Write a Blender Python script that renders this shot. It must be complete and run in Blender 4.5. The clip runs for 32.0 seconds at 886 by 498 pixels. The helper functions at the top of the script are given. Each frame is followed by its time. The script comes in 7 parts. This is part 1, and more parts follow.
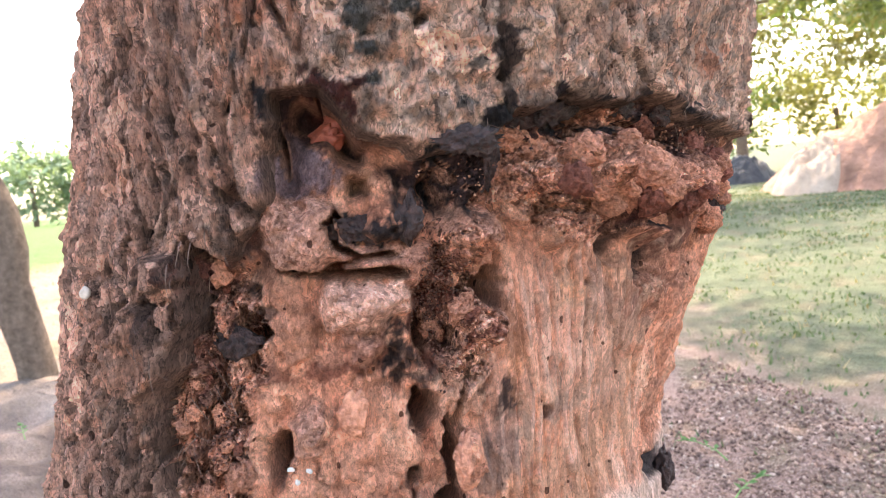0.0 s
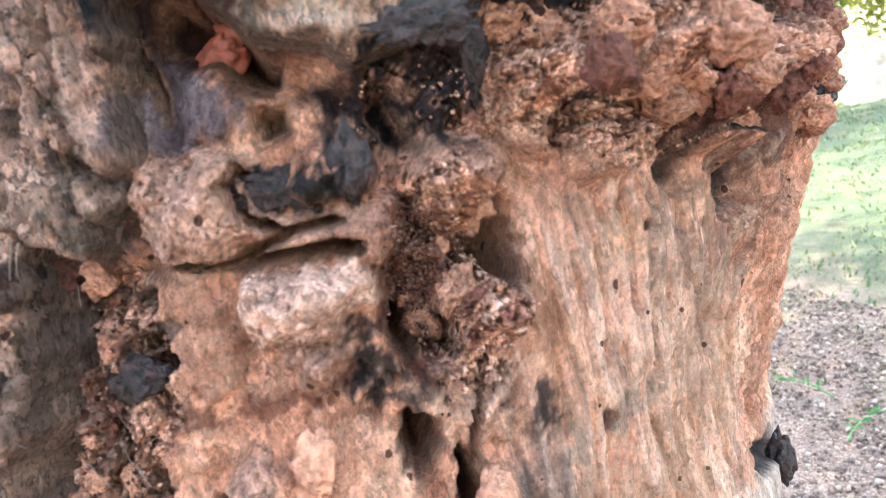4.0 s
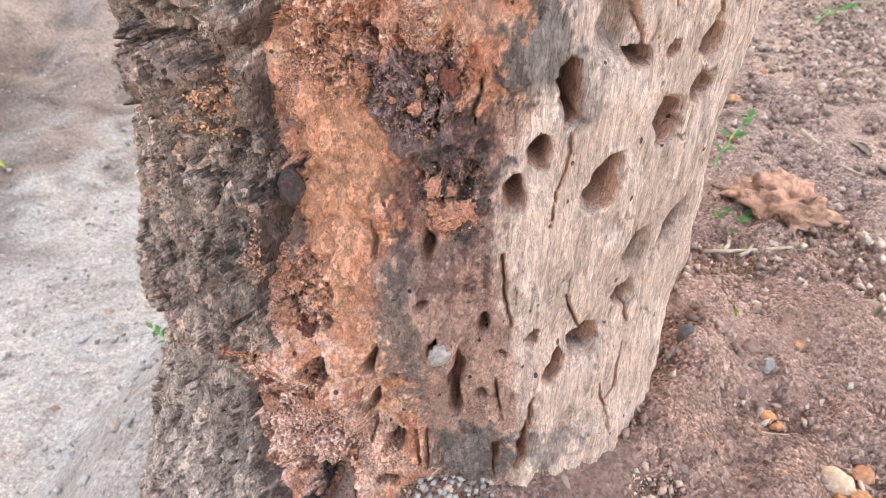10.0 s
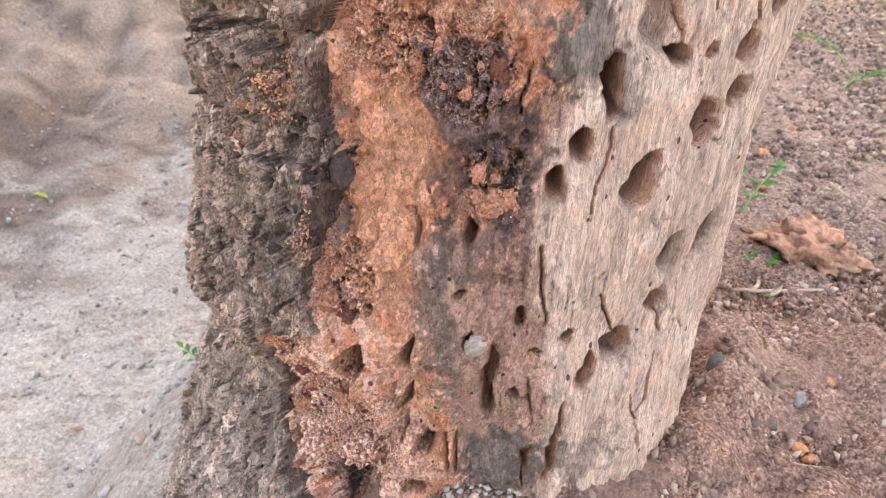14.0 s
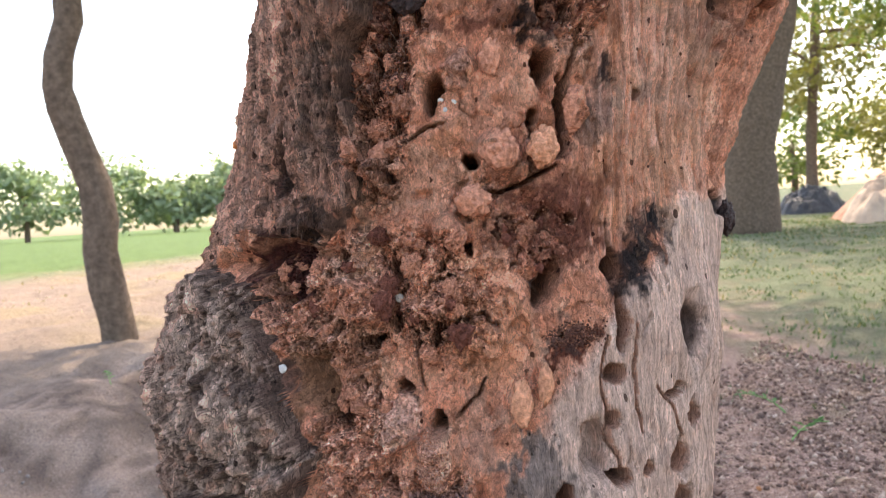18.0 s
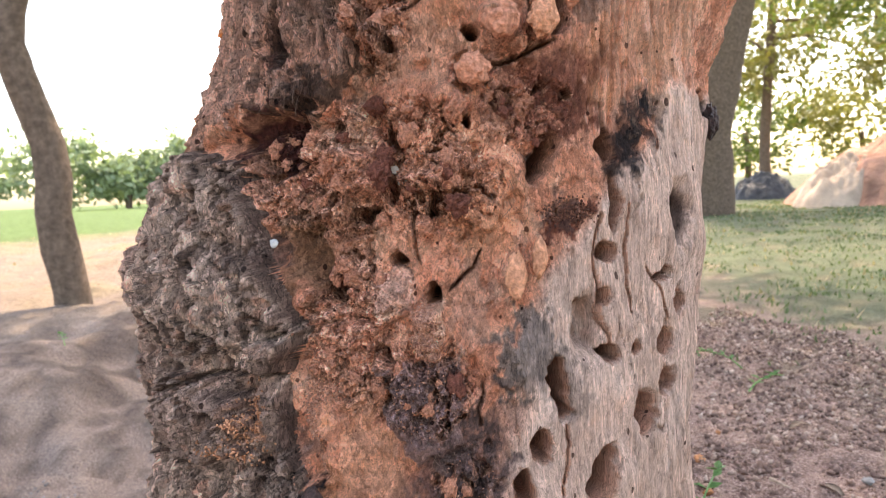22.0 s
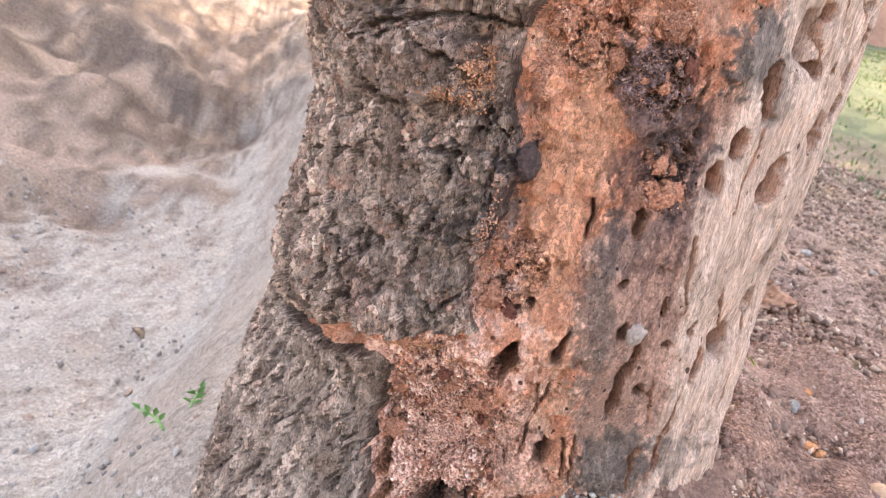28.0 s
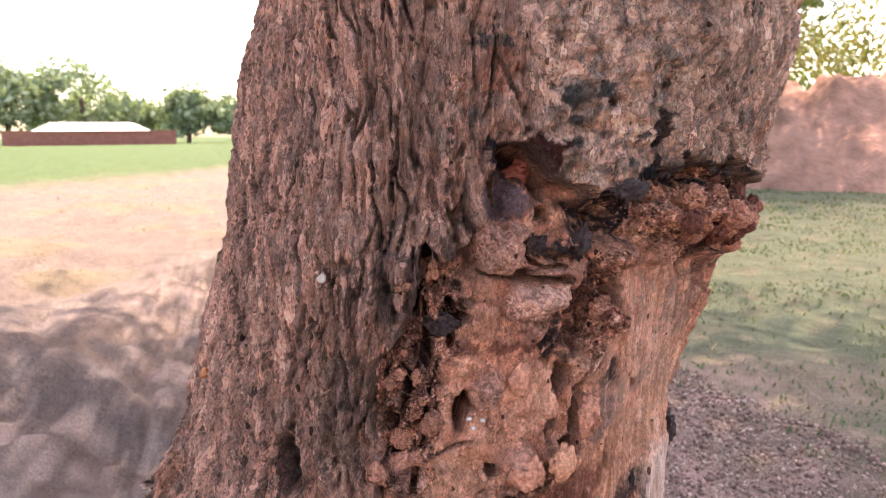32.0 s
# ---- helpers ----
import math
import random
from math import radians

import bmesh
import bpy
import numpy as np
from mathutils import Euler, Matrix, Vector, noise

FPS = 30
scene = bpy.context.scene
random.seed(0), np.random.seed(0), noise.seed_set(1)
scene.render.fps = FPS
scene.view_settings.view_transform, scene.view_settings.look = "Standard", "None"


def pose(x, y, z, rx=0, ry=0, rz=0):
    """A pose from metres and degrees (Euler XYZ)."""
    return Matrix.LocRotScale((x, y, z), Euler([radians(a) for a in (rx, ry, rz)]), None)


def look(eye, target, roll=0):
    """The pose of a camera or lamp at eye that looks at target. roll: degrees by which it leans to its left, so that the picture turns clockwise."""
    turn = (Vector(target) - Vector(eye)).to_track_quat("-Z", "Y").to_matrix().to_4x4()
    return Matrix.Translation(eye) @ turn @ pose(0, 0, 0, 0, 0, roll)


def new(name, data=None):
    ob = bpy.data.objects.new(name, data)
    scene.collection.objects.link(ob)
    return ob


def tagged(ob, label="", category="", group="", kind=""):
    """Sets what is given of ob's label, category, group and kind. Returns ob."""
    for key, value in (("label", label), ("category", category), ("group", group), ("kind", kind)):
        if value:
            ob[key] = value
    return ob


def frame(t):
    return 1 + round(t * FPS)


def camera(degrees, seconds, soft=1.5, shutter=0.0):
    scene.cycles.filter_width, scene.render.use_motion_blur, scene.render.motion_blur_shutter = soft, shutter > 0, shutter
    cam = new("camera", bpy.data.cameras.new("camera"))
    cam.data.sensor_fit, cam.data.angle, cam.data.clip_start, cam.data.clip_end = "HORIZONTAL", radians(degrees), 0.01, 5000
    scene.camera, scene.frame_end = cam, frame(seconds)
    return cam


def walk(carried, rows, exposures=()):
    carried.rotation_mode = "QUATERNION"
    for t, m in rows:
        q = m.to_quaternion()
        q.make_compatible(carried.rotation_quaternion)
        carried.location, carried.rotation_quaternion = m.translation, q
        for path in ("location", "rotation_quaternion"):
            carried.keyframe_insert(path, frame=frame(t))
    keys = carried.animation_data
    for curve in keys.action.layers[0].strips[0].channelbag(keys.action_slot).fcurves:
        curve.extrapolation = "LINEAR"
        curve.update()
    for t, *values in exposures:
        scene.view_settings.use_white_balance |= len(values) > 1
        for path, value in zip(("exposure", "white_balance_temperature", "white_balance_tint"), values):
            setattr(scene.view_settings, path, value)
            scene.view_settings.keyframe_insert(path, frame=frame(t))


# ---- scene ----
cam = camera(62.44, 32.0, soft=0.75)
PATH = [
    (0, (0.0212, -0.4101, 0.5228), (0.1381, 0.5784, 0.4269), -5.94),
    (0.5, (0.0271, -0.3896, 0.5201), (0.1101, 0.6017, 0.4172), -8.14),
    (1, (0.0320, -0.3605, 0.5297), (0.1104, 0.6303, 0.4192), -9.15),
    (1.5, (0.0415, -0.3363, 0.5249), (0.1040, 0.6556, 0.4151), -10.03),
    (2, (0.0470, -0.3281, 0.5276), (0.0782, 0.6683, 0.4482), -12.41),
    (2.5, (0.0509, -0.3193, 0.5240), (0.0837, 0.6775, 0.4508), -13.41),
    (4.5, (0.0473, -0.3414, 0.5031), (0.0579, 0.6461, 0.3458), -13.76),
    (5, (0.0380, -0.3603, 0.4960), (0.0354, 0.6251, 0.3254), -13.78),
    (5.5, (0.0315, -0.3789, 0.4916), (0.0235, 0.6048, 0.3124), -12.72),
    (6, (0.0208, -0.3941, 0.4786), (0.0195, 0.5876, 0.2882), -10.47),
    (6.5, (0.0199, -0.3980, 0.4639), (0.0140, 0.5732, 0.2257), -9.13),
    (7, (0.0147, -0.3955, 0.4487), (-0.0191, 0.5584, 0.1505), -7.99),
    (7.5, (0.0081, -0.3924, 0.4291), (-0.0285, 0.5326, 0.0508), -6.08),
    (8, (-0.0043, -0.3981, 0.4094), (-0.0105, 0.5140, -0.0004), -4.85),
    (8.5, (-0.0051, -0.4066, 0.3986), (-0.0173, 0.4810, -0.0617), -3.58),
    (9, (-0.0102, -0.4203, 0.3914), (-0.0136, 0.4429, -0.1135), -1.89),
    (9.5, (-0.0123, -0.4324, 0.3811), (-0.0022, 0.4027, -0.1689), 0.02),
    (10, (-0.0200, -0.4404, 0.3683), (0.0053, 0.3518, -0.2415), 1.85),
    (10.5, (-0.0272, -0.4487, 0.3524), (0.0003, 0.2959, -0.3147), 2.90),
    (11, (-0.0328, -0.4548, 0.3417), (-0.0094, 0.2529, -0.3645), 4.45),
    (11.5, (-0.0387, -0.4597, 0.3361), (-0.0110, 0.2448, -0.3731), 5.40),
    (12, (-0.0411, -0.4603, 0.3364), (-0.0094, 0.2523, -0.3645), 5.84),
    (12.5, (-0.0405, -0.4586, 0.3344), (-0.0240, 0.2702, -0.3502), 4.99),
    (13, (-0.0348, -0.4607, 0.3364), (-0.0402, 0.3059, -0.3057), 3.76),
    (13.5, (-0.0332, -0.4676, 0.3398), (-0.0450, 0.3282, -0.2656), 3.67),
    (14, (-0.0282, -0.4705, 0.3446), (-0.0343, 0.3751, -0.1893), 3.02),
    (14.5, (-0.0270, -0.4723, 0.3487), (-0.0282, 0.4080, -0.1257), 2.45),
    (16.5, (-0.0308, -0.4760, 0.3596), (-0.0267, 0.4891, 0.0978), -0.40),
    (17, (-0.0065, -0.4748, 0.3669), (-0.0623, 0.5102, 0.2036), -2.20),
    (17.5, (-0.0258, -0.4852, 0.3768), (-0.0131, 0.5081, 0.2619), -3.46),
    (18, (-0.0261, -0.4949, 0.3837), (0.0178, 0.5027, 0.3305), -3.77),
    (18.5, (-0.0300, -0.5028, 0.3846), (0.0582, 0.4927, 0.4193), -3.42),
    (19, (-0.0354, -0.5050, 0.3929), (0.0841, 0.4845, 0.4744), -4.01),
    (19.5, (-0.0354, -0.5037, 0.3904), (0.1219, 0.4791, 0.4874), -3.63),
    (20, (-0.0375, -0.5034, 0.3917), (0.1553, 0.4753, 0.4636), -2.99),
    (20.5, (-0.0377, -0.5025, 0.3828), (0.1430, 0.4787, 0.4509), -2.38),
    (21, (-0.0386, -0.4988, 0.3737), (0.1241, 0.4870, 0.4164), -2.36),
    (21.5, (-0.0412, -0.4955, 0.3593), (0.0899, 0.4958, 0.3499), -3.12),
    (22, (-0.0458, -0.4960, 0.3349), (0.0528, 0.4958, 0.2543), -2.58),
    (22.5, (-0.0482, -0.4918, 0.3167), (0.0330, 0.4891, 0.1397), -2.28),
    (23, (-0.0497, -0.4889, 0.2979), (0.0319, 0.4768, 0.0513), -1.18),
    (23.5, (-0.0488, -0.4910, 0.2794), (-0.0115, 0.4522, -0.0508), -0.81),
    (24, (-0.0512, -0.4979, 0.2626), (-0.0300, 0.4125, -0.1505), 0.00),
    (24.5, (-0.0506, -0.5056, 0.2543), (-0.0293, 0.3777, -0.2142), -0.13),
    (25, (-0.0683, -0.5124, 0.2271), (-0.0216, 0.3808, -0.2201), 0.98),
    (27.5, (-0.1888, -0.4891, 0.2406), (0.0358, 0.3838, -0.1926), 8.82),
    (28, (-0.2023, -0.4847, 0.2866), (0.0549, 0.3986, -0.1053), 10.03),
    (28.5, (-0.1999, -0.4870, 0.3310), (0.0606, 0.4155, -0.0119), 10.23),
    (29, (-0.1822, -0.4755, 0.4014), (0.0697, 0.4213, 0.0376), 7.76),
    (29.5, (-0.1860, -0.4797, 0.4118), (0.0993, 0.4421, 0.1491), 7.29),
    (30, (-0.1789, -0.4761, 0.4384), (0.1237, 0.4534, 0.2277), 7.44),
    (30.5, (-0.1560, -0.4735, 0.4872), (0.1085, 0.4642, 0.2618), 5.13),
    (31, (-0.1385, -0.4829, 0.5140), (0.1115, 0.4716, 0.3517), 3.74),
    (31.5, (-0.1246, -0.4819, 0.5408), (0.1321, 0.4741, 0.3982), 1.74),
    (32, (-0.1074, -0.4644, 0.5577), (0.1730, 0.4829, 0.4028), -0.47),
]

EXPOSURES = [(0, 3.0, 7500, 14), (2, 3.85, 6700, -5), (4.5, 3.45, 6600, -5), (6.5, 2.98, 7400, 2), (8, 3.2, 7800, 3), (9, 3.2, 8000, 4), (11, 3.05, 8400, 12), (14, 3.0, 8500, 11), (16.5, 2.75, 8100, 15), (19, 2.1, 7500, 11), (21, 2.1, 7600, 13), (23, 2.95, 8400, 13), (28, 3.05, 8300, 14), (30, 2.75, 8700, 24), (32, 2.4, 7900, 26)]
walk(cam, [(t, look(eye, target, roll)) for t, eye, target, roll in PATH], EXPOSURES)
cam.data.dof.use_dof, cam.data.dof.focus_distance, cam.data.dof.aperture_fstop = True, 0.29, 28.0

# ---- world and light ----
SUN_AZ, SUN_EL = 30.0, 60.0


def make_world():
    world = bpy.data.worlds.new("world")
    scene.world = world
    world.use_nodes = True
    nt = world.node_tree
    bg = nt.nodes["Background"]
    sky = nt.nodes.new("ShaderNodeTexSky")
    sky.sky_type, sky.sun_disc = "NISHITA", False
    sky.sun_elevation, sky.sun_rotation = radians(SUN_EL), radians(SUN_AZ)
    sky.air_density, sky.dust_density = 1.0, 2.5
    bg.inputs["Strength"].default_value = 0.15
    nt.links.new(sky.outputs["Color"], bg.inputs["Color"])
    lamp = bpy.data.lights.new("sun", "SUN")
    lamp.energy, lamp.angle, lamp.color = 1.5, radians(0.6), (1.0, 0.93, 0.84)
    ob = new("sun", lamp)
    az, el = radians(SUN_AZ), radians(SUN_EL)
    way = Vector((math.sin(az) * math.cos(el), math.cos(az) * math.cos(el), math.sin(el)))
    ob.matrix_world = look(way * 30, (0, 0, 0))


make_world()


# ---- noise fields on numpy grids ----
def lattice(ix, iy, seed):
    h = ix.astype(np.int32).view(np.uint32) * np.uint32(374761393) + iy.astype(np.int32).view(np.uint32) * np.uint32(668265263) + np.uint32((seed * 1442695041) & 0xFFFFFFFF)
    h = (h ^ (h >> 13)) * np.uint32(1274126177)
    h = (h ^ (h >> 16)) * np.uint32(2246822519)
    return h ^ (h >> 15)


def rnd(ix, iy, seed):
    return lattice(ix, iy, seed) / np.float32(4294967295.0)


WAYS = np.linspace(0, 2 * math.pi, 1024, endpoint=False)
WAY_X, WAY_Y = np.cos(WAYS).astype(np.float32), np.sin(WAYS).astype(np.float32)


def grain(x, y, seed=0):
    """Gradient noise, about -1 to 1."""
    x, y = np.atleast_1d(x), np.atleast_1d(y)
    x0, y0 = np.floor(x), np.floor(y)
    fx, fy = (x - x0).astype(np.float32), (y - y0).astype(np.float32)
    ux, uy = fx * fx * fx * (fx * (fx * 6 - 15) + 10), fy * fy * fy * (fy * (fy * 6 - 15) + 10)
    out = 0.0
    for dx in (0, 1):
        for dy in (0, 1):
            k = lattice(x0 + dx, y0 + dy, seed) >> np.uint32(22)
            dot = WAY_X[k] * (fx - np.float32(dx)) + WAY_Y[k] * (fy - np.float32(dy))
            out = out + dot * (ux if dx else 1 - ux) * (uy if dy else 1 - uy)
    return out * np.float32(1.5)


def fbm(x, y, seed=0, octaves=4, gain=0.5):
    out, amp = 0.0, 1.0
    for k in range(octaves):
        out = out + amp * grain(x * 2**k, y * 2**k, seed + 17 * k)
        amp *= gain
    return out


def cells(x, y, seed=0):
    """Cellular noise: nearest distance, second distance, a random number for each cell."""
    x0, y0 = np.floor(x), np.floor(y)
    f1, f2, idn = np.full(x.shape, 9.0), np.full(x.shape, 9.0), np.zeros(x.shape)
    for dx in (-1, 0, 1):
        for dy in (-1, 0, 1):
            cx, cy = x0 + dx, y0 + dy
            d = np.hypot(cx + rnd(cx, cy, seed) - x, cy + rnd(cx, cy, seed + 5) - y)
            near = d < f1
            f2 = np.where(near, f1, np.minimum(f2, d))
            idn = np.where(near, rnd(cx, cy, seed + 9), idn)
            f1 = np.where(near, d, f1)
    return f1, f2, idn


def step(lo, hi, x):
    t = np.clip((x - lo) / (hi - lo), 0, 1)
    return t * t * (3 - 2 * t)


def terrace(n, k, riser=0.2):
    """Noise broken into k layers a unit, with steep risers: flakes lying on one another."""
    x = n * k
    f = np.floor(x)
    return (f + step(0, riser, x - f)) / k


def inside(poly, x, y):
    """Signed distance to a closed outline, positive inside."""
    d = np.full(x.shape, 1e9)
    odd = np.zeros(x.shape, bool)
    n = len(poly)
    for i in range(n):
        (ax, ay), (bx, by) = poly[i], poly[(i + 1) % n]
        ex, ey = bx - ax, by - ay
        t = np.clip(((x - ax) * ex + (y - ay) * ey) / (ex * ex + ey * ey), 0, 1)
        d = np.minimum(d, np.hypot(ax + t * ex - x, ay + t * ey - y))
        if ay != by:
            odd ^= ((ay > y) != (by > y)) & (x < ex * (y - ay) / ey + ax)
    return np.where(odd, d, -d)


def along(line, x, y):
    """Distance to an open line, and how far along it (0 to 1)."""
    d, s = np.full(x.shape, 1e9), np.zeros(x.shape)
    n = len(line) - 1
    for i in range(n):
        (ax, ay), (bx, by) = line[i], line[i + 1]
        ex, ey = bx - ax, by - ay
        t = np.clip(((x - ax) * ex + (y - ay) * ey) / (ex * ex + ey * ey + 1e-9), 0, 1)
        q = np.hypot(ax + t * ex - x, ay + t * ey - y)
        s = np.where(q < d, (i + t) / n, s)
        d = np.minimum(d, q)
    return d, s


# ---- materials ----
def nodes(name, rough=0.8, spec=0.3):
    m = bpy.data.materials.new(name)
    m.use_nodes = True
    nt = m.node_tree
    b = nt.nodes["Principled BSDF"]
    b.inputs["Roughness"].default_value = rough
    b.inputs["Specular IOR Level"].default_value = spec
    return m, nt, b


def node(nt, kind, **kw):
    n = nt.nodes.new(kind)
    for k, v in kw.items():
        n.inputs[k].default_value = v
    return n


def noise_of(nt, scale, detail=4.0, stretch=(1, 1, 1), rough=0.6):
    tc = nt.nodes.new("ShaderNodeTexCoord")
    mp = node(nt, "ShaderNodeMapping", Scale=stretch)
    ns = node(nt, "ShaderNodeTexNoise", Scale=scale, Detail=detail, Roughness=rough)
    nt.links.new(tc.outputs["Object"], mp.inputs["Vector"])
    nt.links.new(mp.outputs["Vector"], ns.inputs["Vector"])
    return ns.outputs["Fac"]


def ramp(nt, fac, stops):
    r = nt.nodes.new("ShaderNodeValToRGB")
    e = r.color_ramp.elements
    while len(e) < len(stops):
        e.new(0.5)
    for k, (p, c) in zip(e, stops):
        k.position, k.color = p, (*c, 1) if len(c) == 3 else c
    nt.links.new(fac, r.inputs["Fac"])
    return r.outputs["Color"]


def mix(nt, a, b, fac, mode="MIX"):
    n = nt.nodes.new("ShaderNodeMix")
    n.data_type, n.blend_type = "RGBA", mode
    for sock, val in ((n.inputs[0], fac), (n.inputs[6], a), (n.inputs[7], b)):
        if hasattr(val, "is_output"):
            nt.links.new(val, sock)
        elif isinstance(val, (int, float)):
            sock.default_value = val
        else:
            sock.default_value = (*val, 1)
    return n.outputs[2]


def relief(nt, b, heights):
    """Chained bumps: (height socket, strength, metres)."""
    last = None
    for fac, strength, dist in heights:
        n = node(nt, "ShaderNodeBump", Strength=strength, Distance=dist)
        nt.links.new(fac, n.inputs["Height"])
        if last:
            nt.links.new(last, n.inputs["Normal"])
        last = n.outputs["Normal"]
    nt.links.new(last, b.inputs["Normal"])


def calc(nt, op, a, b=0.0, clamp=False):
    n = nt.nodes.new("ShaderNodeMath")
    n.operation, n.use_clamp = op, clamp
    for sock, val in zip(n.inputs, (a, b)):
        if hasattr(val, "is_output"):
            nt.links.new(val, sock)
        else:
            sock.default_value = val
    return n.outputs[0]


def scaled(nt, stretch):
    tc = nt.nodes.new("ShaderNodeTexCoord")
    mp = node(nt, "ShaderNodeMapping", Scale=stretch)
    nt.links.new(tc.outputs["Object"], mp.inputs["Vector"])
    return mp.outputs["Vector"]


def grains(nt, scale, stretch=(1, 1, 1), feature="F1"):
    """Cells: the distance from each middle, and a random number for each."""
    v = node(nt, "ShaderNodeTexVoronoi", Scale=scale)
    v.feature = feature
    nt.links.new(scaled(nt, stretch), v.inputs["Vector"])
    sep = nt.nodes.new("ShaderNodeSeparateColor")
    nt.links.new(v.outputs["Color"], sep.inputs[0])
    return v.outputs["Distance"], sep.outputs[0], sep.outputs[1]


def flakes(nt, scale, layers, stretch, rough=0.62, detail=5.0):
    """Ragged layers lying on one another: the height, a random number for each layer, and the place within the layer."""
    n = calc(nt, "MULTIPLY", noise_of(nt, scale, detail, stretch, rough), layers)
    low = calc(nt, "FLOOR", n)
    rest = calc(nt, "SUBTRACT", n, low)
    w = nt.nodes.new("ShaderNodeTexWhiteNoise")
    w.noise_dimensions = "1D"
    nt.links.new(low, w.inputs["W"])
    return calc(nt, "DIVIDE", calc(nt, "ADD", low, calc(nt, "MULTIPLY", rest, 0.35)), layers), w.outputs["Value"], rest


def tinted(name, rough=0.85, spec=0.25, grainy=420, stretch=(1, 1, 1), vary=0.3, layered=1.0, bump=1.0, deep=0.0015, porous=0.92, edge=0.62, heave=0.0):
    """A surface whose own colour lies in the mesh (stains, weathering), broken into thin ragged layers, with pores, crumbs and fine grain.
    The second colour of the mesh says how crumbling (red), sandy (green) or straight-grained (blue) it is."""
    m, nt, b = nodes(name, rough, spec)
    at, kd = nt.nodes.new("ShaderNodeAttribute"), nt.nodes.new("ShaderNodeAttribute")
    at.attribute_name, kd.attribute_name = "tint", "state"
    sep = nt.nodes.new("ShaderNodeSeparateColor")
    nt.links.new(kd.outputs["Color"], sep.inputs[0])
    crumbly, sandy, straight = sep.outputs[0], sep.outputs[1], sep.outputs[2]
    calm = calc(nt, "SUBTRACT", 1.0, calc(nt, "MULTIPLY", calc(nt, "MAXIMUM", sandy, straight), 0.75))
    much = calc(nt, "MULTIPLY", calm, layered)
    h1, tone1, rest1 = flakes(nt, grainy * 0.24, 9.0, stretch, 0.58, 5.0)
    h2, tone2, rest2 = flakes(nt, grainy * 0.75, 7.0, (stretch[0], stretch[1], 0.4 + 0.6 * stretch[2]), 0.58, 4.0)
    h3, tone3, rest3 = flakes(nt, grainy * 0.45, 9.0, (1, 1, 0.06), 0.5, 2.0)
    fine = noise_of(nt, grainy * 1.7, 6, (1, 1, max(0.12, stretch[2])), 0.8)
    slow = noise_of(nt, grainy * 0.07, 4, stretch, 0.6)
    col = at.outputs["Color"]

    def shade(col, fac, stops, much=1.0):
        return mix(nt, col, mix(nt, col, ramp(nt, fac, stops), 1.0, "MULTIPLY"), much)

    grey = lambda v: (v, v * 0.99, v * 0.98)
    col = shade(col, slow, [(0.35, grey(1 - 0.5 * vary)), (0.65, grey(1 + 0.5 * vary))])
    col = shade(col, tone1, [(0, grey(1 - 0.7 * vary)), (1, grey(1 + 0.7 * vary))], much)
    col = shade(col, tone2, [(0, grey(1 - 0.6 * vary)), (1, grey(1 + 0.6 * vary))], much)
    col = shade(col, rest1, [(0.0, grey(edge)), (0.20, grey(1.02)), (0.7, grey(1.1))], much)
    col = shade(col, rest2, [(0.0, grey(edge + 0.08)), (0.22, grey(1.02)), (0.7, grey(1.08))], much)
    col = shade(col, tone3, [(0, grey(0.84)), (1, grey(1.16))], straight)
    col = shade(col, rest3, [(0.0, grey(0.66)), (0.14, grey(1.0))], straight)
    col = shade(col, fine, [(0.33, grey(0.45)), (0.43, grey(0.94)), (0.55, grey(1.18)), (0.68, grey(1.75))])
    # pores and dark specks
    d, r1, r2 = grains(nt, grainy * 0.62, (1, 1, 0.5 + 0.5 * stretch[2]))
    pore = calc(nt, "MULTIPLY", calc(nt, "LESS_THAN", d, calc(nt, "MULTIPLY", r2, 0.36)), calc(nt, "GREATER_THAN", r1, porous))
    col = mix(nt, col, mix(nt, col, (0.22, 0.19, 0.18), 1.0, "MULTIPLY"), pore)
    # crumbs: rounded grains, each with a tone of its own
    g, t1, t2 = grains(nt, 430.0)
    col = shade(col, t1, [(0.0, (0.50, 0.44, 0.44)), (0.3, (0.95, 0.93, 0.93)), (0.7, (1.2, 1.2, 1.2)), (1.0, (1.6, 1.72, 1.85))], crumbly)
    s1, u1, u2 = grains(nt, 640.0)
    col = shade(col, u1, [(0.0, (0.62, 0.57, 0.57)), (0.5, grey(1.0)), (1.0, (1.3, 1.35, 1.4))], calc(nt, "MAXIMUM", sandy, calc(nt, "MULTIPLY", crumbly, 0.6)))
    nt.links.new(col, b.inputs["Base Color"])
    scale = lambda h, by: calc(nt, "MULTIPLY", h, by)
    coarse = [(slow, 1.0, heave), (noise_of(nt, 42.0, 4, (1, 1, 1), 0.65), 1.0, 0.35 * heave)] if heave else []
    relief(nt, b, coarse + [(scale(h1, much), bump, deep * 8), (scale(h2, much), bump, deep * 3.5), (scale(h3, straight), bump, deep * 3), (fine, bump, deep * 2.2),
                   (scale(scale(g, -1.0), crumbly), bump, 0.0030), (scale(scale(s1, -1.0), sandy), bump, 0.0013), (scale(pore, -1.0), bump * 0.6, deep * 0.8)])
    return m


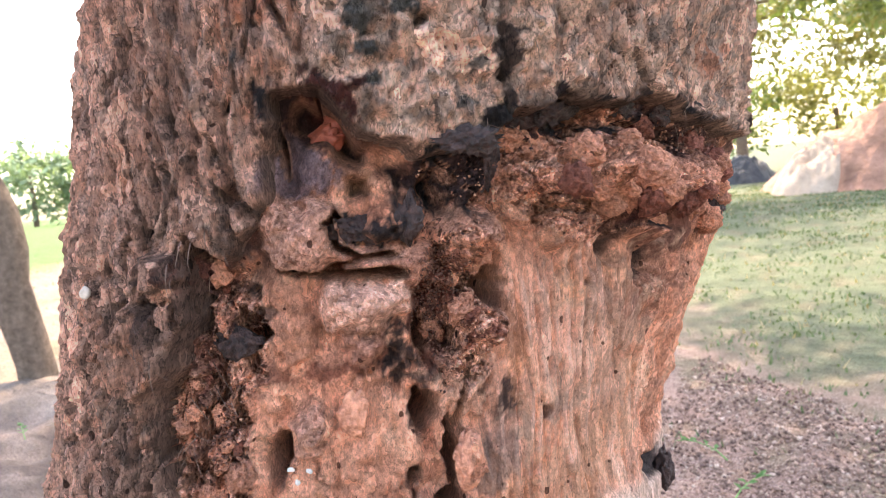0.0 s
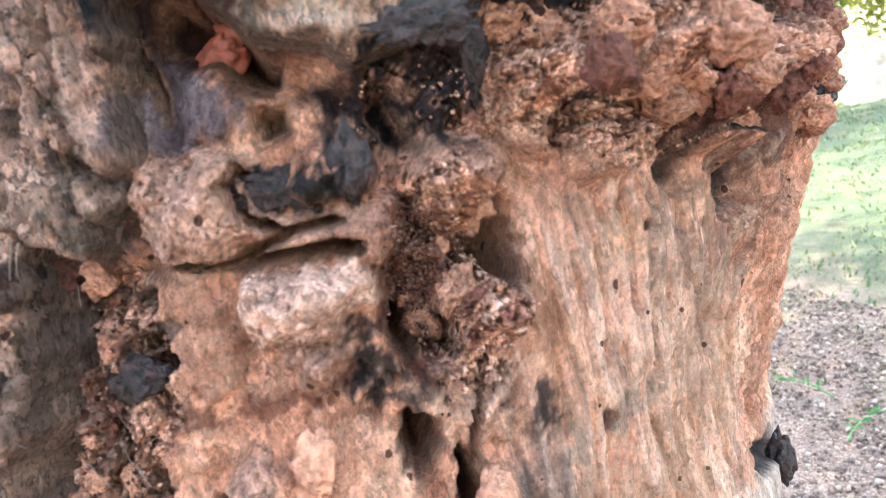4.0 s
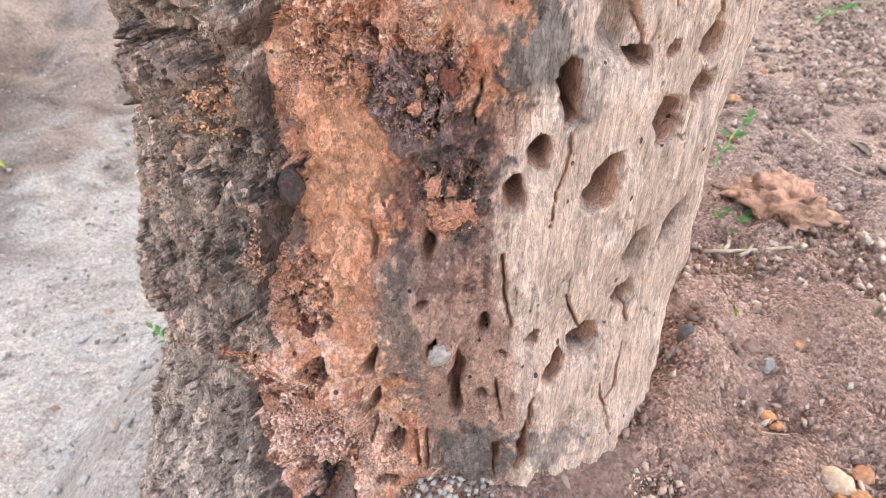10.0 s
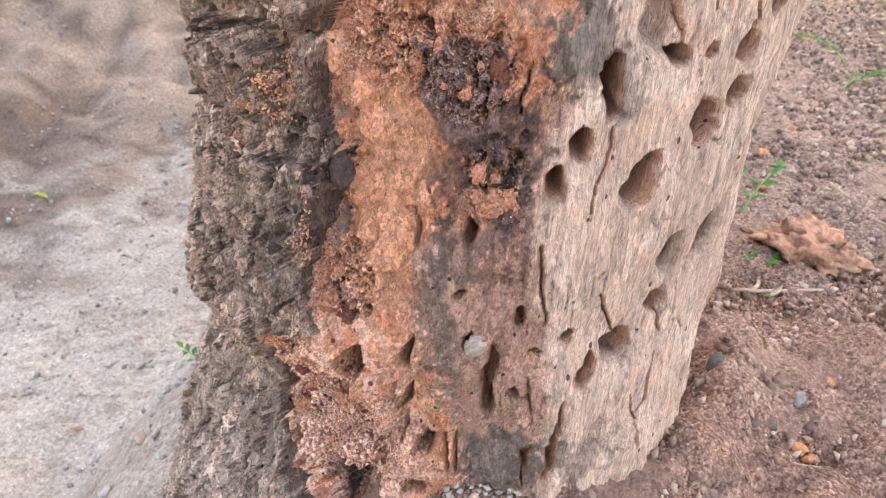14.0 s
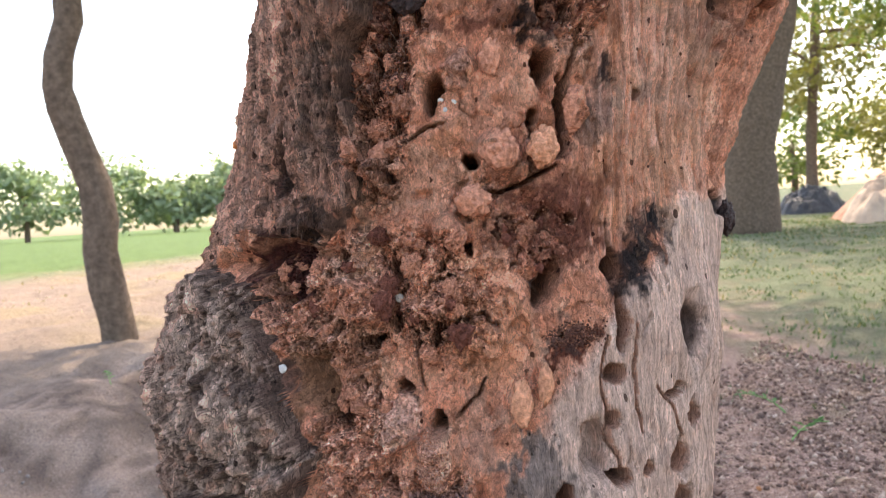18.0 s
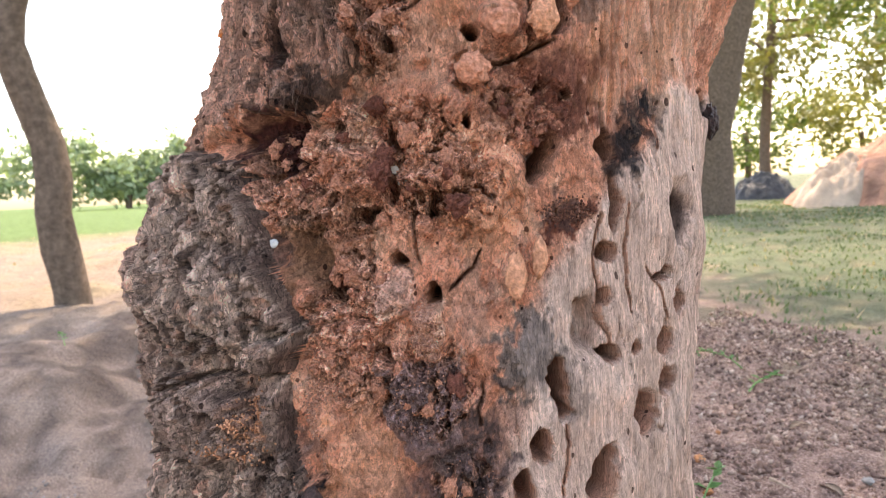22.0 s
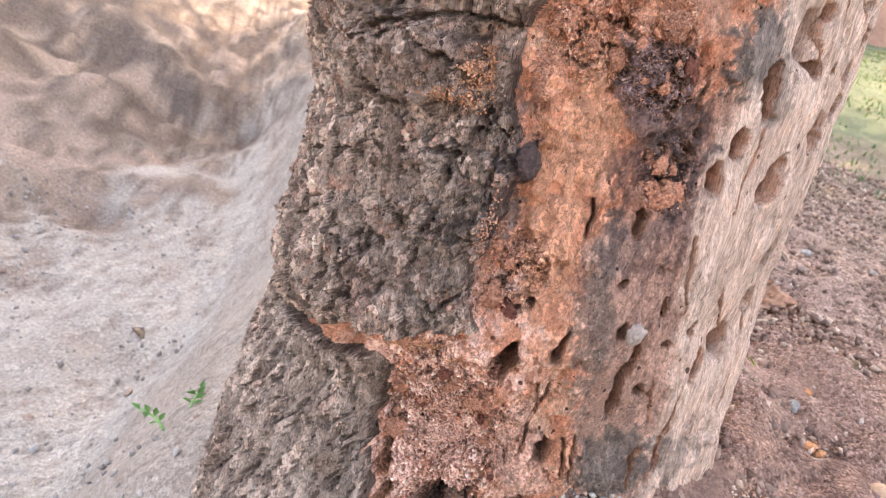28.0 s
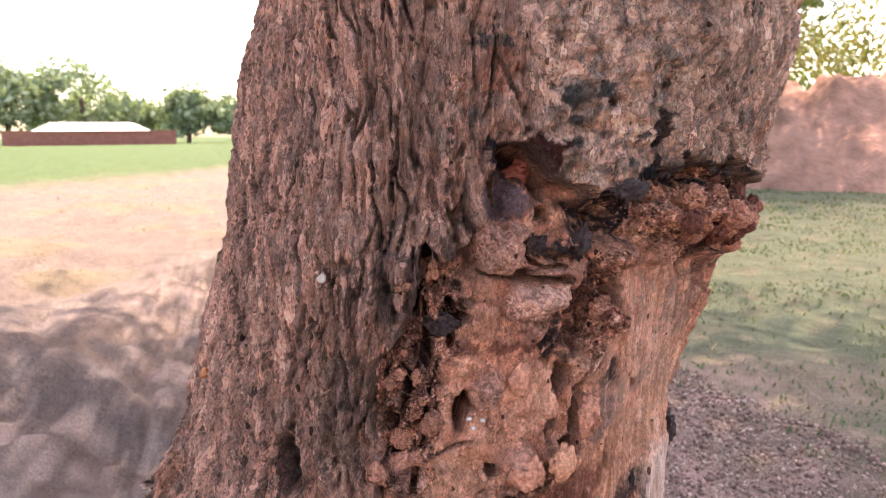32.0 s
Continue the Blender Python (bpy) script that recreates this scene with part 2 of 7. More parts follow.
def plain(name, color, rough=0.7, spec=0.3, scale=200.0, vary=0.35, bump=0.4, metres=0.001):
    m, nt, b = nodes(name, rough, spec)
    n = noise_of(nt, scale, 5)
    info = nt.nodes.new("ShaderNodeObjectInfo")
    lo, hi = [c * (1 - vary) for c in color], [min(c * (1 + vary), 1) for c in color]
    col = ramp(nt, n, [(0.3, lo), (0.7, hi)])
    tone = ramp(nt, info.outputs["Random"], [(0, (0.8, 0.8, 0.8)), (1, (1.15, 1.12, 1.1))])
    nt.links.new(mix(nt, col, tone, 1.0, "MULTIPLY"), b.inputs["Base Color"])
    relief(nt, b, [(n, bump, metres)])
    return m


MAT_WOOD = tinted("rotten_wood", 0.93, 0.12, 430, (1, 1, 0.62), 0.26, 0.9, 1.0, 0.0011)
MAT_SOUND = tinted("weathered_wood", 0.88, 0.2, 420, (1, 1, 0.10), 0.17, 0.75, 0.9, 0.0009, 0.94, 0.48)
MAT_BARK = tinted("bark", 0.9, 0.18, 360, (1, 1, 0.38), 0.34, 1.0, 1.0, 0.0018, 0.92, 0.38)
MAT_GROUND = tinted("soil", 0.95, 0.1, 110, (1, 1, 1), 0.2, 0.12, 0.9, 0.0012, 2.0, 0.62, 0.035)


def sheet(name, co, cols, rows, keep, color, mat, parent=None, state=None):
    """A grid mesh of rows x cols points; keep marks the faces that are made; only the points they use are kept."""
    idx = np.arange(rows * cols).reshape(rows, cols)
    quads = np.stack([idx[:-1, :-1], idx[:-1, 1:], idx[1:, 1:], idx[1:, :-1]], -1)[keep].reshape(-1, 4)
    used, quads = np.unique(quads, return_inverse=True)
    quads = quads.reshape(-1, 4)
    me = bpy.data.meshes.new(name)
    me.vertices.add(len(used))
    me.vertices.foreach_set("co", co.reshape(-1, 3)[used].astype(np.float32).ravel())
    me.loops.add(quads.size)
    me.loops.foreach_set("vertex_index", quads.astype(np.int32).ravel())
    me.polygons.add(len(quads))
    me.polygons.foreach_set("loop_start", np.arange(0, quads.size, 4, dtype=np.int32))
    me.update(calc_edges=True)
    me.polygons.foreach_set("use_smooth", np.ones(len(quads), bool))
    at = me.attributes.new("tint", "FLOAT_COLOR", "POINT")
    rgba = np.concatenate([np.clip(color.reshape(-1, 3)[used], 0.004, 0.95), np.ones((len(used), 1))], 1)
    at.data.foreach_set("color", rgba.astype(np.float32).ravel())
    if state is not None:
        st = me.attributes.new("state", "FLOAT_COLOR", "POINT")
        st.data.foreach_set("color", np.concatenate([np.clip(state.reshape(-1, 3)[used], 0, 1), np.ones((len(used), 1))], 1).astype(np.float32).ravel())
    me.materials.append(mat)
    ob = new(name, me)
    if parent:
        ob.parent = parent
    return ob


def part(name, bm, mat, parent=None, label="", smooth=True):
    me = bpy.data.meshes.new(name)
    bm.to_mesh(me)
    bm.free()
    me.materials.append(mat)
    if smooth:
        me.polygons.foreach_set("use_smooth", np.ones(len(me.polygons), bool))
    ob = new(name, me)
    if parent:
        ob.parent = parent
    return tagged(ob, label)


# ---- the trunk: form ----
AX, AY, R0 = 0.02, 0.0, 180.0
KNOTS = np.array([0.03, 0.10, 0.20, 0.30, 0.40, 0.50, 0.60, 0.72])
PROFILE = np.array([
    [0.1616, 0.0136, -0.0303, 0.0084, -0.0019, -0.0010, 0.0108],
    [0.1590, 0.0317, -0.0277, 0.0133, -0.0195, -0.0183, 0.0017],
    [0.1484, 0.0308, -0.0227, 0.0164, -0.0184, -0.0125, 0.0135],
    [0.1649, 0.0156, -0.0184, -0.0017, -0.0131, -0.0075, 0.0124],
    [0.1663, 0.0022, 0.0038, 0.0020, -0.0113, 0.0017, 0.0002],
    [0.1738, 0.0006, 0.0308, 0.0006, -0.0054, 0.0023, -0.0079],
    [0.1728, 0.0048, 0.0488, 0.0062, 0.0003, 0.0001, 0.0021],
    [0.1633, 0.0004, 0.0755, 0.0032, 0.0000, 0.0002, -0.0000],
])


def girth(phi, z):
    """Radius of the trunk about its axis, phi from the front (-y) towards +x."""
    i = np.clip(np.searchsorted(KNOTS, z) - 1, 0, len(KNOTS) - 2)
    w = np.clip((z - KNOTS[i]) / (KNOTS[i + 1] - KNOTS[i]), 0, 1)
    c = PROFILE[i] * (1 - w)[..., None] + PROFILE[i + 1] * w[..., None]
    b = [np.ones_like(phi)]
    for k in (1, 2, 3):
        b += [np.cos(k * phi), np.sin(k * phi)]
    down = np.clip(0.05 - z, 0, 0.30)
    flare = 0.056 * (1 - np.exp(-down / 0.10)) * np.exp(-(((phi + 1.25) / 0.62) ** 2)) * (1 + 0.2 * np.sin(phi * 9.0))
    # a root that runs out to the front of the ditch
    toe = 0.036 * np.clip((-0.03 - z) / 0.075, 0, 1.6) ** 1.3 * np.exp(-(((phi + 0.95) / 0.19) ** 2))
    return (c * np.stack(b, -1)).sum(-1) + flare + toe + 0.05 * down


def on_trunk(a, z, h=0.0):
    """World place of a point of the trunk: a along its girth and z up, in mm, h mm proud of the base form."""
    a, z, h = np.asarray(a, float), np.asarray(z, float), np.asarray(h, float)
    phi = a / R0
    r = girth(phi, z / 1000) + h / 1000
    return np.stack([AX + r * np.sin(phi), AY - r * np.cos(phi), z / 1000 + 0 * r], -1)


# ---- the trunk: outlines of its zones, in mm along the girth and up ----
UPPER_BARK = [(-345, 347), (-197, 351), (-183, 360), (-158, 367), (-140, 376), (-113, 378), (-98, 370), (-85, 376), (-72, 392), (-74, 412),
              (-76, 440), (-72, 463), (-60, 473), (-55, 490), (-53, 507), (-49, 513), (-44, 505), (-37, 505), (-33, 511), (-26, 519), (-22, 540),
              (-18, 553), (-8, 555), (1, 547), (7, 539), (24, 531), (36, 531), (48, 536), (55, 541), (65, 543), (76, 547), (87, 543),
              (106, 543), (128, 541), (144, 533), (182, 529), (320, 532), (320, 800), (-345, 800)]
SIDE_BARK = [(-345, 340), (-216, 362), (-175, 360), (-139, 352), (-125, 326), (-112, 302), (-106, 285), (-96, 273), (-106, 259), (-108, 225),
             (-95, 194), (-97, 175), (-100, 158), (-105, 143), (-104, 123), (-99, 112), (-130, 99), (-150, 93), (-168, 80), (-230, 52), (-345, 40)]
ROOT_BARK = [(-345, 44), (-236, 46), (-178, 54), (-160, 66), (-146, 72), (-140, 60), (-146, 43), (-147, 1), (-140, -35), (-128, -51), (-112, -66),
             (-108, -122), (-104, -230), (-345, -230)]
GREY_WOOD = [(320, 400), (173, 380), (107, 386), (88, 357), (52, 335), (28, 307), (15, 295), (7, 277), (-6, 258), (3, 235), (-8, 215),
             (-12, 171), (0, 125), (10, 62), (12, -90), (320, -90)]
BROWN_WOOD = [(-2, 262), (-10, 236), (-14, 209), (-26, 184), (-53, 168), (-64, 153), (-53, 126), (-46, 93), (-38, 39), (-25, 0), (-25, -90), (30, -90),
              (30, 62), (20, 125), (0, 171), (0, 215), (8, 240)]

A0, A1, ZB, ZT, PITCH = -335.0, 265.0, -200.0, 690.0, 0.87
COLS, ROWS = int((A1 - A0) / PITCH) + 1, int((ZT - ZB) / PITCH) + 1
GA, GZ = np.meshgrid(np.linspace(A0, A1, COLS), np.linspace(ZB, ZT, ROWS))
# a slow and a fine wander, shared by all outlines
WA = GA + 2.2 * fbm(GA / 14, GZ / 14, 3, 3) + 0.9 * grain(GA / 3.2, GZ / 3.2, 4)
WZ = GZ + 2.2 * fbm(GA / 14, GZ / 14, 8, 3) + 0.9 * grain(GA / 3.2, GZ / 3.2, 9)

# smoother outlines for torn edges and wide hollows
SA = GA + 2.6 * fbm(GA / 15, GZ / 15, 3, 2)
SZ = GZ + 2.6 * fbm(GA / 15, GZ / 15, 8, 2)

COLORS = {
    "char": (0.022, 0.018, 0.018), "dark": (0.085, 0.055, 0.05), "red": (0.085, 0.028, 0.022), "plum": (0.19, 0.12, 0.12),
    "orange": (0.60, 0.255, 0.14), "tan": (0.62, 0.33, 0.22), "pale": (0.68, 0.40, 0.27), "lichen": (0.085, 0.08, 0.075),
    "slate": (0.165, 0.12, 0.10), "redwood": (0.17, 0.055, 0.035), "brown": (0.24, 0.115, 0.065), "rust": (0.46, 0.19, 0.10),
    "umber": (0.33, 0.22, 0.17), "crumbpink": (0.80, 0.44, 0.325), "pinkbark": (0.33, 0.22, 0.19), "darkbark": (0.10, 0.08, 0.078),
    "redbark": (0.42, 0.15, 0.085), "darkred": (0.07, 0.022, 0.018),
}
H_PITS, H_TUNNELS, H_BARKPITS, H_LUMPS, H_BARKLUMPS, CRUMB = (np.zeros(GA.shape) for _ in range(6))
STAINS = []


def window(a, z, reach):
    i0, i1 = np.clip([int((z - reach - ZB) / PITCH), int((z + reach - ZB) / PITCH) + 2], 0, ROWS)
    j0, j1 = np.clip([int((a - reach - A0) / PITCH), int((a + reach - A0) / PITCH) + 2], 0, COLS)
    return slice(i0, i1), slice(j0, j1)


def oval(a, z, w, h, tilt, wide=False):
    """Distance from the middle of an oval, 1 at its rim; the top leans right by tilt degrees."""
    wn = window(a, z, 1.6 * max(w, h) / 2 + 6)
    c, s = math.cos(radians(tilt)), math.sin(radians(tilt))
    da, dz = (SA[wn] - a, SZ[wn] - z) if wide else (WA[wn] - a, WZ[wn] - z)
    return wn, np.hypot((da * c - dz * s) / (w / 2), (da * s + dz * c) / (h / 2))


def on_bark(a, z):
    """Whether a place lies on one of the pieces of bark."""
    x, y = np.array([float(a)]), np.array([float(z)])
    return max(float(inside(p, x, y)[0]) for p in (UPPER_BARK, SIDE_BARK, ROOT_BARK)) > 1


def hole(a, z, w, h, depth, tilt=0):
    small = float(step(20, 8, np.float64(min(w, h))))
    wn, q = oval(a, z, w, h, tilt, small < 0.6)
    pits = H_BARKPITS if on_bark(a, z) else H_TUNNELS if small > 0.3 else H_PITS
    # deep holes are painted near-black inside, standing in for their shade
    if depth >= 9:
        PATCHES.append((wn, 0.88 * step(1.0, 0.72, q), "hole_shade"))
    pits[wn] = np.maximum(pits[wn], (1 + 0.4 * small) * depth * (0.3 * step(1.35, 0.98, q) + (1.2 + 1.4 * small) * step(1.04, 0.8 - 0.35 * (1 - small), q)))


def lump(a, z, w, h, height, tilt=0):
    wn, q = oval(a, z, w, h, tilt)
    q = q + 0.22 * grain(GA[wn] / 7 + a, GZ[wn] / 7, 26) + 0.12 * grain(GA[wn] / 3, GZ[wn] / 3, 27)
    rise = H_BARKLUMPS if on_bark(a, z) else H_LUMPS
    rise[wn] = np.maximum(rise[wn], 1.25 * height * (0.7 * step(1.06, 0.84, q) + 0.3 * np.sqrt(np.clip(1 - q * q, 0, 1))))


def crumbs(a, z, w, h, much):
    wn, q = oval(a, z, w, h, 0)
    CRUMB[wn] = np.maximum(CRUMB[wn], much * step(1.25, 0.7, q))


def crack(depth, width, *line):
    mid = np.mean(line, axis=0)
    wn = window(mid[0], mid[1], max(max(abs(p[0] - mid[0]), abs(p[1] - mid[1])) for p in line) + 10)
    d, s = along(line, 0.5 * (SA[wn] + GA[wn]), 0.5 * (SZ[wn] + GZ[wn]))
    w = (0.5 if line[0][0] > -10 and line[0][1] < 330 else 0.7) * width * (0.35 + 0.65 * np.sin(np.clip(s, 0.02, 0.98) * math.pi) ** 0.5) / 2
    bark = on_bark(*line[len(line) // 2])
    pits = H_BARKPITS if bark else H_TUNNELS
    pits[wn] = np.maximum(pits[wn], (1.1 if bark else 3.0) * depth * step(1.3, 0.65, d / w))


def stain(a, z, w, h, tilt, color, much):
    STAINS.append((a, z, w, h, tilt, color, much))


SMOOTH_WOOD = [(50, 492), (91, 497), (122, 484), (144, 434), (144, 355), (91, 374), (67, 369), (44, 343), (31, 380), (43, 431)]
MUD, H_MASS, H_CAVES = (np.zeros(GA.shape) for _ in range(3))
PATCHES = []
COLORS.update(mud=(0.52, 0.245, 0.165), mud2=(0.44, 0.195, 0.13), sand=(0.62, 0.32, 0.225), crumb=(0.49, 0.21, 0.13), resin=(0.05, 0.028, 0.028),
              wood=(0.50, 0.24, 0.155), dust=(0.52, 0.245, 0.155), honey=(0.62, 0.285, 0.175), hole_shade=(0.05, 0.03, 0.025), plumwood=(0.21, 0.125, 0.11), paledust=(0.62, 0.34, 0.235))


def outlined(line):
    """The stretch of the grid round a closed outline, and the distance inside it."""
    xs, ys = zip(*line)
    wn = window((min(xs) + max(xs)) / 2, (min(ys) + max(ys)) / 2, max(max(xs) - min(xs), max(ys) - min(ys)) / 2 + 12)
    return wn, inside(line, 0.6 * SA[wn] + 0.4 * WA[wn], 0.6 * SZ[wn] + 0.4 * WZ[wn])


def mass(height, look_of, *line):
    wn, d = outlined(line)
    d = d + 2.2 * fbm(GA[wn] / 8, GZ[wn] / 8, 78, 3, 0.6)
    calm = {"mud": 0.85, "sand": 0.9, "mud2": 0.5, "wood": 0.4, "plum": 0.3}.get(look_of, 0.0)
    MUD[wn] = np.maximum(MUD[wn], calm * step(-0.5, 1.5, d))
    rise = height * (0.45 * step(-1.0, 1.8, d) + 0.55 * step(-1.0, 8.5, d))
    H_MASS[wn] = np.maximum(H_MASS[wn], rise)
    PATCHES.append((wn, 0.9 * step(-0.8, 0.8, d), look_of))


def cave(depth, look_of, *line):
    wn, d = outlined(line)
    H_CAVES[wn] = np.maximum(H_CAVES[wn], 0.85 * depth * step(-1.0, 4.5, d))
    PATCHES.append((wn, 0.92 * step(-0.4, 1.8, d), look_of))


def patch(much, look_of, *line):
    wn, d = outlined(line)
    PATCHES.append((wn, much * step(-3.5, 3.5, d + 6 * fbm(GA[wn] / 4, GZ[wn] / 16, 77, 3, 0.6)), look_of))


# rotten, crumbling wood
crumbs(105, 521, 165, 31, 1)
crumbs(36, 480, 28, 58, 1)
crumbs(-45, 479, 28, 48, .8)
crumbs(-89, 346, 102, 63, .9)
crumbs(-40, 339, 72, 48, .8)
crumbs(-62, 439, 36, 108, .8)
crumbs(-11, 388, 43, 25, .4)
crumbs(-110, 25, 73, 157, 1)
crumbs(-86, 141, 25, 44, .9)
crumbs(-79, 273, 42, 75, .9)
crumbs(-45, 247, 41, 47, 1)
crumbs(-58, 334, 67, 24, .7)
crumbs(-28, 199, 34, 43, .6)
crumbs(7, 369, 51, 39, .5)
crumbs(-57, 367, 71, 18, .9)
crumbs(102, 519, 94, 49, 1)
# lumps of mud crust, wood and bark
lump(-29, 119, 8.0, 13.0, 6, 33)
lump(-38, 24, 14.0, 36.0, 6, 3)
lump(-76, 59, 21.0, 55.7, 7, 3)
lump(-69, 155, 12.0, 16.0, 6, 3)
lump(-93, 7, 20.0, 29.0, 6, 3)
lump(59, 36, 26.0, 26.0, 4, 3)
lump(-5, 407, 13.0, 16.0, 12, -10)
lump(15, 408, 11.0, 14.0, 10, -10)
lump(-18, 387, 12.0, 11.0, 10, -10)
lump(33, 425, 9.0, 18.0, 9, -10)
lump(-19, 447, 9.0, 14.0, 4, 0)
lump(-66, 408, 25.0, 10.0, 15, 39)
lump(6, 397, 14.0, 13.0, 4, -10)
lump(40, 501, 23.0, 17.0, 8, -5)
lump(41, 471, 20.0, 17.0, 7, -5)
lump(97, 525, 31.0, 14.0, 7, -5)
lump(127, 502, 30.0, 18.0, 10, -5)
lump(67, 522, 20.0, 11.0, 9, -5)
lump(142, 514, 27.0, 14.0, 8, -5)
lump(61, 512, 14.0, 15.0, 5, -5)
lump(81, 501, 19.0, 13.0, 6, -5)
lump(30, 465, 19.0, 11.0, 4, -5)
lump(15, 510, 17.0, 11.0, 8, -5)
lump(-69, 476, 21.0, 38.0, 5, 0)
lump(-62, 502, 20.0, 12.0, 6, -5)
lump(11, 303, 7.0, 16.0, 5, -1)
lump(-1, 295, 10.0, 19.0, 4, -1)
lump(-6, 256, 14.0, 23.0, 4, -1)
lump(-61, 285, 21.0, 19.0, 5, -1)
lump(-42, 272, 13.0, 24.0, 8, -1)
lump(-107, 263, 25.0, 15.0, 7, -1)
lump(-149, 231, 65.0, 43.0, 9, -1)
lump(-117, 175, 53.0, 49.0, 6, -1)
lump(-140, 288, 79.0, 49.0, 5, -1)
lump(-93, 195, 15.0, 21.0, 7, -1)
lump(-73, 156, 13.0, 29.0, 5, -1)
lump(-28, 205, 14.0, 13.0, 5, -1)
lump(-30, 374, 15.0, 18.0, 7, -2)
lump(-54, 375, 24.0, 15.0, 4, -2)
lump(-45, 339, 23.0, 10.0, 6, -2)
lump(-22, 325, 32.0, 13.0, 5, 17)
lump(-68, 70, 11.0, 34.8, 6, 3)
lump(-41, 25, 19.0, 29.0, 6, 3)
lump(-66, 14, 19.0, 41.0, 5, 3)
# beetle holes, galleries and hollows
hole(30, 278, 4.0, 6.0, 14, -1)
hole(36, 270, 16.0, 30.0, 7, 8)
hole(89, 288, 16.0, 6.0, 12, -1)
hole(48, 254, 10.0, 8.0, 14, 38)
hole(49, 302, 12.0, 8.0, 5, -1)
hole(47, 281, 6.0, 8.0, 7, -1)
hole(40, 198, 13.0, 26.0, 20, 28)
hole(-2, 197, 9.0, 17.0, 18, -1)
hole(70, 149, 16.0, 24.0, 16, 3)
hole(72, 119, 20.0, 13.0, 14, 48)
hole(47, 99, 15.0, 14.0, 14, -1)
hole(73, 221, 9.0, 19.0, 10, 33)
hole(103, 155, 19.5, 39.0, 12, 18)
hole(18, 242, 8.0, 27.0, 9, -11)
hole(8, 215, 8.0, 15.0, 8, -11)
hole(64, 255, 6.0, 7.0, 7, -1)
hole(89, 255, 13.0, 18.0, 12, 18)
hole(90, 235, 14.0, 12.0, 12, -1)
hole(-36, 173, 6.0, 13.0, 12, -1)
hole(-40, 288, 6.0, 9.0, 16, 6)
hole(-58, 304, 8.0, 5.0, 14, -1)
hole(22, 322, 4.0, 3.0, 8, -1)
hole(104, 274, 7.0, 15.0, 7, 8)
hole(55, 323, 6.0, 21.0, 11, 3)
hole(108, 317, 24.0, 33.0, 10, 8)
hole(-58, 333, 4.0, 9.0, 10, -1)
hole(-69, 324, 9.0, 4.0, 8, -1)
hole(-87, 291, 13.0, 12.0, 9, -1)
hole(47, 96, 16.0, 20.0, 16, 23)
hole(30, 84, 9.0, 20.0, 15, 11)
hole(15, 112, 8.0, 8.0, 6, 3)
hole(-10, 126, 6.0, 14.0, 7, 3)
hole(0, 103, 7.0, 4.0, 5, 3)
hole(-7, 73, 5.0, 6.0, 9, 3)
hole(-2, 73, 3.0, 6.0, 8, 3)
hole(3, 31, 5.0, 6.0, 9, 3)
hole(16, 23, 6.0, 33.0, 14, 3)
hole(70, 224, 15.0, 16.0, 10, 28)
hole(46, 33, 26.0, 26.0, 4, 3)
hole(-32, 117, 5.0, 10.0, 9, 3)
hole(-22, 83, 7.0, 58.0, 6, -1)
hole(-54, 28, 10.0, 13.0, 15, 23)
hole(-63, -13, 9.0, 15.0, 12, 3)
hole(-61, 102, 4.0, 22.0, 10, 13)
hole(-83, 94, 9.0, 23.0, 10, 23)
hole(-78, 126, 4.0, 6.0, 8, 3)
hole(-39, 142, 4.0, 6.0, 5, 3)
hole(-103, -35, 42.0, 47.0, 24, 3)
hole(30, 469, 5.0, 8.0, 12, -10)
hole(74, 433, 4.0, 5.0, 10, 0)
hole(12, 421, 3.0, 8.0, 10, -5)
hole(-19, 406, 3.0, 5.0, 10, -10)
hole(-36, 429, 4.0, 8.0, 7, 0)
hole(18, 443, 7.0, 15.0, 12, -20)
hole(28, 427, 4.0, 15.0, 12, -10)
hole(26, 409, 9.0, 9.0, 12, -10)
hole(-22, 367, 4.0, 4.0, 9, -10)
hole(96, 479, 4.0, 3.0, 6, -10)
hole(125, 439, 13.0, 18.0, 6, -20)
hole(49, 487, 9.0, 18.0, 9, -5)
hole(107, 521, 11.0, 14.0, 12, -5)
hole(77, 518, 12.0, 8.0, 10, -5)
hole(142, 494, 23.0, 14.0, 10, -5)
hole(127, 517, 15.0, 9.0, 10, -5)
hole(168, 508, 26.0, 13.0, 10, -5)
hole(186, 479, 20.9, 15.0, 8, -5)
hole(27, 570, 4.0, 6.2, 9, -5)
hole(-121, 408, 20.0, 23.0, 15, 7)
hole(-56, 357, 7.0, 8.0, 10, -2)
hole(-58, 336, 6.0, 10.0, 9, -2)
hole(-76, 325, 6.0, 5.0, 9, -2)
hole(15, 346, 10.0, 20.0, 12, 32)
hole(-98, 375, 18.0, 10.0, 10, -2)
hole(-39, 329, 5.0, 15.0, 6, 17)
hole(-124, 341, 13.0, 12.0, 10, -2)
hole(-63, 413, 10.0, 11.0, 10, -2)
hole(-78, 420, 7.0, 23.0, 7, -2)
hole(54, 535, 5.0, 12.0, 9, 4)
hole(85, 538, 12.0, 5.0, 9, -5)
hole(98, 529, 8.0, 5.0, 8, -5)
hole(114, 530, 9.0, 11.0, 9, -5)
hole(140, 525, 12.0, 11.0, 8, -5)
hole(66, 528, 7.0, 5.0, 8, -5)
hole(177, 470, 20.9, 12.0, 8, -5)
hole(-49, 508, 8.0, 7.0, 11, 14)
hole(-56, 487, 6.0, 16.0, 9, 0)
hole(-37, 478, 12.0, 7.0, 10, -5)
hole(-51, 462, 5.0, 17.0, 8, 0)
hole(-40, 471, 4.0, 12.0, 7, -5)
hole(21, 471, 7.0, 15.0, 9, 4)
hole(30, 468, 4.0, 6.0, 9, -5)
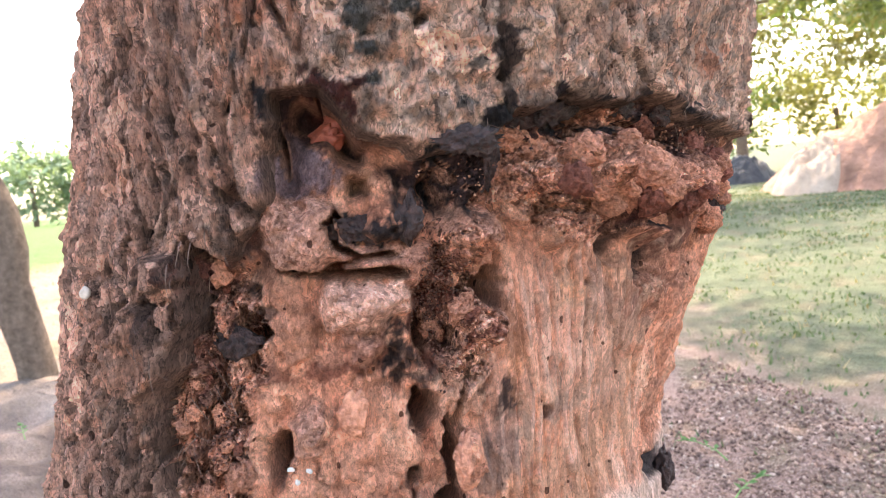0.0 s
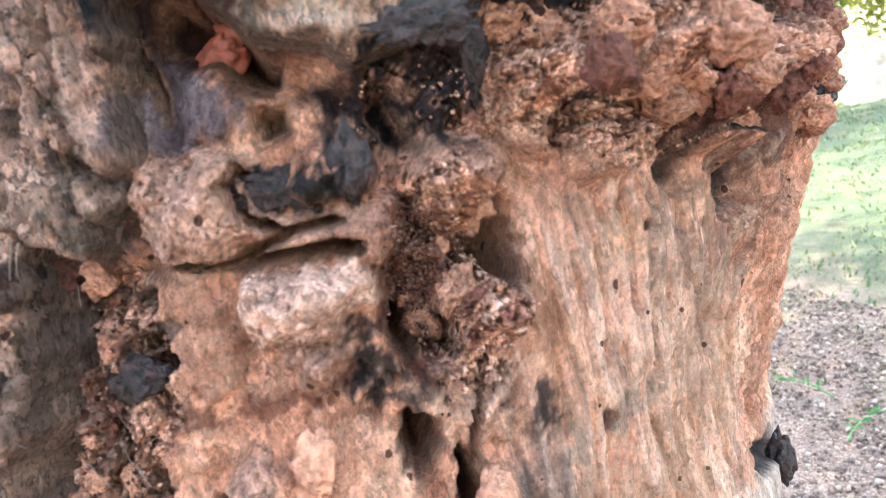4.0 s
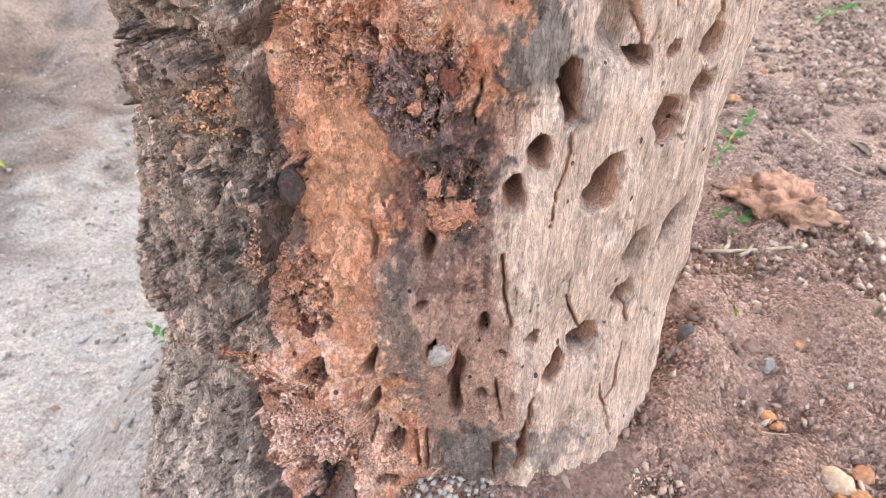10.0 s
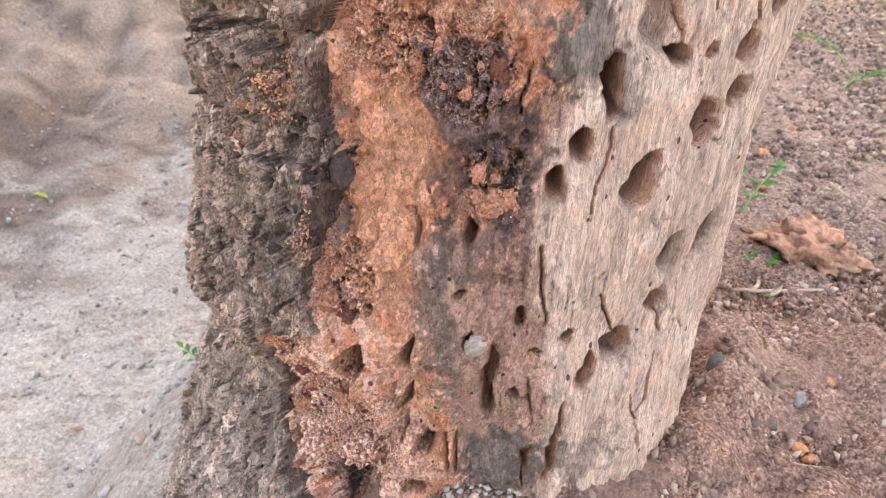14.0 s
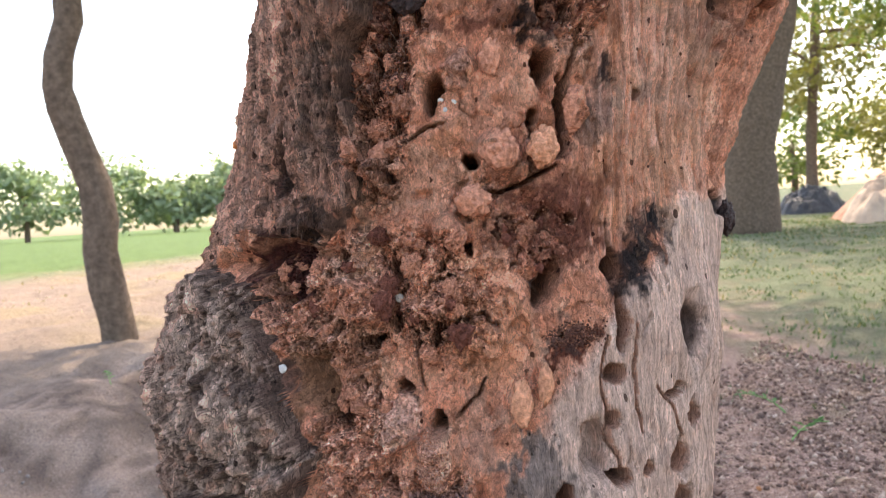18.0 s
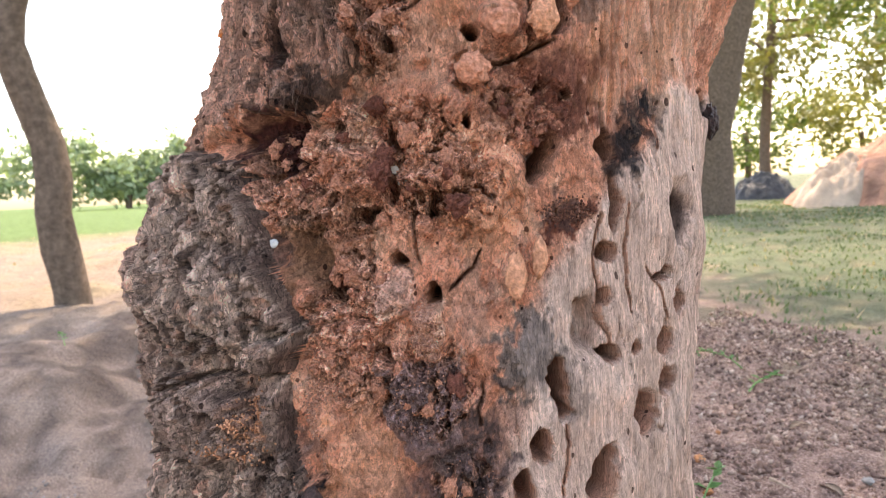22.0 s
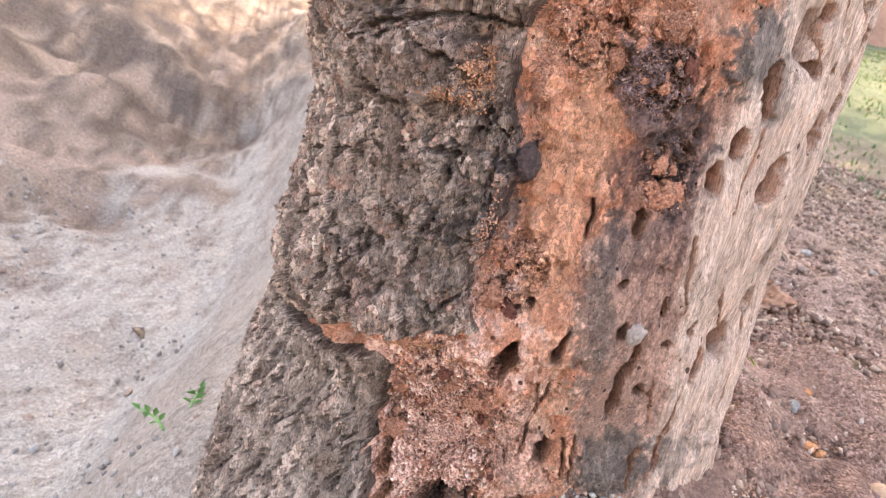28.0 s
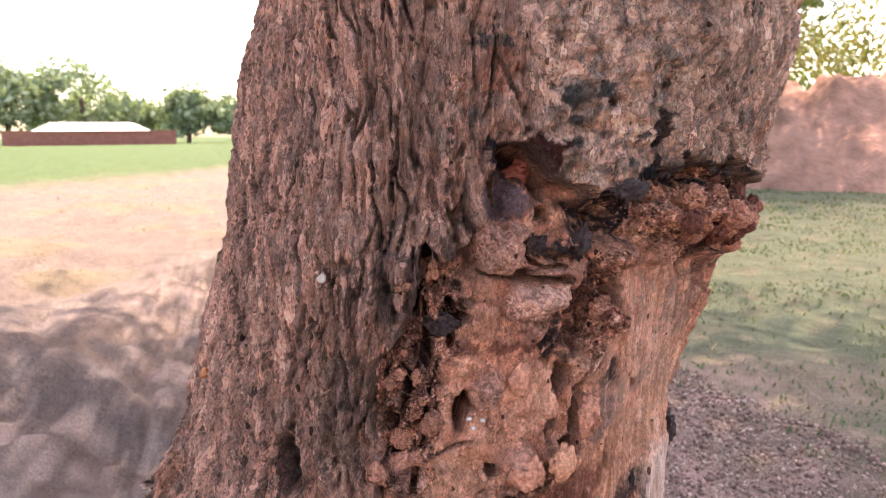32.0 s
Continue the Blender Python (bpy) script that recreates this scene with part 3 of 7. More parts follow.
hole(20, 444, 7.0, 13.0, 10, 4)
hole(-96, -62, 24.0, 59.0, 14, 23)
hole(-84, 100, 7.0, 18.0, 9, 33)
hole(-105, -31, 12.0, 11.0, 8, 3)
hole(-93, -13, 13.0, 9.0, 8, 3)
hole(-139, -6, 6.0, 29.0, 8, 3)
hole(-134, -33, 8.0, 23.0, 8, 3)
hole(-62, 69, 3.0, 20.0, 7, 23)
hole(-53, 27, 8.0, 12.0, 9, 23)
hole(-59, -14, 10.0, 7.0, 8, 3)
hole(3, 25, 3.0, 22.0, 8, 3)
hole(29, 83, 8.0, 15.0, 9, 13)
hole(-8, 74, 4.0, 7.0, 8, 3)
hole(-3, 73, 3.0, 3.0, 8, 3)
hole(-21, 96, 3.0, 29.0, 6, -6)
hole(-33, 433, 7.0, 18.0, 9, 17)
hole(18, 444, 7.0, 18.0, 9, -2)
hole(29, 427, 6.0, 29.0, 9, -2)
hole(12, 422, 4.0, 7.0, 8, -2)
hole(73, 433, 5.0, 5.0, 8, -2)
hole(-18, 405, 4.0, 6.0, 9, -2)
hole(15, 347, 8.0, 16.0, 9, 17)
hole(50, 485, 10.0, 19.0, 10, -2)
hole(134, 482, 21.0, 17.0, 10, -2)
hole(109, 496, 17.0, 22.0, 10, -2)
hole(-58, 357, 4.0, 8.0, 8, -2)
hole(-21, 365, 3.0, 3.0, 8, -2)
hole(-74, 324, 5.0, 6.0, 8, -2)
hole(55, 326, 5.0, 21.0, 8, -2)
hole(29, 376, 4.0, 6.0, 8, -2)
hole(54, 351, 11.0, 16.0, 8, -2)
hole(-59, 448, 5.0, 23.0, 9, -2)
hole(-56, 404, 5.0, 13.0, 9, -2)
hole(108, 527, 9.0, 17.9, 11, -2)
hole(136, 500, 14.0, 19.5, 10, -12)
hole(31, 469, 4.9, 9.7, 9, -12)
hole(50, 485, 6.5, 14.6, 8, -12)
hole(77, 518, 3.9, 6.5, 10, -12)
hole(93, 509, 6.0, 6.5, 9, -12)
hole(74, 514, 4.9, 8.1, 9, -12)
hole(-38, 485, 6.5, 6.5, 11, -12)
hole(149, 511, 10.0, 10.0, 9, -12)
hole(68, 510, 4.9, 6.5, 8, -12)
# cracks
crack(4, 2.2, (46, 321), (41, 308), (40, 296), (43, 287), (44, 269), (47, 258))
crack(5, 3, (63, 324), (61, 306), (61, 293), (60, 285), (64, 272))
crack(4, 2, (75, 293), (81, 284), (91, 266))
crack(3, 1.6, (-32, 289), (-27, 295), (-21, 299), (-17, 308))
crack(3, 1.6, (-48, 330), (-49, 320), (-48, 308), (-46, 301))
crack(3, 1.8, (-5, 168), (-2, 148), (2, 119))
crack(4, 1.8, (29, 137), (35, 122), (44, 108))
crack(3, 1.4, (20, 227), (21, 216), (17, 195), (15, 180))
crack(3, 1.4, (5, 290), (3, 301), (3, 309))
crack(3, 1.4, (-18, 249), (-22, 235), (-21, 228))
crack(6, 3, (-189, 226), (-165, 243), (-138, 254), (-118, 256), (-108, 255))
crack(4, 2.5, (-131, 273), (-135, 262), (-132, 252))
crack(4, 2.5, (-105, 200), (-107, 179), (-107, 156))
crack(4, 2.4, (18, 69), (20, 40))
crack(4, 2.4, (76, 84), (77, 52), (70, 44))
crack(4, 2, (62, 62), (73, 21))
crack(5, 2.4, (-61, 182), (-59, 173), (-61, 162))
crack(5, 2.4, (-38, 40), (-35, 8))
crack(4, 1.8, (74, 114), (80, 96))
crack(3, 1.4, (-66, 83), (-64, 52), (-67, 26))
crack(5, 2.4, (-13, 389), (-5, 390), (5, 393), (16, 398), (24, 400))
crack(4, 1.8, (13, 417), (9, 396))
crack(6, 3, (33, 451), (32, 440), (27, 430), (27, 419))
crack(3, 1.6, (-50, 414), (-37, 420), (-28, 423))
crack(3, 1.8, (53, 372), (51, 356))
crack(4, 2.4, (95, 367), (86, 350))
crack(14, 5, (50, 575), (50, 565), (52, 555), (51, 541))
crack(12, 4, (93, 575), (97, 559), (106, 548), (118, 541))
crack(6, 3, (-73, 494), (-64, 493), (-57, 493))
crack(4, 2, (-7, 564), (-7, 554), (-6, 548))
crack(5, 2, (-9, 513), (-5, 515), (-3, 511))
crack(5, 3, (-27, 500), (-13, 496), (3, 501), (14, 500))
crack(4, 2, (39, 464), (33, 445), (29, 413))
crack(4, 2, (-33, 567), (-37, 550), (-34, 532))
crack(5, 3, (-63, 567), (-57, 553), (-47, 536), (-38, 515))
crack(5, 3, (-87, 490), (-90, 469), (-79, 444), (-77, 419))
crack(4, 3, (-102, 458), (-90, 433), (-94, 401))
crack(5, 3, (-140, 363), (-107, 375))
crack(8, 4, (-52, 487), (-50, 472), (-53, 456), (-62, 436), (-69, 416))
crack(7, 3, (-72, 490), (-74, 469), (-79, 448), (-77, 422))
crack(7, 3.5, (-89, 504), (-94, 480), (-103, 462), (-99, 435))
crack(6, 3, (-67, 458), (-71, 437), (-64, 426), (-66, 406))
crack(6, 3, (-45, 461), (-49, 441), (-52, 420), (-59, 411))
crack(5, 2.6, (-106, 441), (-102, 416), (-97, 395))
crack(5, 2.6, (-116, 431), (-109, 403), (-105, 385))
crack(5, 2.6, (-131, 467), (-138, 440), (-140, 417))
crack(4, 2.2, (-150, 489), (-154, 460), (-174, 430))
crack(5, 2.4, (-152, 596), (-148, 558), (-157, 520))
crack(5, 2.4, (-119, 604), (-119, 568), (-127, 532))
crack(5, 2.4, (-94, 602), (-95, 563), (-103, 528), (-105, 503))
crack(4, 2.2, (-74, 605), (-77, 577), (-85, 548))
crack(4, 2.2, (-116, 507), (-126, 476), (-132, 443))
crack(4, 2.2, (-161, 509), (-173, 469), (-183, 427))
crack(4, 2.2, (-102, 478), (-108, 447), (-121, 413))
crack(5, 3, (-33, 571), (-30, 557), (-38, 546))
crack(6, 3.5, (-40, 543), (-35, 529), (-37, 515))
crack(5, 3, (-26, 557), (-21, 543), (-19, 529))
crack(4, 2.4, (-8, 591), (-10, 575), (-7, 559))
crack(4, 2.2, (-47, 594), (-52, 571), (-57, 557))
crack(6, 1.6, (17, 36), (17, 68))
crack(6, 1.6, (4, 50), (-3, 89))
crack(8, 2.5, (3, 4), (-1, 36))
crack(6, 2.5, (-40, 12), (-43, 37))
crack(8, 3, (-7, 514), (-5, 505), (2, 501))
crack(9, 4, (-10, 495), (5, 496), (17, 494))
# stains, scorch, lichen and weathering
stain(50, 533, 12, 18, -5, "char", 1)
stain(39, 524, 15, 14, -5, "char", .95)
stain(76, 541, 29, 9, -5, "char", .9)
stain(103, 540, 22, 8, -5, "red", .8)
stain(64, 536, 19, 9, -5, "red", .8)
stain(7, 508, 22, 12, -5, "char", .85)
stain(-6, 548, 24, 12, -5, "red", .95)
stain(-11, 530, 22, 12, -5, "plum", .8)
stain(51, 559, 6, 37, -5, "char", .8)
stain(3, 523, 11, 8, -5, "orange", .4)
stain(8, 572, 8, 7, -5, "lichen", .9)
stain(12, 563, 9, 5, -5, "lichen", .9)
stain(21, 574, 9, 5, -5, "lichen", .9)
stain(38, 544, 8, 5, -5, "lichen", .8)
stain(43, 556, 6, 4, -5, "lichen", .8)
stain(11, 554, 4, 4, -5, "lichen", .9)
stain(24, 543, 7, 4, -5, "lichen", .5)
stain(31, 555, 5, 4, -5, "lichen", .5)
stain(-70, 480, 12, 24, -5, "char", .2)
stain(-33, 484, 17, 12, -5, "char", .7)
stain(-84, 445, 10, 34, -5, "char", .45)
stain(-30, 565, 5, 10, -5, "lichen", .6)
stain(-44, 557, 9, 13, -5, "lichen", .4)
stain(-38, 509, 8, 11, -5, "lichen", .6)
stain(30, 485, 16, 38, -5, "red", .65)
stain(149, 486, 97, 50, -5, "red", .35)
stain(111, 521, 128, 23, -5, "orange", .25)
stain(54, 444, 12, 13, -5, "char", .6)
stain(58, 466, 9, 25, -5, "red", .5)
stain(-21, 576, 7, 6, -5, "redbark", .5)
stain(147, 559, 15, 14, -5, "redbark", .6)
stain(-65, 488, 8, 32, -10, "char", .45)
stain(-92, 425, 10, 34, -20, "char", .4)
stain(89, 373, 15, 13, -10, "char", .8)
stain(70, 354, 12, 26, -10, "char", .7)
stain(29, 375, 36, 36, 19, "redwood", .7)
stain(47, 390, 27, 17, -10, "redwood", .7)
stain(55, 445, 12, 12, -10, "char", .6)
stain(-59, 456, 18, 74, -5, "redwood", .4)
stain(-40, 398, 46, 23, -10, "tan", .55)
stain(68, 396, 63, 39, -10, "orange", .5)
stain(59, 459, 13, 42, -10, "orange", .4)
stain(-31, 412, 8, 11, -10, "orange", .6)
stain(-13, 463, 44, 14, -10, "redwood", .3)
stain(-45, 237, 37, 32, -1, "dark", .45)
stain(4, 261, 24, 35, 23, "slate", .8)
stain(-28, 207, 28, 48, -1, "dark", .7)
stain(-15, 199, 16, 92, -1, "dark", .45)
stain(-93, 195, 16, 21, -1, "char", .95)
stain(-109, 209, 24, 30, -1, "dark", .5)
stain(27, 318, 26, 14, -31, "redwood", .95)
stain(-59, 288, 19, 17, -1, "pale", .8)
stain(-41, 274, 11, 24, -1, "pale", .7)
stain(-75, 207, 25, 89, -1, "orange", .8)
stain(-75, 158, 20, 62, -1, "orange", .8)
stain(-13, 325, 36, 30, -1, "orange", .4)
stain(-105, 306, 21, 38, -1, "brown", .7)
stain(-50, 199, 13, 43, -1, "redwood", .6)
stain(-146, 232, 64, 38, -1, "pinkbark", .45)
stain(-118, 233, 11, 25, -1, "rust", .25)
stain(34, 270, 22, 32, 8, "umber", .35)
stain(21, 246, 14, 34, -11, "slate", .5)
stain(72, 172, 67, 103, 13, "umber", .25)
stain(-47, 114, 18, 117, -6, "slate", .6)
stain(-7, 20, 50, 41, 3, "slate", .75)
stain(33, 21, 39, 28, 3, "slate", .5)
stain(-91, 191, 13, 21, 3, "char", .95)
stain(-77, 187, 27, 78, 3, "orange", .8)
stain(-110, 25, 88, 169, 3, "crumbpink", .9)
# the foot cavity's shade, laid on as dark colour
stain(-96, -62, 30, 69, 3, "char", .9)
stain(-36, 183, 36, 71, 3, "dark", .45)
stain(-124, 141, 71, 54, 3, "darkbark", .3)
stain(-176, -131, 88, 53, 3, "umber", .5)
stain(-18, 148, 29, 72, 3, "redwood", .2)
stain(-59, 54, 19, 71, 3, "pale", .3)
stain(-89, 428, 29, 69, -12, "slate", .25)
stain(-98, 382, 34, 18, -2, "char", .7)
stain(-125, 362, 39, 32, -2, "darkred", .8)
stain(-121, 407, 20, 24, -2, "darkred", .7)
stain(-86, 321, 41, 40, -2, "brown", .35)
stain(-48, 395, 48, 30, -2, "tan", .4)
stain(-98, 311, 13, 37, -2, "brown", .6)
stain(-231, 372, 35, 35, 7, "rust", .5)
stain(-21, 594, 14, 11, 0, "lichen", .8)
stain(-19, 582, 14, 14, 0, "redbark", .6)
stain(11, 573, 14, 10, 0, "lichen", .7)
stain(-79, 567, 12, 10, 0, "char", .4)
stain(-103, 523, 17, 22, -20, "slate", .3)
stain(-121, 424, 27, 24, 0, "slate", .3)
stain(-87, 480, 25, 35, -10, "slate", .15)
stain(-120, 548, 26, 51, 9, "slate", .25)
stain(110, 536, 50, 8, -5, "char", .9)
stain(147, 529, 29, 13, -5, "char", .7)
stain(27, 526, 16, 8, -5, "char", .9)
stain(-51, 501, 10, 15, -5, "darkred", .8)
stain(-40, 482, 11, 11, -5, "darkred", .8)
stain(-43, 493, 12, 13, -5, "darkred", .6)
stain(21, 473, 12, 23, -5, "dark", .7)
stain(-5, 464, 34, 5, -5, "redwood", .7)
stain(-31, 466, 23, 7, -5, "redwood", .6)
stain(111, 493, 17, 13, -5, "orange", .4)
stain(-64, 491, 10, 16, -5, "dark", .4)
stain(-86, 461, 17, 47, -5, "slate", .25)
stain(-53, 469, 9, 51, 7, "darkred", .6)
stain(-63, 418, 9, 33, -2, "darkred", .5)
stain(16, 463, 14, 24, -2, "char", .8)
stain(144, 501, 60, 33, -2, "darkred", .6)
stain(126, 465, 53, 26, -2, "redwood", .5)
stain(19, 380, 49, 16, 27, "redwood", .5)
stain(61, 349, 23, 21, -2, "char", .7)
stain(86, 367, 26, 23, -2, "char", .7)
stain(25, 322, 18, 16, -2, "dark", .6)
stain(44, 417, 21, 16, -2, "slate", .5)
stain(84, 432, 33, 8, -2, "slate", .5)
stain(-26, 414, 16, 13, -2, "orange", .6)
stain(111, 429, 77, 87, -2, "pale", .35)
stain(-86, 361, 33, 15, -2, "pale", .4)
stain(-34, 349, 24, 13, -2, "orange", .6)
stain(-99, 175, 14, 32, -1, "darkbark", .6)
stain(-159, 178, 61, 34, -1, "umber", .4)
stain(-119, 308, 22, 13, -1, "dark", .6)
stain(-63, 219, 13, 16, -1, "orange", .5)
stain(5, 321, 13, 31, -1, "pale", .3)
stain(-23, 281, 25, 34, -1, "umber", .3)
stain(-17, 551, 15, 11, -12, "char", .9)
stain(-5, 546, 24, 18, -12, "darkred", .8)
stain(29, 522, 18, 18, -12, "char", .9)
stain(76, 539, 23, 15, -12, "char", .9)
stain(40, 522, 16, 23, -12, "char", .85)
stain(19, 513, 13, 16, -12, "char", .7)
stain(2, 508, 15, 11, -12, "char", .7)
stain(29, 483, 21, 32, -12, "redwood", .8)
stain(111, 513, 12, 19, -12, "redwood", .6)

# lumps of mud crust and crumbling wood with outlines of their own: outline, height in mm, look
mass(12, "mud", (-26, 520), (-16, 521), (-5, 518), (-3, 509), (-2, 504), (-8, 498), (-11, 496), (-22, 498), (-28, 501), (-31, 507))
mass(10, "mud2", (0, 505), (24, 503), (26, 495), (22, 488), (1, 494), (-7, 496), (-7, 501))
mass(13, "sand", (-14, 488), (-9, 493), (4, 494), (15, 492), (20, 488), (17, 481), (8, 476), (-4, 475), (-11, 479))
mass(10, "mud2", (-10, 479), (9, 477), (6, 468), (0, 463), (-6, 466))
mass(5, "crumb", (-30, 499), (-19, 494), (-14, 480), (-15, 471), (-25, 469), (-33, 477), (-28, 486))
mass(10, "crumb", (28, 511), (48, 509), (45, 497), (34, 497), (28, 502))
mass(12, "crumb", (78, 529), (99, 527), (102, 513), (88, 512), (77, 519))
mass(10, "crumb", (51, 526), (72, 523), (73, 518), (62, 515), (52, 519))
mass(9, "crumb", (115, 520), (146, 521), (165, 508), (134, 508), (116, 513))
mass(5, "plum", (-20, 544), (-11, 537), (-4, 533), (-7, 522), (-16, 521), (-26, 525))
mass(8, "char", (32, 531), (41, 536), (50, 549), (54, 544), (50, 530), (44, 516), (38, 511), (34, 519))
mass(6, "resin", (65, 544), (72, 548), (83, 539), (81, 535), (68, 537))
mass(5, "resin", (53, 539), (64, 539), (65, 532), (57, 530), (52, 533))
mass(8, "plumwood", (-65, 257), (-30, 259), (-28, 222), (-49, 212), (-62, 231))
mass(8, "sand", (-48, 280), (-39, 282), (-40, 260), (-47, 260))
mass(3, "sand", (-68, 300), (-49, 300), (-50, 282), (-66, 281))
mass(6, "sand", (-77, 67), (-66, 73), (-66, 40), (-75, 24), (-82, 35))
mass(5, "sand", (-75, 38), (-55, 42), (-48, 11), (-39, 1), (-62, -9), (-72, 4))
mass(6, "crumb", (-94, 71), (-79, 78), (-81, 58), (-91, 47), (-103, 48))
mass(7, "mud", (-30, 447), (-21, 454), (-15, 452), (-17, 438), (-25, 438))
mass(6, "wood", (30, 455), (44, 454), (42, 437), (32, 441), (29, 449))
mass(8, "crumb", (-43, 347), (-32, 352), (-17, 349), (-21, 334), (-38, 335))
mass(7, "crumb", (-87, 353), (-68, 357), (-58, 347), (-64, 332), (-82, 333))
# caves and torn-out hollows; the darkest colours inside stand in for deep shade
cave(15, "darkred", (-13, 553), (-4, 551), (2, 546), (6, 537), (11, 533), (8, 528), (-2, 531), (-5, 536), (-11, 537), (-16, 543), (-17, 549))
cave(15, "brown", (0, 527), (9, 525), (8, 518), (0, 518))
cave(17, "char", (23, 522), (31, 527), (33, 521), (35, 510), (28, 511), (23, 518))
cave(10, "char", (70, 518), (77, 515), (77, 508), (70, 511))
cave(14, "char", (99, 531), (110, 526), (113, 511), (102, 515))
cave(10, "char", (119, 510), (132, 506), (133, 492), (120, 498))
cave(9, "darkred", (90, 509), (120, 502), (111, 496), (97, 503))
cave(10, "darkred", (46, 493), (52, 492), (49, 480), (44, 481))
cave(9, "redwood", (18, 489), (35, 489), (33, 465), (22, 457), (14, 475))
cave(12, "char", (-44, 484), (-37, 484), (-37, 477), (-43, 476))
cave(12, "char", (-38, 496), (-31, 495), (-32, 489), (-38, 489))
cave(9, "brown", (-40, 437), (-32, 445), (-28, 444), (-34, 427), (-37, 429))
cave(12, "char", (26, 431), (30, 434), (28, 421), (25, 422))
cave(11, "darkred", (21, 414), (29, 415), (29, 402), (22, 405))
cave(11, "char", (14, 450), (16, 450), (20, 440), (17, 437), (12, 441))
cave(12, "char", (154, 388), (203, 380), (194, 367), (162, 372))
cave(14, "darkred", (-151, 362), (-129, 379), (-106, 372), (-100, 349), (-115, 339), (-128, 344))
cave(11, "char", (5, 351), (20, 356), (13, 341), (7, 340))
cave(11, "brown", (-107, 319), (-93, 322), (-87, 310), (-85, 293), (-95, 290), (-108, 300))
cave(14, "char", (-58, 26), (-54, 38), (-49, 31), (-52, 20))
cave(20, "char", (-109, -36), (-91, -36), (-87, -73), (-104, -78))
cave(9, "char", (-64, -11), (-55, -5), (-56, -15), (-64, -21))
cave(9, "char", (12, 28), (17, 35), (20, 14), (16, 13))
# broad stains with outlines of their own
patch(0.55, "redwood", (-16, 372), (9, 394), (22, 400), (52, 394), (46, 376), (29, 356), (8, 356), (-11, 359))
patch(0.6, "char", (55, 360), (68, 371), (86, 381), (94, 372), (76, 357), (66, 338), (48, 337))
patch(0.6, "slate", (43, 431), (52, 433), (53, 425), (44, 420))
patch(0.7, "dust", (-54, 408), (-38, 409), (-21, 402), (-26, 385), (-44, 382), (-67, 386), (-60, 399))
patch(0.85, "slate", (-6, 264), (15, 278), (17, 258), (7, 240), (-8, 248))
patch(0.85, "honey", (-81, 258), (-69, 259), (-70, 230), (-55, 219), (-58, 206), (-71, 188), (-63, 173), (-85, 164), (-88, 193), (-80, 219))
patch(0.6, "orange", (-28, 341), (4, 340), (5, 314), (-11, 302), (-27, 307), (-38, 319))
patch(0.8, "slate", (-34, 37), (4, 39), (11, 3), (-27, -5))
patch(0.8, "honey", (-86, 158), (-68, 178), (-64, 148), (-73, 123), (-84, 127))
patch(0.7, "dark", (-28, 227), (-13, 229), (-17, 190), (-26, 167), (-32, 202))
patch(0.5, "paledust", (16, 460), (45, 461), (43, 448), (23, 448))


def filled(h, steep=2.6, times=14):
    """Hollows with walls no steeper than wood holds: each narrows downwards."""
    for k in range(times):
        for axis in (0, 1):
            for way in (-1, 1):
                h = np.maximum(h, np.roll(h, way, axis) - steep * PITCH)
    return h


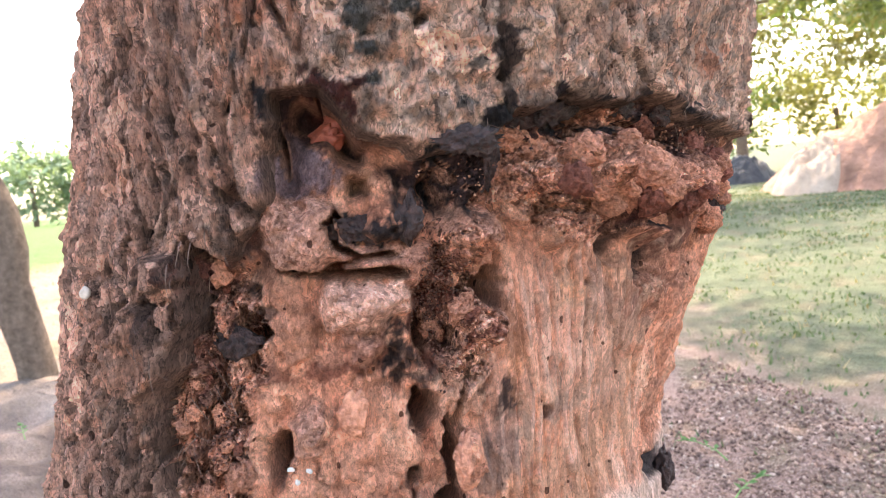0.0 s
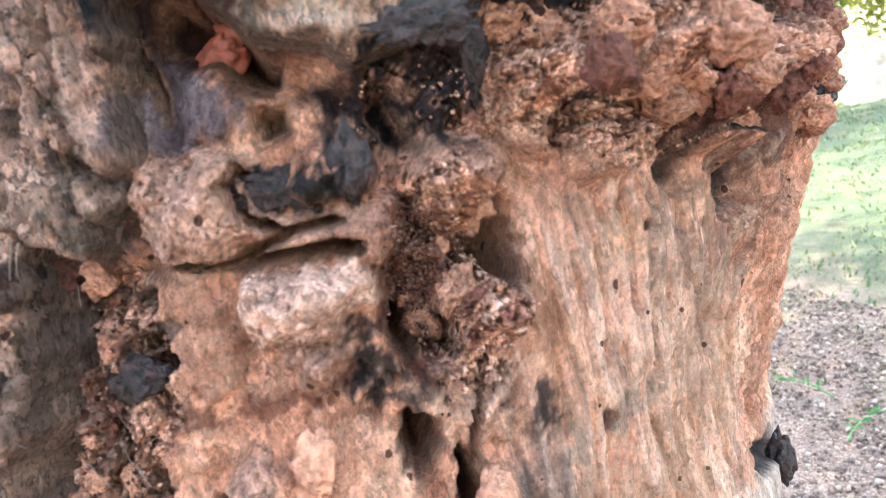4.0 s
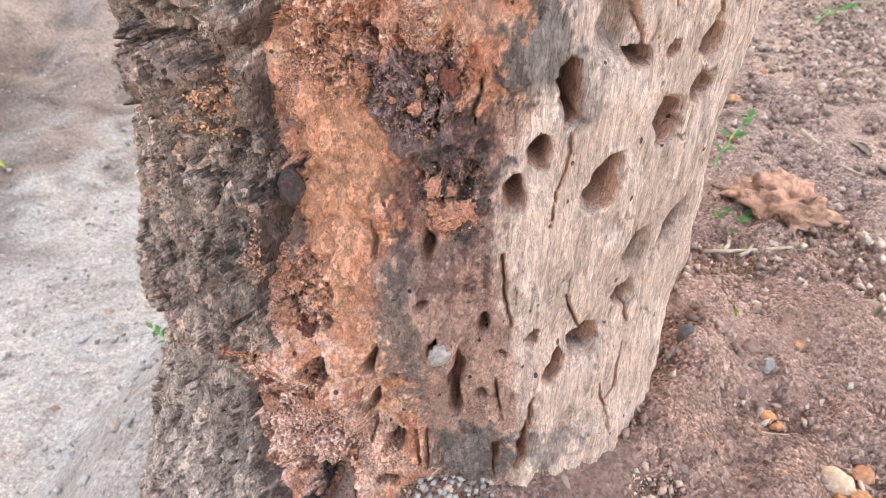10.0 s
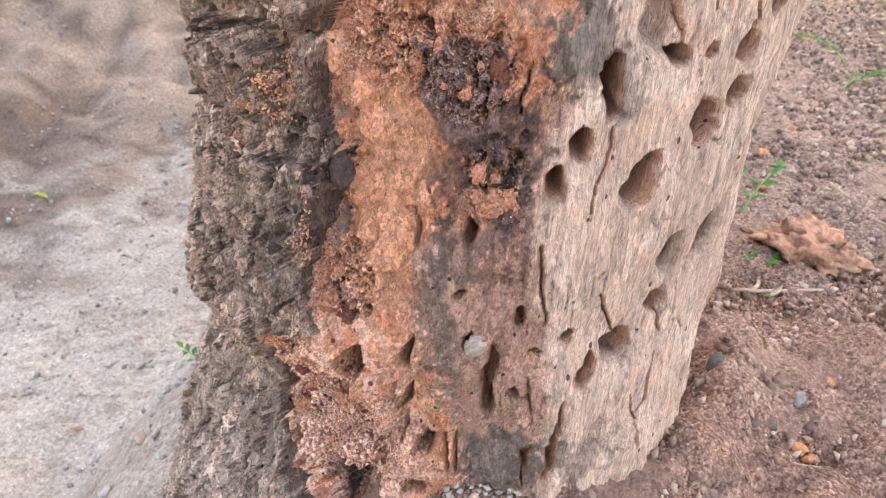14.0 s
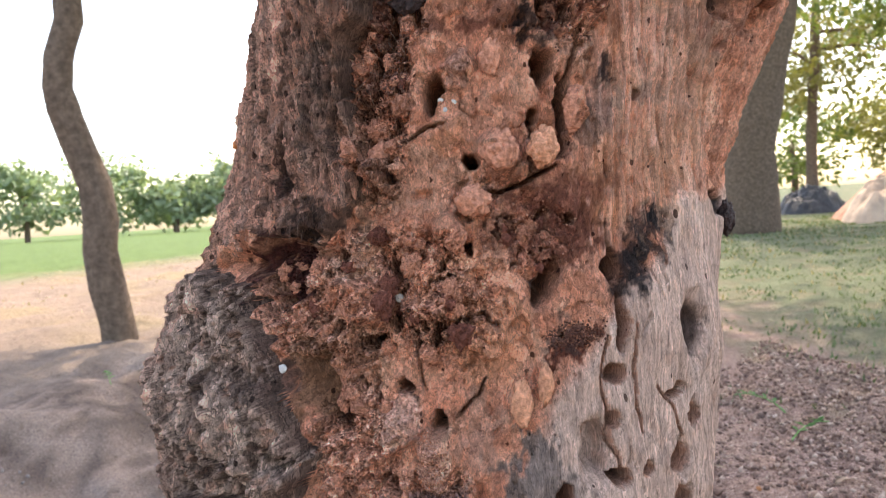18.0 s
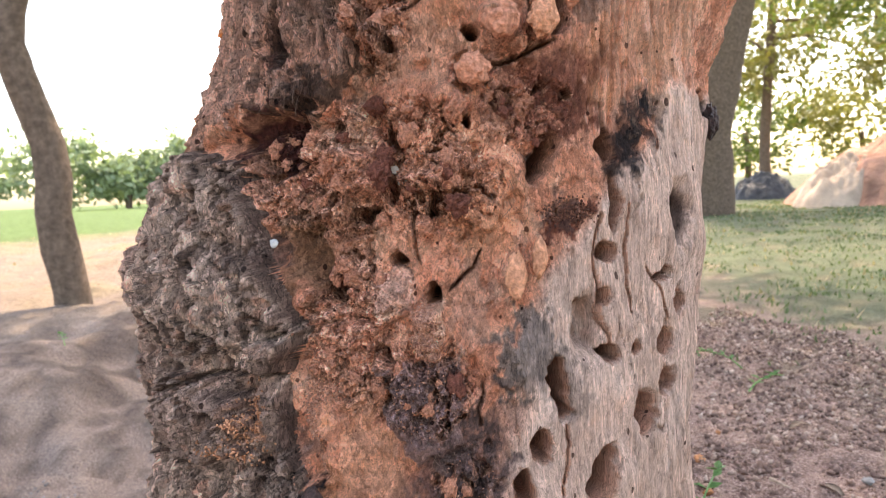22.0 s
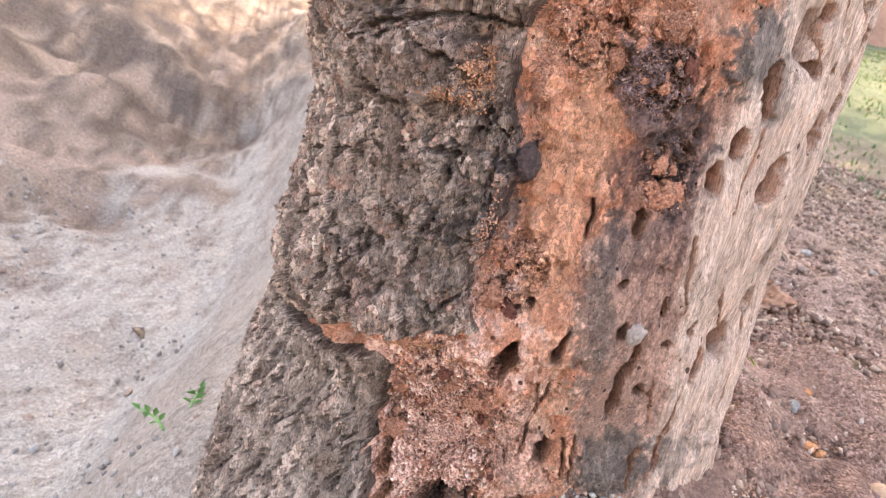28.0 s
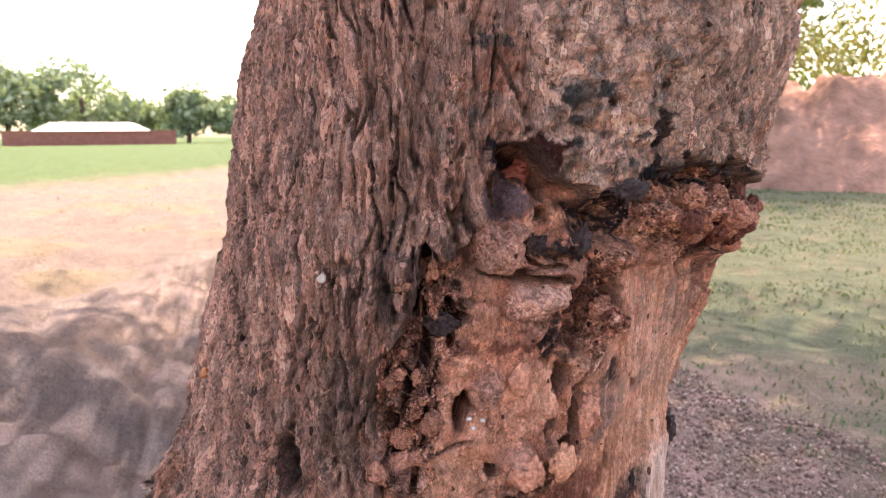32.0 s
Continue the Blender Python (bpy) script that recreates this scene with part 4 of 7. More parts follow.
def trunk_surface():
    a, z = GA, GZ
    up, side, root = inside(UPPER_BARK, SA, SZ), inside(SIDE_BARK, SA, SZ), inside(ROOT_BARK, SA, SZ)
    grey, brown = inside(GREY_WOOD, WA, WZ), inside(BROWN_WOOD, WA, WZ)
    greyness, brownness = step(-4, 6, grey), step(-5, 7, brown)
    soft = 1 - np.maximum(greyness, brownness)
    sleek = soft * step(-9, 9, inside(SMOOTH_WOOD, SA, SZ))
    loose = (1 - MUD) * (1 - 0.8 * sleek)
    # wood
    h_wood = -5 + 3.0 * fbm(a / 45, z / 60, 11, 3)
    layer = fbm(WA / 17, WZ / 25, 12, 4, 0.6)
    h_wood += soft * (3.2 * loose * terrace(layer, 4, 0.15) + (0.3 * grain(a / 2.2, z / 16, 13) + (0.25 + 0.9 * CRUMB) * fbm(a / 4, z / 5, 29, 3, 0.65)) * (1 - 0.6 * np.maximum(MUD, sleek)))
    flow = a + 5 * grain(a / 40, z / 50, 14) + 0.06 * z
    # straight-grained wood with shallow grooves and lifted slivers
    thread = fbm(flow / 4.5, z / 55, 111, 3, 0.6)
    h_wood += sleek * (1.5 * terrace(thread, 3, 0.3) + 0.35 * grain(flow / 1.8, z / 30, 112) - 2.6 * step(0.35, 0.6, fbm(flow / 6, z / 24, 113, 3)))
    # sandy crust
    h_wood += MUD * (1.7 * fbm(a / 10, z / 8, 114, 4, 0.6) + 0.45 * fbm(a / 2.4, z / 2.4, 115, 2, 0.7))
    c1, c2, _ = cells(WA / 19, WZ / 17, 116)
    h_wood -= 2.2 * MUD * step(0.035, 0.0, c2 - c1) * step(0.0, 0.35, grain(a / 14, z / 14, 117))
    h_wood += greyness * (1.9 * fbm(flow / 11, z / 48, 15, 3) + 0.5 * grain(flow / 2.4, z / 36, 16) + 0.35 * grain(flow / 1.7, z / 11, 54) + 3)
    h_wood += brownness * (2.0 * terrace(fbm(flow / 9, z / 26, 17, 4, 0.6), 4, 0.2) + 0.6 * grain(flow / 2.2, z / 18, 18) + 2)
    # fine drying cracks in the sound wood
    f1, f2, _ = cells(flow / 9, z / 55, 19)
    h_wood -= 3.2 * np.maximum(greyness, 0.8 * brownness) * step(0.05, 0.0, f2 - f1) * step(0.1, 0.4, grain(a / 25, z / 40, 20))
    # crumbs: rounded grains on broken chunks
    f1, _, idn = cells(WA / 4.4, WZ / 4.4, 21)
    t1 = f1
    g1, _, idg = cells(GA / 2.5, GZ / 2.5, 22)
    k1, k2, idk = cells(WA / 11, WZ / 13, 23)
    rough = CRUMB * (1 - MUD) * (1 - 0.55 * step(90, 150, a)) * (5.0 * (idn - 0.25) * np.sqrt(np.clip(0.36 - f1 * f1, 0, 1)) + 2.6 * idg * np.sqrt(np.clip(0.33 - g1 * g1, 0, 1))
                     + 7.0 * (idk - 0.55) * step(0.0, 0.14, k2 - k1) + 3.0 * fbm(a / 9, z / 9, 24, 4, 0.65))
    m1, m2, idm = cells(WA / 9, WZ / 7, 28)
    h_wood += H_MASS + H_LUMPS * (0.8 + 0.35 * idm * step(0, 0.12, m2 - m1) + 0.2 * fbm(a / 5, z / 5, 25, 4, 0.7)) - H_PITS + rough
    gap = np.maximum(np.maximum(up, side), root)
    ragged = step(-0.4, 0.3, grain(a / 22, z / 22, 56))
    h_wood -= 9 * np.exp(-(((gap + 6) / 5.0) ** 2)) * ragged * (1 - 0.6 * step(110, 160, a))
    o1, o2, ido = cells(WA / 8.5, WZ / 9.5, 64)
    open_pore = np.where(ido < (0.30 * CRUMB + 0.035 * soft) * loose, step(0.52, 0.38, o1 + 0.15 * grain(a / 3, z / 3, 65)), 0)
    h_wood -= 8 * open_pore * (0.5 + 1.6 * ido)
    h_wood = filled(h_wood)
    # winding crevices between the crumbling lumps, and beetle tunnels
    much = loose * step(0.15, 0.7, CRUMB) + 0.35 * loose * soft * step(0.1, 0.5, fbm(a / 30, z / 30, 68, 2))
    vein = np.abs(fbm(WA / 17, WZ / 21, 66, 3, 0.55))
    h_wood -= 9 * np.clip(much, 0, 1) * step(0.10, 0.015, vein) * step(-0.3, 0.2, grain(a / 20, z / 20, 67))
    h_wood -= np.maximum(H_TUNNELS, H_CAVES)
    turned = step(95, 125, a)
    h_wood = (1 - turned) * h_wood + turned * filled(h_wood, 1.9, 10)
    h_wood += turned * CRUMB * (2.4 * fbm(a / 7, z / 7, 93, 4, 0.65) + 1.8 * (idn - 0.3) * np.sqrt(np.clip(0.36 - t1 * t1, 0, 1)))
    # bark: long flaking ridges on the upper stem, running round the wound
    bend = 26 * np.exp(-((a + 60) ** 2) / 1400) * step(560, 430, z) + 14 * np.exp(-((a + 30) ** 2) / 900) * step(640, 540, z)
    lean = a + 0.18 * (z - 500) + bend + 3 * fbm(a / 22, z / 40, 31, 3)
    bent = lean + 2.5 * grain(a / 9, z / 16, 30)
    f1, f2, idn = cells(bent / 9, z / 60, 32)
    u1, u2 = f1, f2
    scaly = step(-18, 2, a) * step(518, 526, z + 0.12 * np.abs(a - 40))
    deep = step(-0.35, 0.3, grain(a / 28, z / 60, 47))
    near = step(70, 10, up)
    split = step(0.11, 0.02, f2 - f1) * deep
    ridges = 3.0 + 3.0 * (idn - 0.5) - (6.5 + 2.5 * near) * split + (3.2 + 2.2 * near) * terrace(fbm(bent / 8, z / 36, 34, 4, 0.62), 4, 0.16)
    ridges += (1.6 + near) * terrace(fbm(bent / 3.4, z / 11, 33, 3, 0.6), 3, 0.25) + 0.5 * fbm(a / 2.6, z / 4, 48, 2, 0.7)
    s1, s2, ids = cells(WA / 8, WZ / 8, 35)
    scales = 2.5 + 3.2 * terrace(fbm(a / 15, z / 15, 37, 4, 0.66), 5, 0.18) + 1.5 * terrace(fbm(a / 5, z / 5, 36, 3, 0.65), 3, 0.25) - 1.3 * step(0.07, 0, s2 - s1)
    scales += 0.5 * fbm(a / 2.4, z / 2.4, 55, 2, 0.7)
    right = step(60, 110, a) * step(540, 560, z)
    h_up = -3.5 + 8 * np.exp(-(((a + 25) / 95) ** 2)) + 2.5 * np.exp(-((up / 14) ** 2)) + 2.0 * fbm(a / 60, z / 80, 38, 2) + (1 - scaly) * (ridges - 2) + scaly * (1 - 0.6 * right) * scales + 0.6 * right * scaly * (ridges - 1)
    h_up += H_BARKLUMPS + filled(-H_BARKPITS, 2.6, 12) - 6.5 * step(-85, -150, a)
    # bark: broken plates low on the side
    e1, e2, idp = cells((a + 0.15 * z + 5 * fbm(a / 20, z / 20, 40, 3)) / 12, (z + 9 * fbm(a / 15, z / 20, 41, 3)) / 34, 42)
    q1, q2, idq = cells(WA / 4.6, WZ / 11, 43)
    h_side = 2.5 + 4 * fbm(a / 50, z / 60, 46, 2) + 5.0 * (idp - 0.4) - 7.0 * step(0.09, 0.02, e2 - e1) * step(-0.5, 0.1, grain(a / 15, z / 25, 95)) + 3.2 * (idq - 0.3) - 2.2 * step(0.12, 0.02, q2 - q1)
    h_side += 4.2 * terrace(fbm(a / 9, z / 19, 45, 4, 0.6), 4, 0.13) + 1.0 * terrace(fbm(a / 4, z / 4.5, 44, 3, 0.65), 3, 0.3) + 0.5 * fbm(a / 2.3, z / 2.3, 49, 2, 0.7)
    h_side += H_BARKLUMPS - H_BARKPITS - 7 * step(-222, -255, a) * step(230, 290, z)
    # bark: the root flare, in long upright flakes
    lean = a - 0.14 * z + 2.5 * fbm(a / 20, z / 40, 50, 3)
    r1, r2, idr = cells((lean + 2 * fbm(a / 9, z / 14, 39, 3)) / 6.0, z / 46, 51)
    h_root = 3 + 4.5 * (idr - 0.4) - 5 * step(0.12, 0.02, r2 - r1) + 3.0 * terrace(fbm(lean / 7, z / 34, 53, 4, 0.6), 4, 0.17)
    h_root += 1.5 * terrace(fbm(lean / 3.0, z / 14, 52, 3, 0.65), 3, 0.25) + 0.5 * fbm(a / 2.4, z / 2.8, 59, 2, 0.7) - H_BARKPITS

    # colours of the materials
    def paint(base, *layers):
        col = np.ones(a.shape + (3,)) * np.array(base)
        for mask, c in layers:
            col += np.clip(mask, 0, 1)[..., None] * (np.array(c) - col)
        return col

    big, mid, tiny = fbm(a / 40, z / 55, 60, 3), fbm(WA / 13, WZ / 16, 61, 4, 0.6), fbm(a / 4, z / 6, 62, 3, 0.7)
    streak = fbm(a / 5, z / 60, 63, 3, 0.6)
    wood = paint((0.49, 0.225, 0.145), (0.75 * step(-0.1, 0.5, big), (0.60, 0.30, 0.195)), (0.7 * step(0.1, 0.5, mid), (0.40, 0.155, 0.09)),
                 (0.5 * step(0.2, 0.9, -mid), (0.62, 0.37, 0.25)), (0.45 * step(0.2, 0.9, streak), (0.36, 0.15, 0.08)))
    grayed = paint((0.48, 0.335, 0.265), (0.7 * step(0, 0.6, streak), (0.36, 0.245, 0.195)), (0.5 * step(0, 0.8, -big), (0.56, 0.42, 0.35)),
                   (0.4 * step(0.2, 0.9, mid), (0.50, 0.30, 0.21)))
    browned = paint((0.36, 0.21, 0.16), (0.6 * step(0, 0.7, mid), (0.26, 0.15, 0.115)), (0.6 * step(0.1, 0.8, streak), (0.19, 0.125, 0.105)),
                    (0.5 * step(0, 0.8, -big), (0.45, 0.27, 0.20)))
    fair = paint((0.53, 0.26, 0.175), (0.7 * step(0.1, 0.5, thread), (0.60, 0.36, 0.27)), (0.75 * step(0.15, 0.55, -thread), (0.50, 0.20, 0.115)),
                 (0.55 * step(0.3, 0.7, fbm(flow / 3, z / 35, 118, 3, 0.6)), (0.33, 0.165, 0.12)), (0.5 * step(0.1, 0.6, big), (0.58, 0.27, 0.14)))
    wood = wood + sleek[..., None] * (fair - wood)
    wood = wood + brownness[..., None] * (browned - wood)
    wood = wood + greyness[..., None] * (grayed - wood)
    wood += (CRUMB * step(0.25, 0.8, idk) * 0.45)[..., None] * (np.array((0.30, 0.115, 0.07)) - wood)
    wood += (CRUMB * step(0.55, 0.9, idg) * 0.5)[..., None] * (np.array((0.68, 0.40, 0.28)) - wood)
    bark_up = paint((0.315, 0.185, 0.145), (0.7 * step(0, 0.5, big), (0.40, 0.225, 0.17)), (0.6 * step(0.1, 0.7, mid), (0.20, 0.145, 0.125)),
                    (0.5 * step(0.1, 0.8, -mid), (0.37, 0.26, 0.21)), (0.5 * step(0.3, 0.9, streak), (0.15, 0.115, 0.105)),
                    (0.75 * scaly * step(-0.6, 0.5, -mid), (0.40, 0.29, 0.235)), (0.6 * scaly * step(0.25, 0.6, tiny + mid), (0.17, 0.15, 0.135)),
                    (0.5 * scaly * step(0.3, 0.7, -tiny), (0.46, 0.27, 0.19)))
    bark_side = paint((0.29, 0.222, 0.19), (0.7 * step(0.05, 0.5, mid), (0.15, 0.108, 0.092)), (0.75 * step(0.1, 0.5, -mid), (0.40, 0.315, 0.27)), (0.4 * step(0.35, 0.7, fbm(a / 9, z / 12, 94, 3, 0.6)), (0.33, 0.16, 0.11)),
                      (0.5 * step(0.2, 0.8, big), (0.20, 0.13, 0.11)), (0.35 * step(0.4, 0.9, tiny), (0.30, 0.25, 0.22)))
    bark_root = paint((0.28, 0.215, 0.185), (0.5 * step(0.0, 0.5, mid), (0.17, 0.13, 0.115)), (0.7 * step(0.1, 0.5, -mid), (0.40, 0.325, 0.29)),
                      (0.4 * step(0.3, 0.9, big), (0.25, 0.14, 0.105)))
    bark_up *= (1.95, 1.82, 1.72)
    bark_side *= (1.95, 1.82, 1.74)
    bark_root *= (1.75, 1.66, 1.60)
    wood *= (1 + (1 - greyness) * 0.22)[..., None] * np.array((1.03, 0.98, 0.96))
    for col, which, much in ((wood, idm, 0.22 * soft), (bark_up, idn, 0.35), (bark_side, idp, 0.4), (bark_side, idq, 0.45), (bark_root, idr, 0.5)):
        col *= (1 + much * (which - 0.5))[..., None]
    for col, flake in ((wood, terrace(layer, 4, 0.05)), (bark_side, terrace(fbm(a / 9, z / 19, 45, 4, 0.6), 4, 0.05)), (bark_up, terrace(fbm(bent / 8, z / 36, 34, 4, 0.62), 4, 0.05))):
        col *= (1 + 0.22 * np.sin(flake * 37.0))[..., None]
    # bark cracks coloured near-black, shade painted along their lines
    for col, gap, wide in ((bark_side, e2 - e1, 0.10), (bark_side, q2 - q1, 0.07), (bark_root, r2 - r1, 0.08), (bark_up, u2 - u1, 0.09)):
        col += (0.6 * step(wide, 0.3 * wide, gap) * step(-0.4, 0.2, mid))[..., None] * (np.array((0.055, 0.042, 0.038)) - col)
    for sa, sz, sw, sh, tilt, name, much in STAINS:
        wn, q = oval(sa, sz, sw, sh, tilt)
        m = (min(much * 1.15, 1) * step(1.25, 0.8, q + 0.75 * mid[wn] + 0.5 * tiny[wn]))[..., None]
        for col in (wood,) if name in ("crumbpink", "orange", "tan", "pale", "redwood", "brown") else (wood, bark_up, bark_side, bark_root):
            col[wn] += m * (np.array(COLORS[name]) - col[wn])

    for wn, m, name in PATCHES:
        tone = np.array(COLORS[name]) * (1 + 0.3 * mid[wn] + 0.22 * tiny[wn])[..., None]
        for col in (wood, bark_up, bark_side) if name == "hole_shade" else (wood,) if name in ("mud", "mud2", "sand", "crumb", "wood", "honey", "dust") else (wood, bark_up):
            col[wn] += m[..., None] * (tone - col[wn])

    # near-black below the bark's torn edge: char, plus painted shade under the lip
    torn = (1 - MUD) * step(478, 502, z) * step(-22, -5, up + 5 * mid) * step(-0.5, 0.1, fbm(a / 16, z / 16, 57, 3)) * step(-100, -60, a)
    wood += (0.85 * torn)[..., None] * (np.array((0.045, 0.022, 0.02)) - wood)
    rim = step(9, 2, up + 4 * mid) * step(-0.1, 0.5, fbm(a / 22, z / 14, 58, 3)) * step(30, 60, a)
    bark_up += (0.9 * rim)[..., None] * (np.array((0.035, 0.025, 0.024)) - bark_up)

    # broken faces show the inner bark and wood, without the weathered skin; bark darkened further as recess shade
    def broken(col, h, inner):
        gz, ga = np.gradient(h, PITCH)
        m = 0.8 * step(2.4, 4.5, np.hypot(ga, gz))
        return col + m[..., None] * (np.array(inner) * (1 + 0.25 * big)[..., None] - col)

    wood = broken(wood, h_wood, (0.38, 0.18, 0.115))
    wood *= (1.06, 1.13, 1.20)
    tree = tagged(new("old_tree"), "decayed tree trunk with peeling bark, crumbling orange wood and beetle holes", "tree")

    def plate(name, dist, h, color, extra, label, inner=(0.105, 0.062, 0.05)):
        """A piece of bark: full height inside its outline, bent down into the wood along its torn edge."""
        edge = step(-1.6, 1.4, dist)
        hh = (h_wood - 3) + edge * (h - h_wood + 3)
        face = dist > -1.6
        color = broken(color, hh, inner)
        keep = face[:-1, :-1] & face[1:, 1:] & face[:-1, 1:] & face[1:, :-1] & extra
        ob = sheet(name, on_trunk(a, z, hh), COLS, ROWS, keep, color, MAT_BARK, tree)
        return tagged(ob, label)

    state = np.stack([CRUMB * (1 - MUD), MUD, sleek], -1)
    every = np.ones((ROWS - 1, COLS - 1), bool)
    wall = np.maximum(np.maximum(up, side), root)[:-1, :-1]
    sound = (grey > 0)[:-1, :-1]
    ground_cut = (z > -75 - 140 * step(20, -60, a))[:-1, :-1]
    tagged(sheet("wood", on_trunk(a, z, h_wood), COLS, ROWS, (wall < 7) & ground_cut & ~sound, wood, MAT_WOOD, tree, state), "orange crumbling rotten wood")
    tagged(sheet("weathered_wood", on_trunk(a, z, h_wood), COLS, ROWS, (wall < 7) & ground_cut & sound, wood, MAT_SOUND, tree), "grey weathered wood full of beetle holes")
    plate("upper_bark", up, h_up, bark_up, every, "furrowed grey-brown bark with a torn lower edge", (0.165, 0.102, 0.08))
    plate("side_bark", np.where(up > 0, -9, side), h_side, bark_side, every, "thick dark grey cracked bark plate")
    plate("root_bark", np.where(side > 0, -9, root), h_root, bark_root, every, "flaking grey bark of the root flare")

    # the far side and the upper stem, plainer
    cols, rows = 60, 150
    pa, pz = np.meshgrid(np.linspace(A1 - 2, A0 + 2 + 2 * math.pi * R0, cols), np.linspace(ZB, ZT, rows))
    f1, f2, idn = cells(pa / 14, pz / 45, 70)
    ph = 3 + 5 * step(0, 0.3, f2 - f1) * (0.5 + idn) + 2 * fbm(pa / 12, pz / 20, 71, 3)
    ph = ph - 11 - 4 * step(600, 640, pz)
    pc = np.ones(pa.shape + (3,)) * np.array((0.26, 0.175, 0.14)) * (1 + 0.3 * fbm(pa / 20, pz / 30, 72, 3))[..., None]
    tagged(sheet("back_bark", on_trunk(pa, pz, ph), cols, rows, np.ones((rows - 1, cols - 1), bool), pc, MAT_BARK, tree), "furrowed grey-brown bark")
    ang, lv = np.meshgrid(np.linspace(0, 2 * math.pi, 65), np.linspace(0, 1, 60))
    stem_z = 686 + lv * 2150
    r = girth(ang, np.full(ang.shape, 0.69)) * (1 - 0.3 * lv) + 0.004 * fbm(ang * 9, stem_z / 60, 73, 3) + 0.004
    co = np.stack([AX + r * np.sin(ang) + 0.20 * lv + 0.45 * lv * lv, AY - r * np.cos(ang) + 0.75 * lv * lv, stem_z / 1000 - 0.001], -1)
    pc = np.ones(ang.shape + (3,)) * np.array((0.27, 0.18, 0.145))
    tagged(sheet("upper_stem", co, 65, 60, np.ones((59, 64), bool), pc, MAT_BARK, tree), "furrowed grey-brown upper stem")
    return tree, dict(wood=h_wood, up=h_up, side=h_side, root=h_root, d_up=up, d_side=side, d_root=root)


TREE, FIELD = trunk_surface()


def proud(a, z):
    """How far the trunk's visible surface stands out at a place, in mm."""
    i, j = min(max(int((z - ZB) / PITCH), 0), ROWS - 1), min(max(int((a - A0) / PITCH), 0), COLS - 1)
    for key in ("up", "side", "root"):
        if FIELD["d_" + key][i, j] > 0:
            return float(FIELD[key][i, j])
    return float(FIELD["wood"][i, j])


# ---- ground ----
def ground_height(x, y):
    """Level on the right of the trunk, falling into a ditch on the left, with a bank behind it."""
    x, y = np.asarray(x, float), np.asarray(y, float)
    flat = -0.018 - 0.09 * np.clip(-(y + 0.06), 0, 1.2) * step(-0.1, 0.1, x)
    across = -(x + 0.02 + 0.10 * np.clip(y, -1, 0) - 0.30 * np.clip(y, 0, 0.7))
    ditch = -0.10 * step(0.02, 0.17, across) - 0.20 * step(0.20, 0.45, across)
    ditch = ditch - 0.05 * np.exp(-(((x + 0.09) / 0.04) ** 2) - (((y + 0.19) / 0.05) ** 2)) + 0.022 * np.exp(-(((np.hypot(x - 0.02, y) - 0.17) / 0.03) ** 2)) * step(-0.05, 0.0, x) * step(0.1, -0.1, y)
    bank = (x + 0.76) * -0.86 + (y - 2.1) * 0.51
    rise = step(-0.95, 0.05, bank + 0.12 * fbm(x * 1.3, y * 1.3, 81, 3))
    z = flat + ditch * (1 - rise) + rise * (-0.03 - flat * 0.5)
    far = np.hypot(x, y)
    z = z + 0.012 * fbm(x * 3, y * 3, 82, 4) * step(0.1, 0.6, far) + 0.003 * fbm(x * 20, y * 20, 83, 1)
    z = z + 0.05 * rise * fbm(x * 2.2, y * 2.2, 84, 4) * step(0.5, 2, far) + 0.07 * np.exp(-(((bank + 0.45) / 0.4) ** 2)) * fbm(x * 2.6, y * 2.6, 88, 4, 0.5)
    z = z + 0.03 * np.exp(-((bank + 0.5) / 0.35) ** 2) * fbm(x * 5, y * 5, 85, 4)
    z = z + step(-1.2, -0.6, bank) * step(0.6, 0.1, bank) * (0.018 * terrace(fbm(x * 6, y * 6, 101, 4, 0.55), 3, 0.4) + 0.008 * fbm(x * 22, y * 22, 102, 3, 0.5))
    return z - 0.15 * step(20, 60, far)


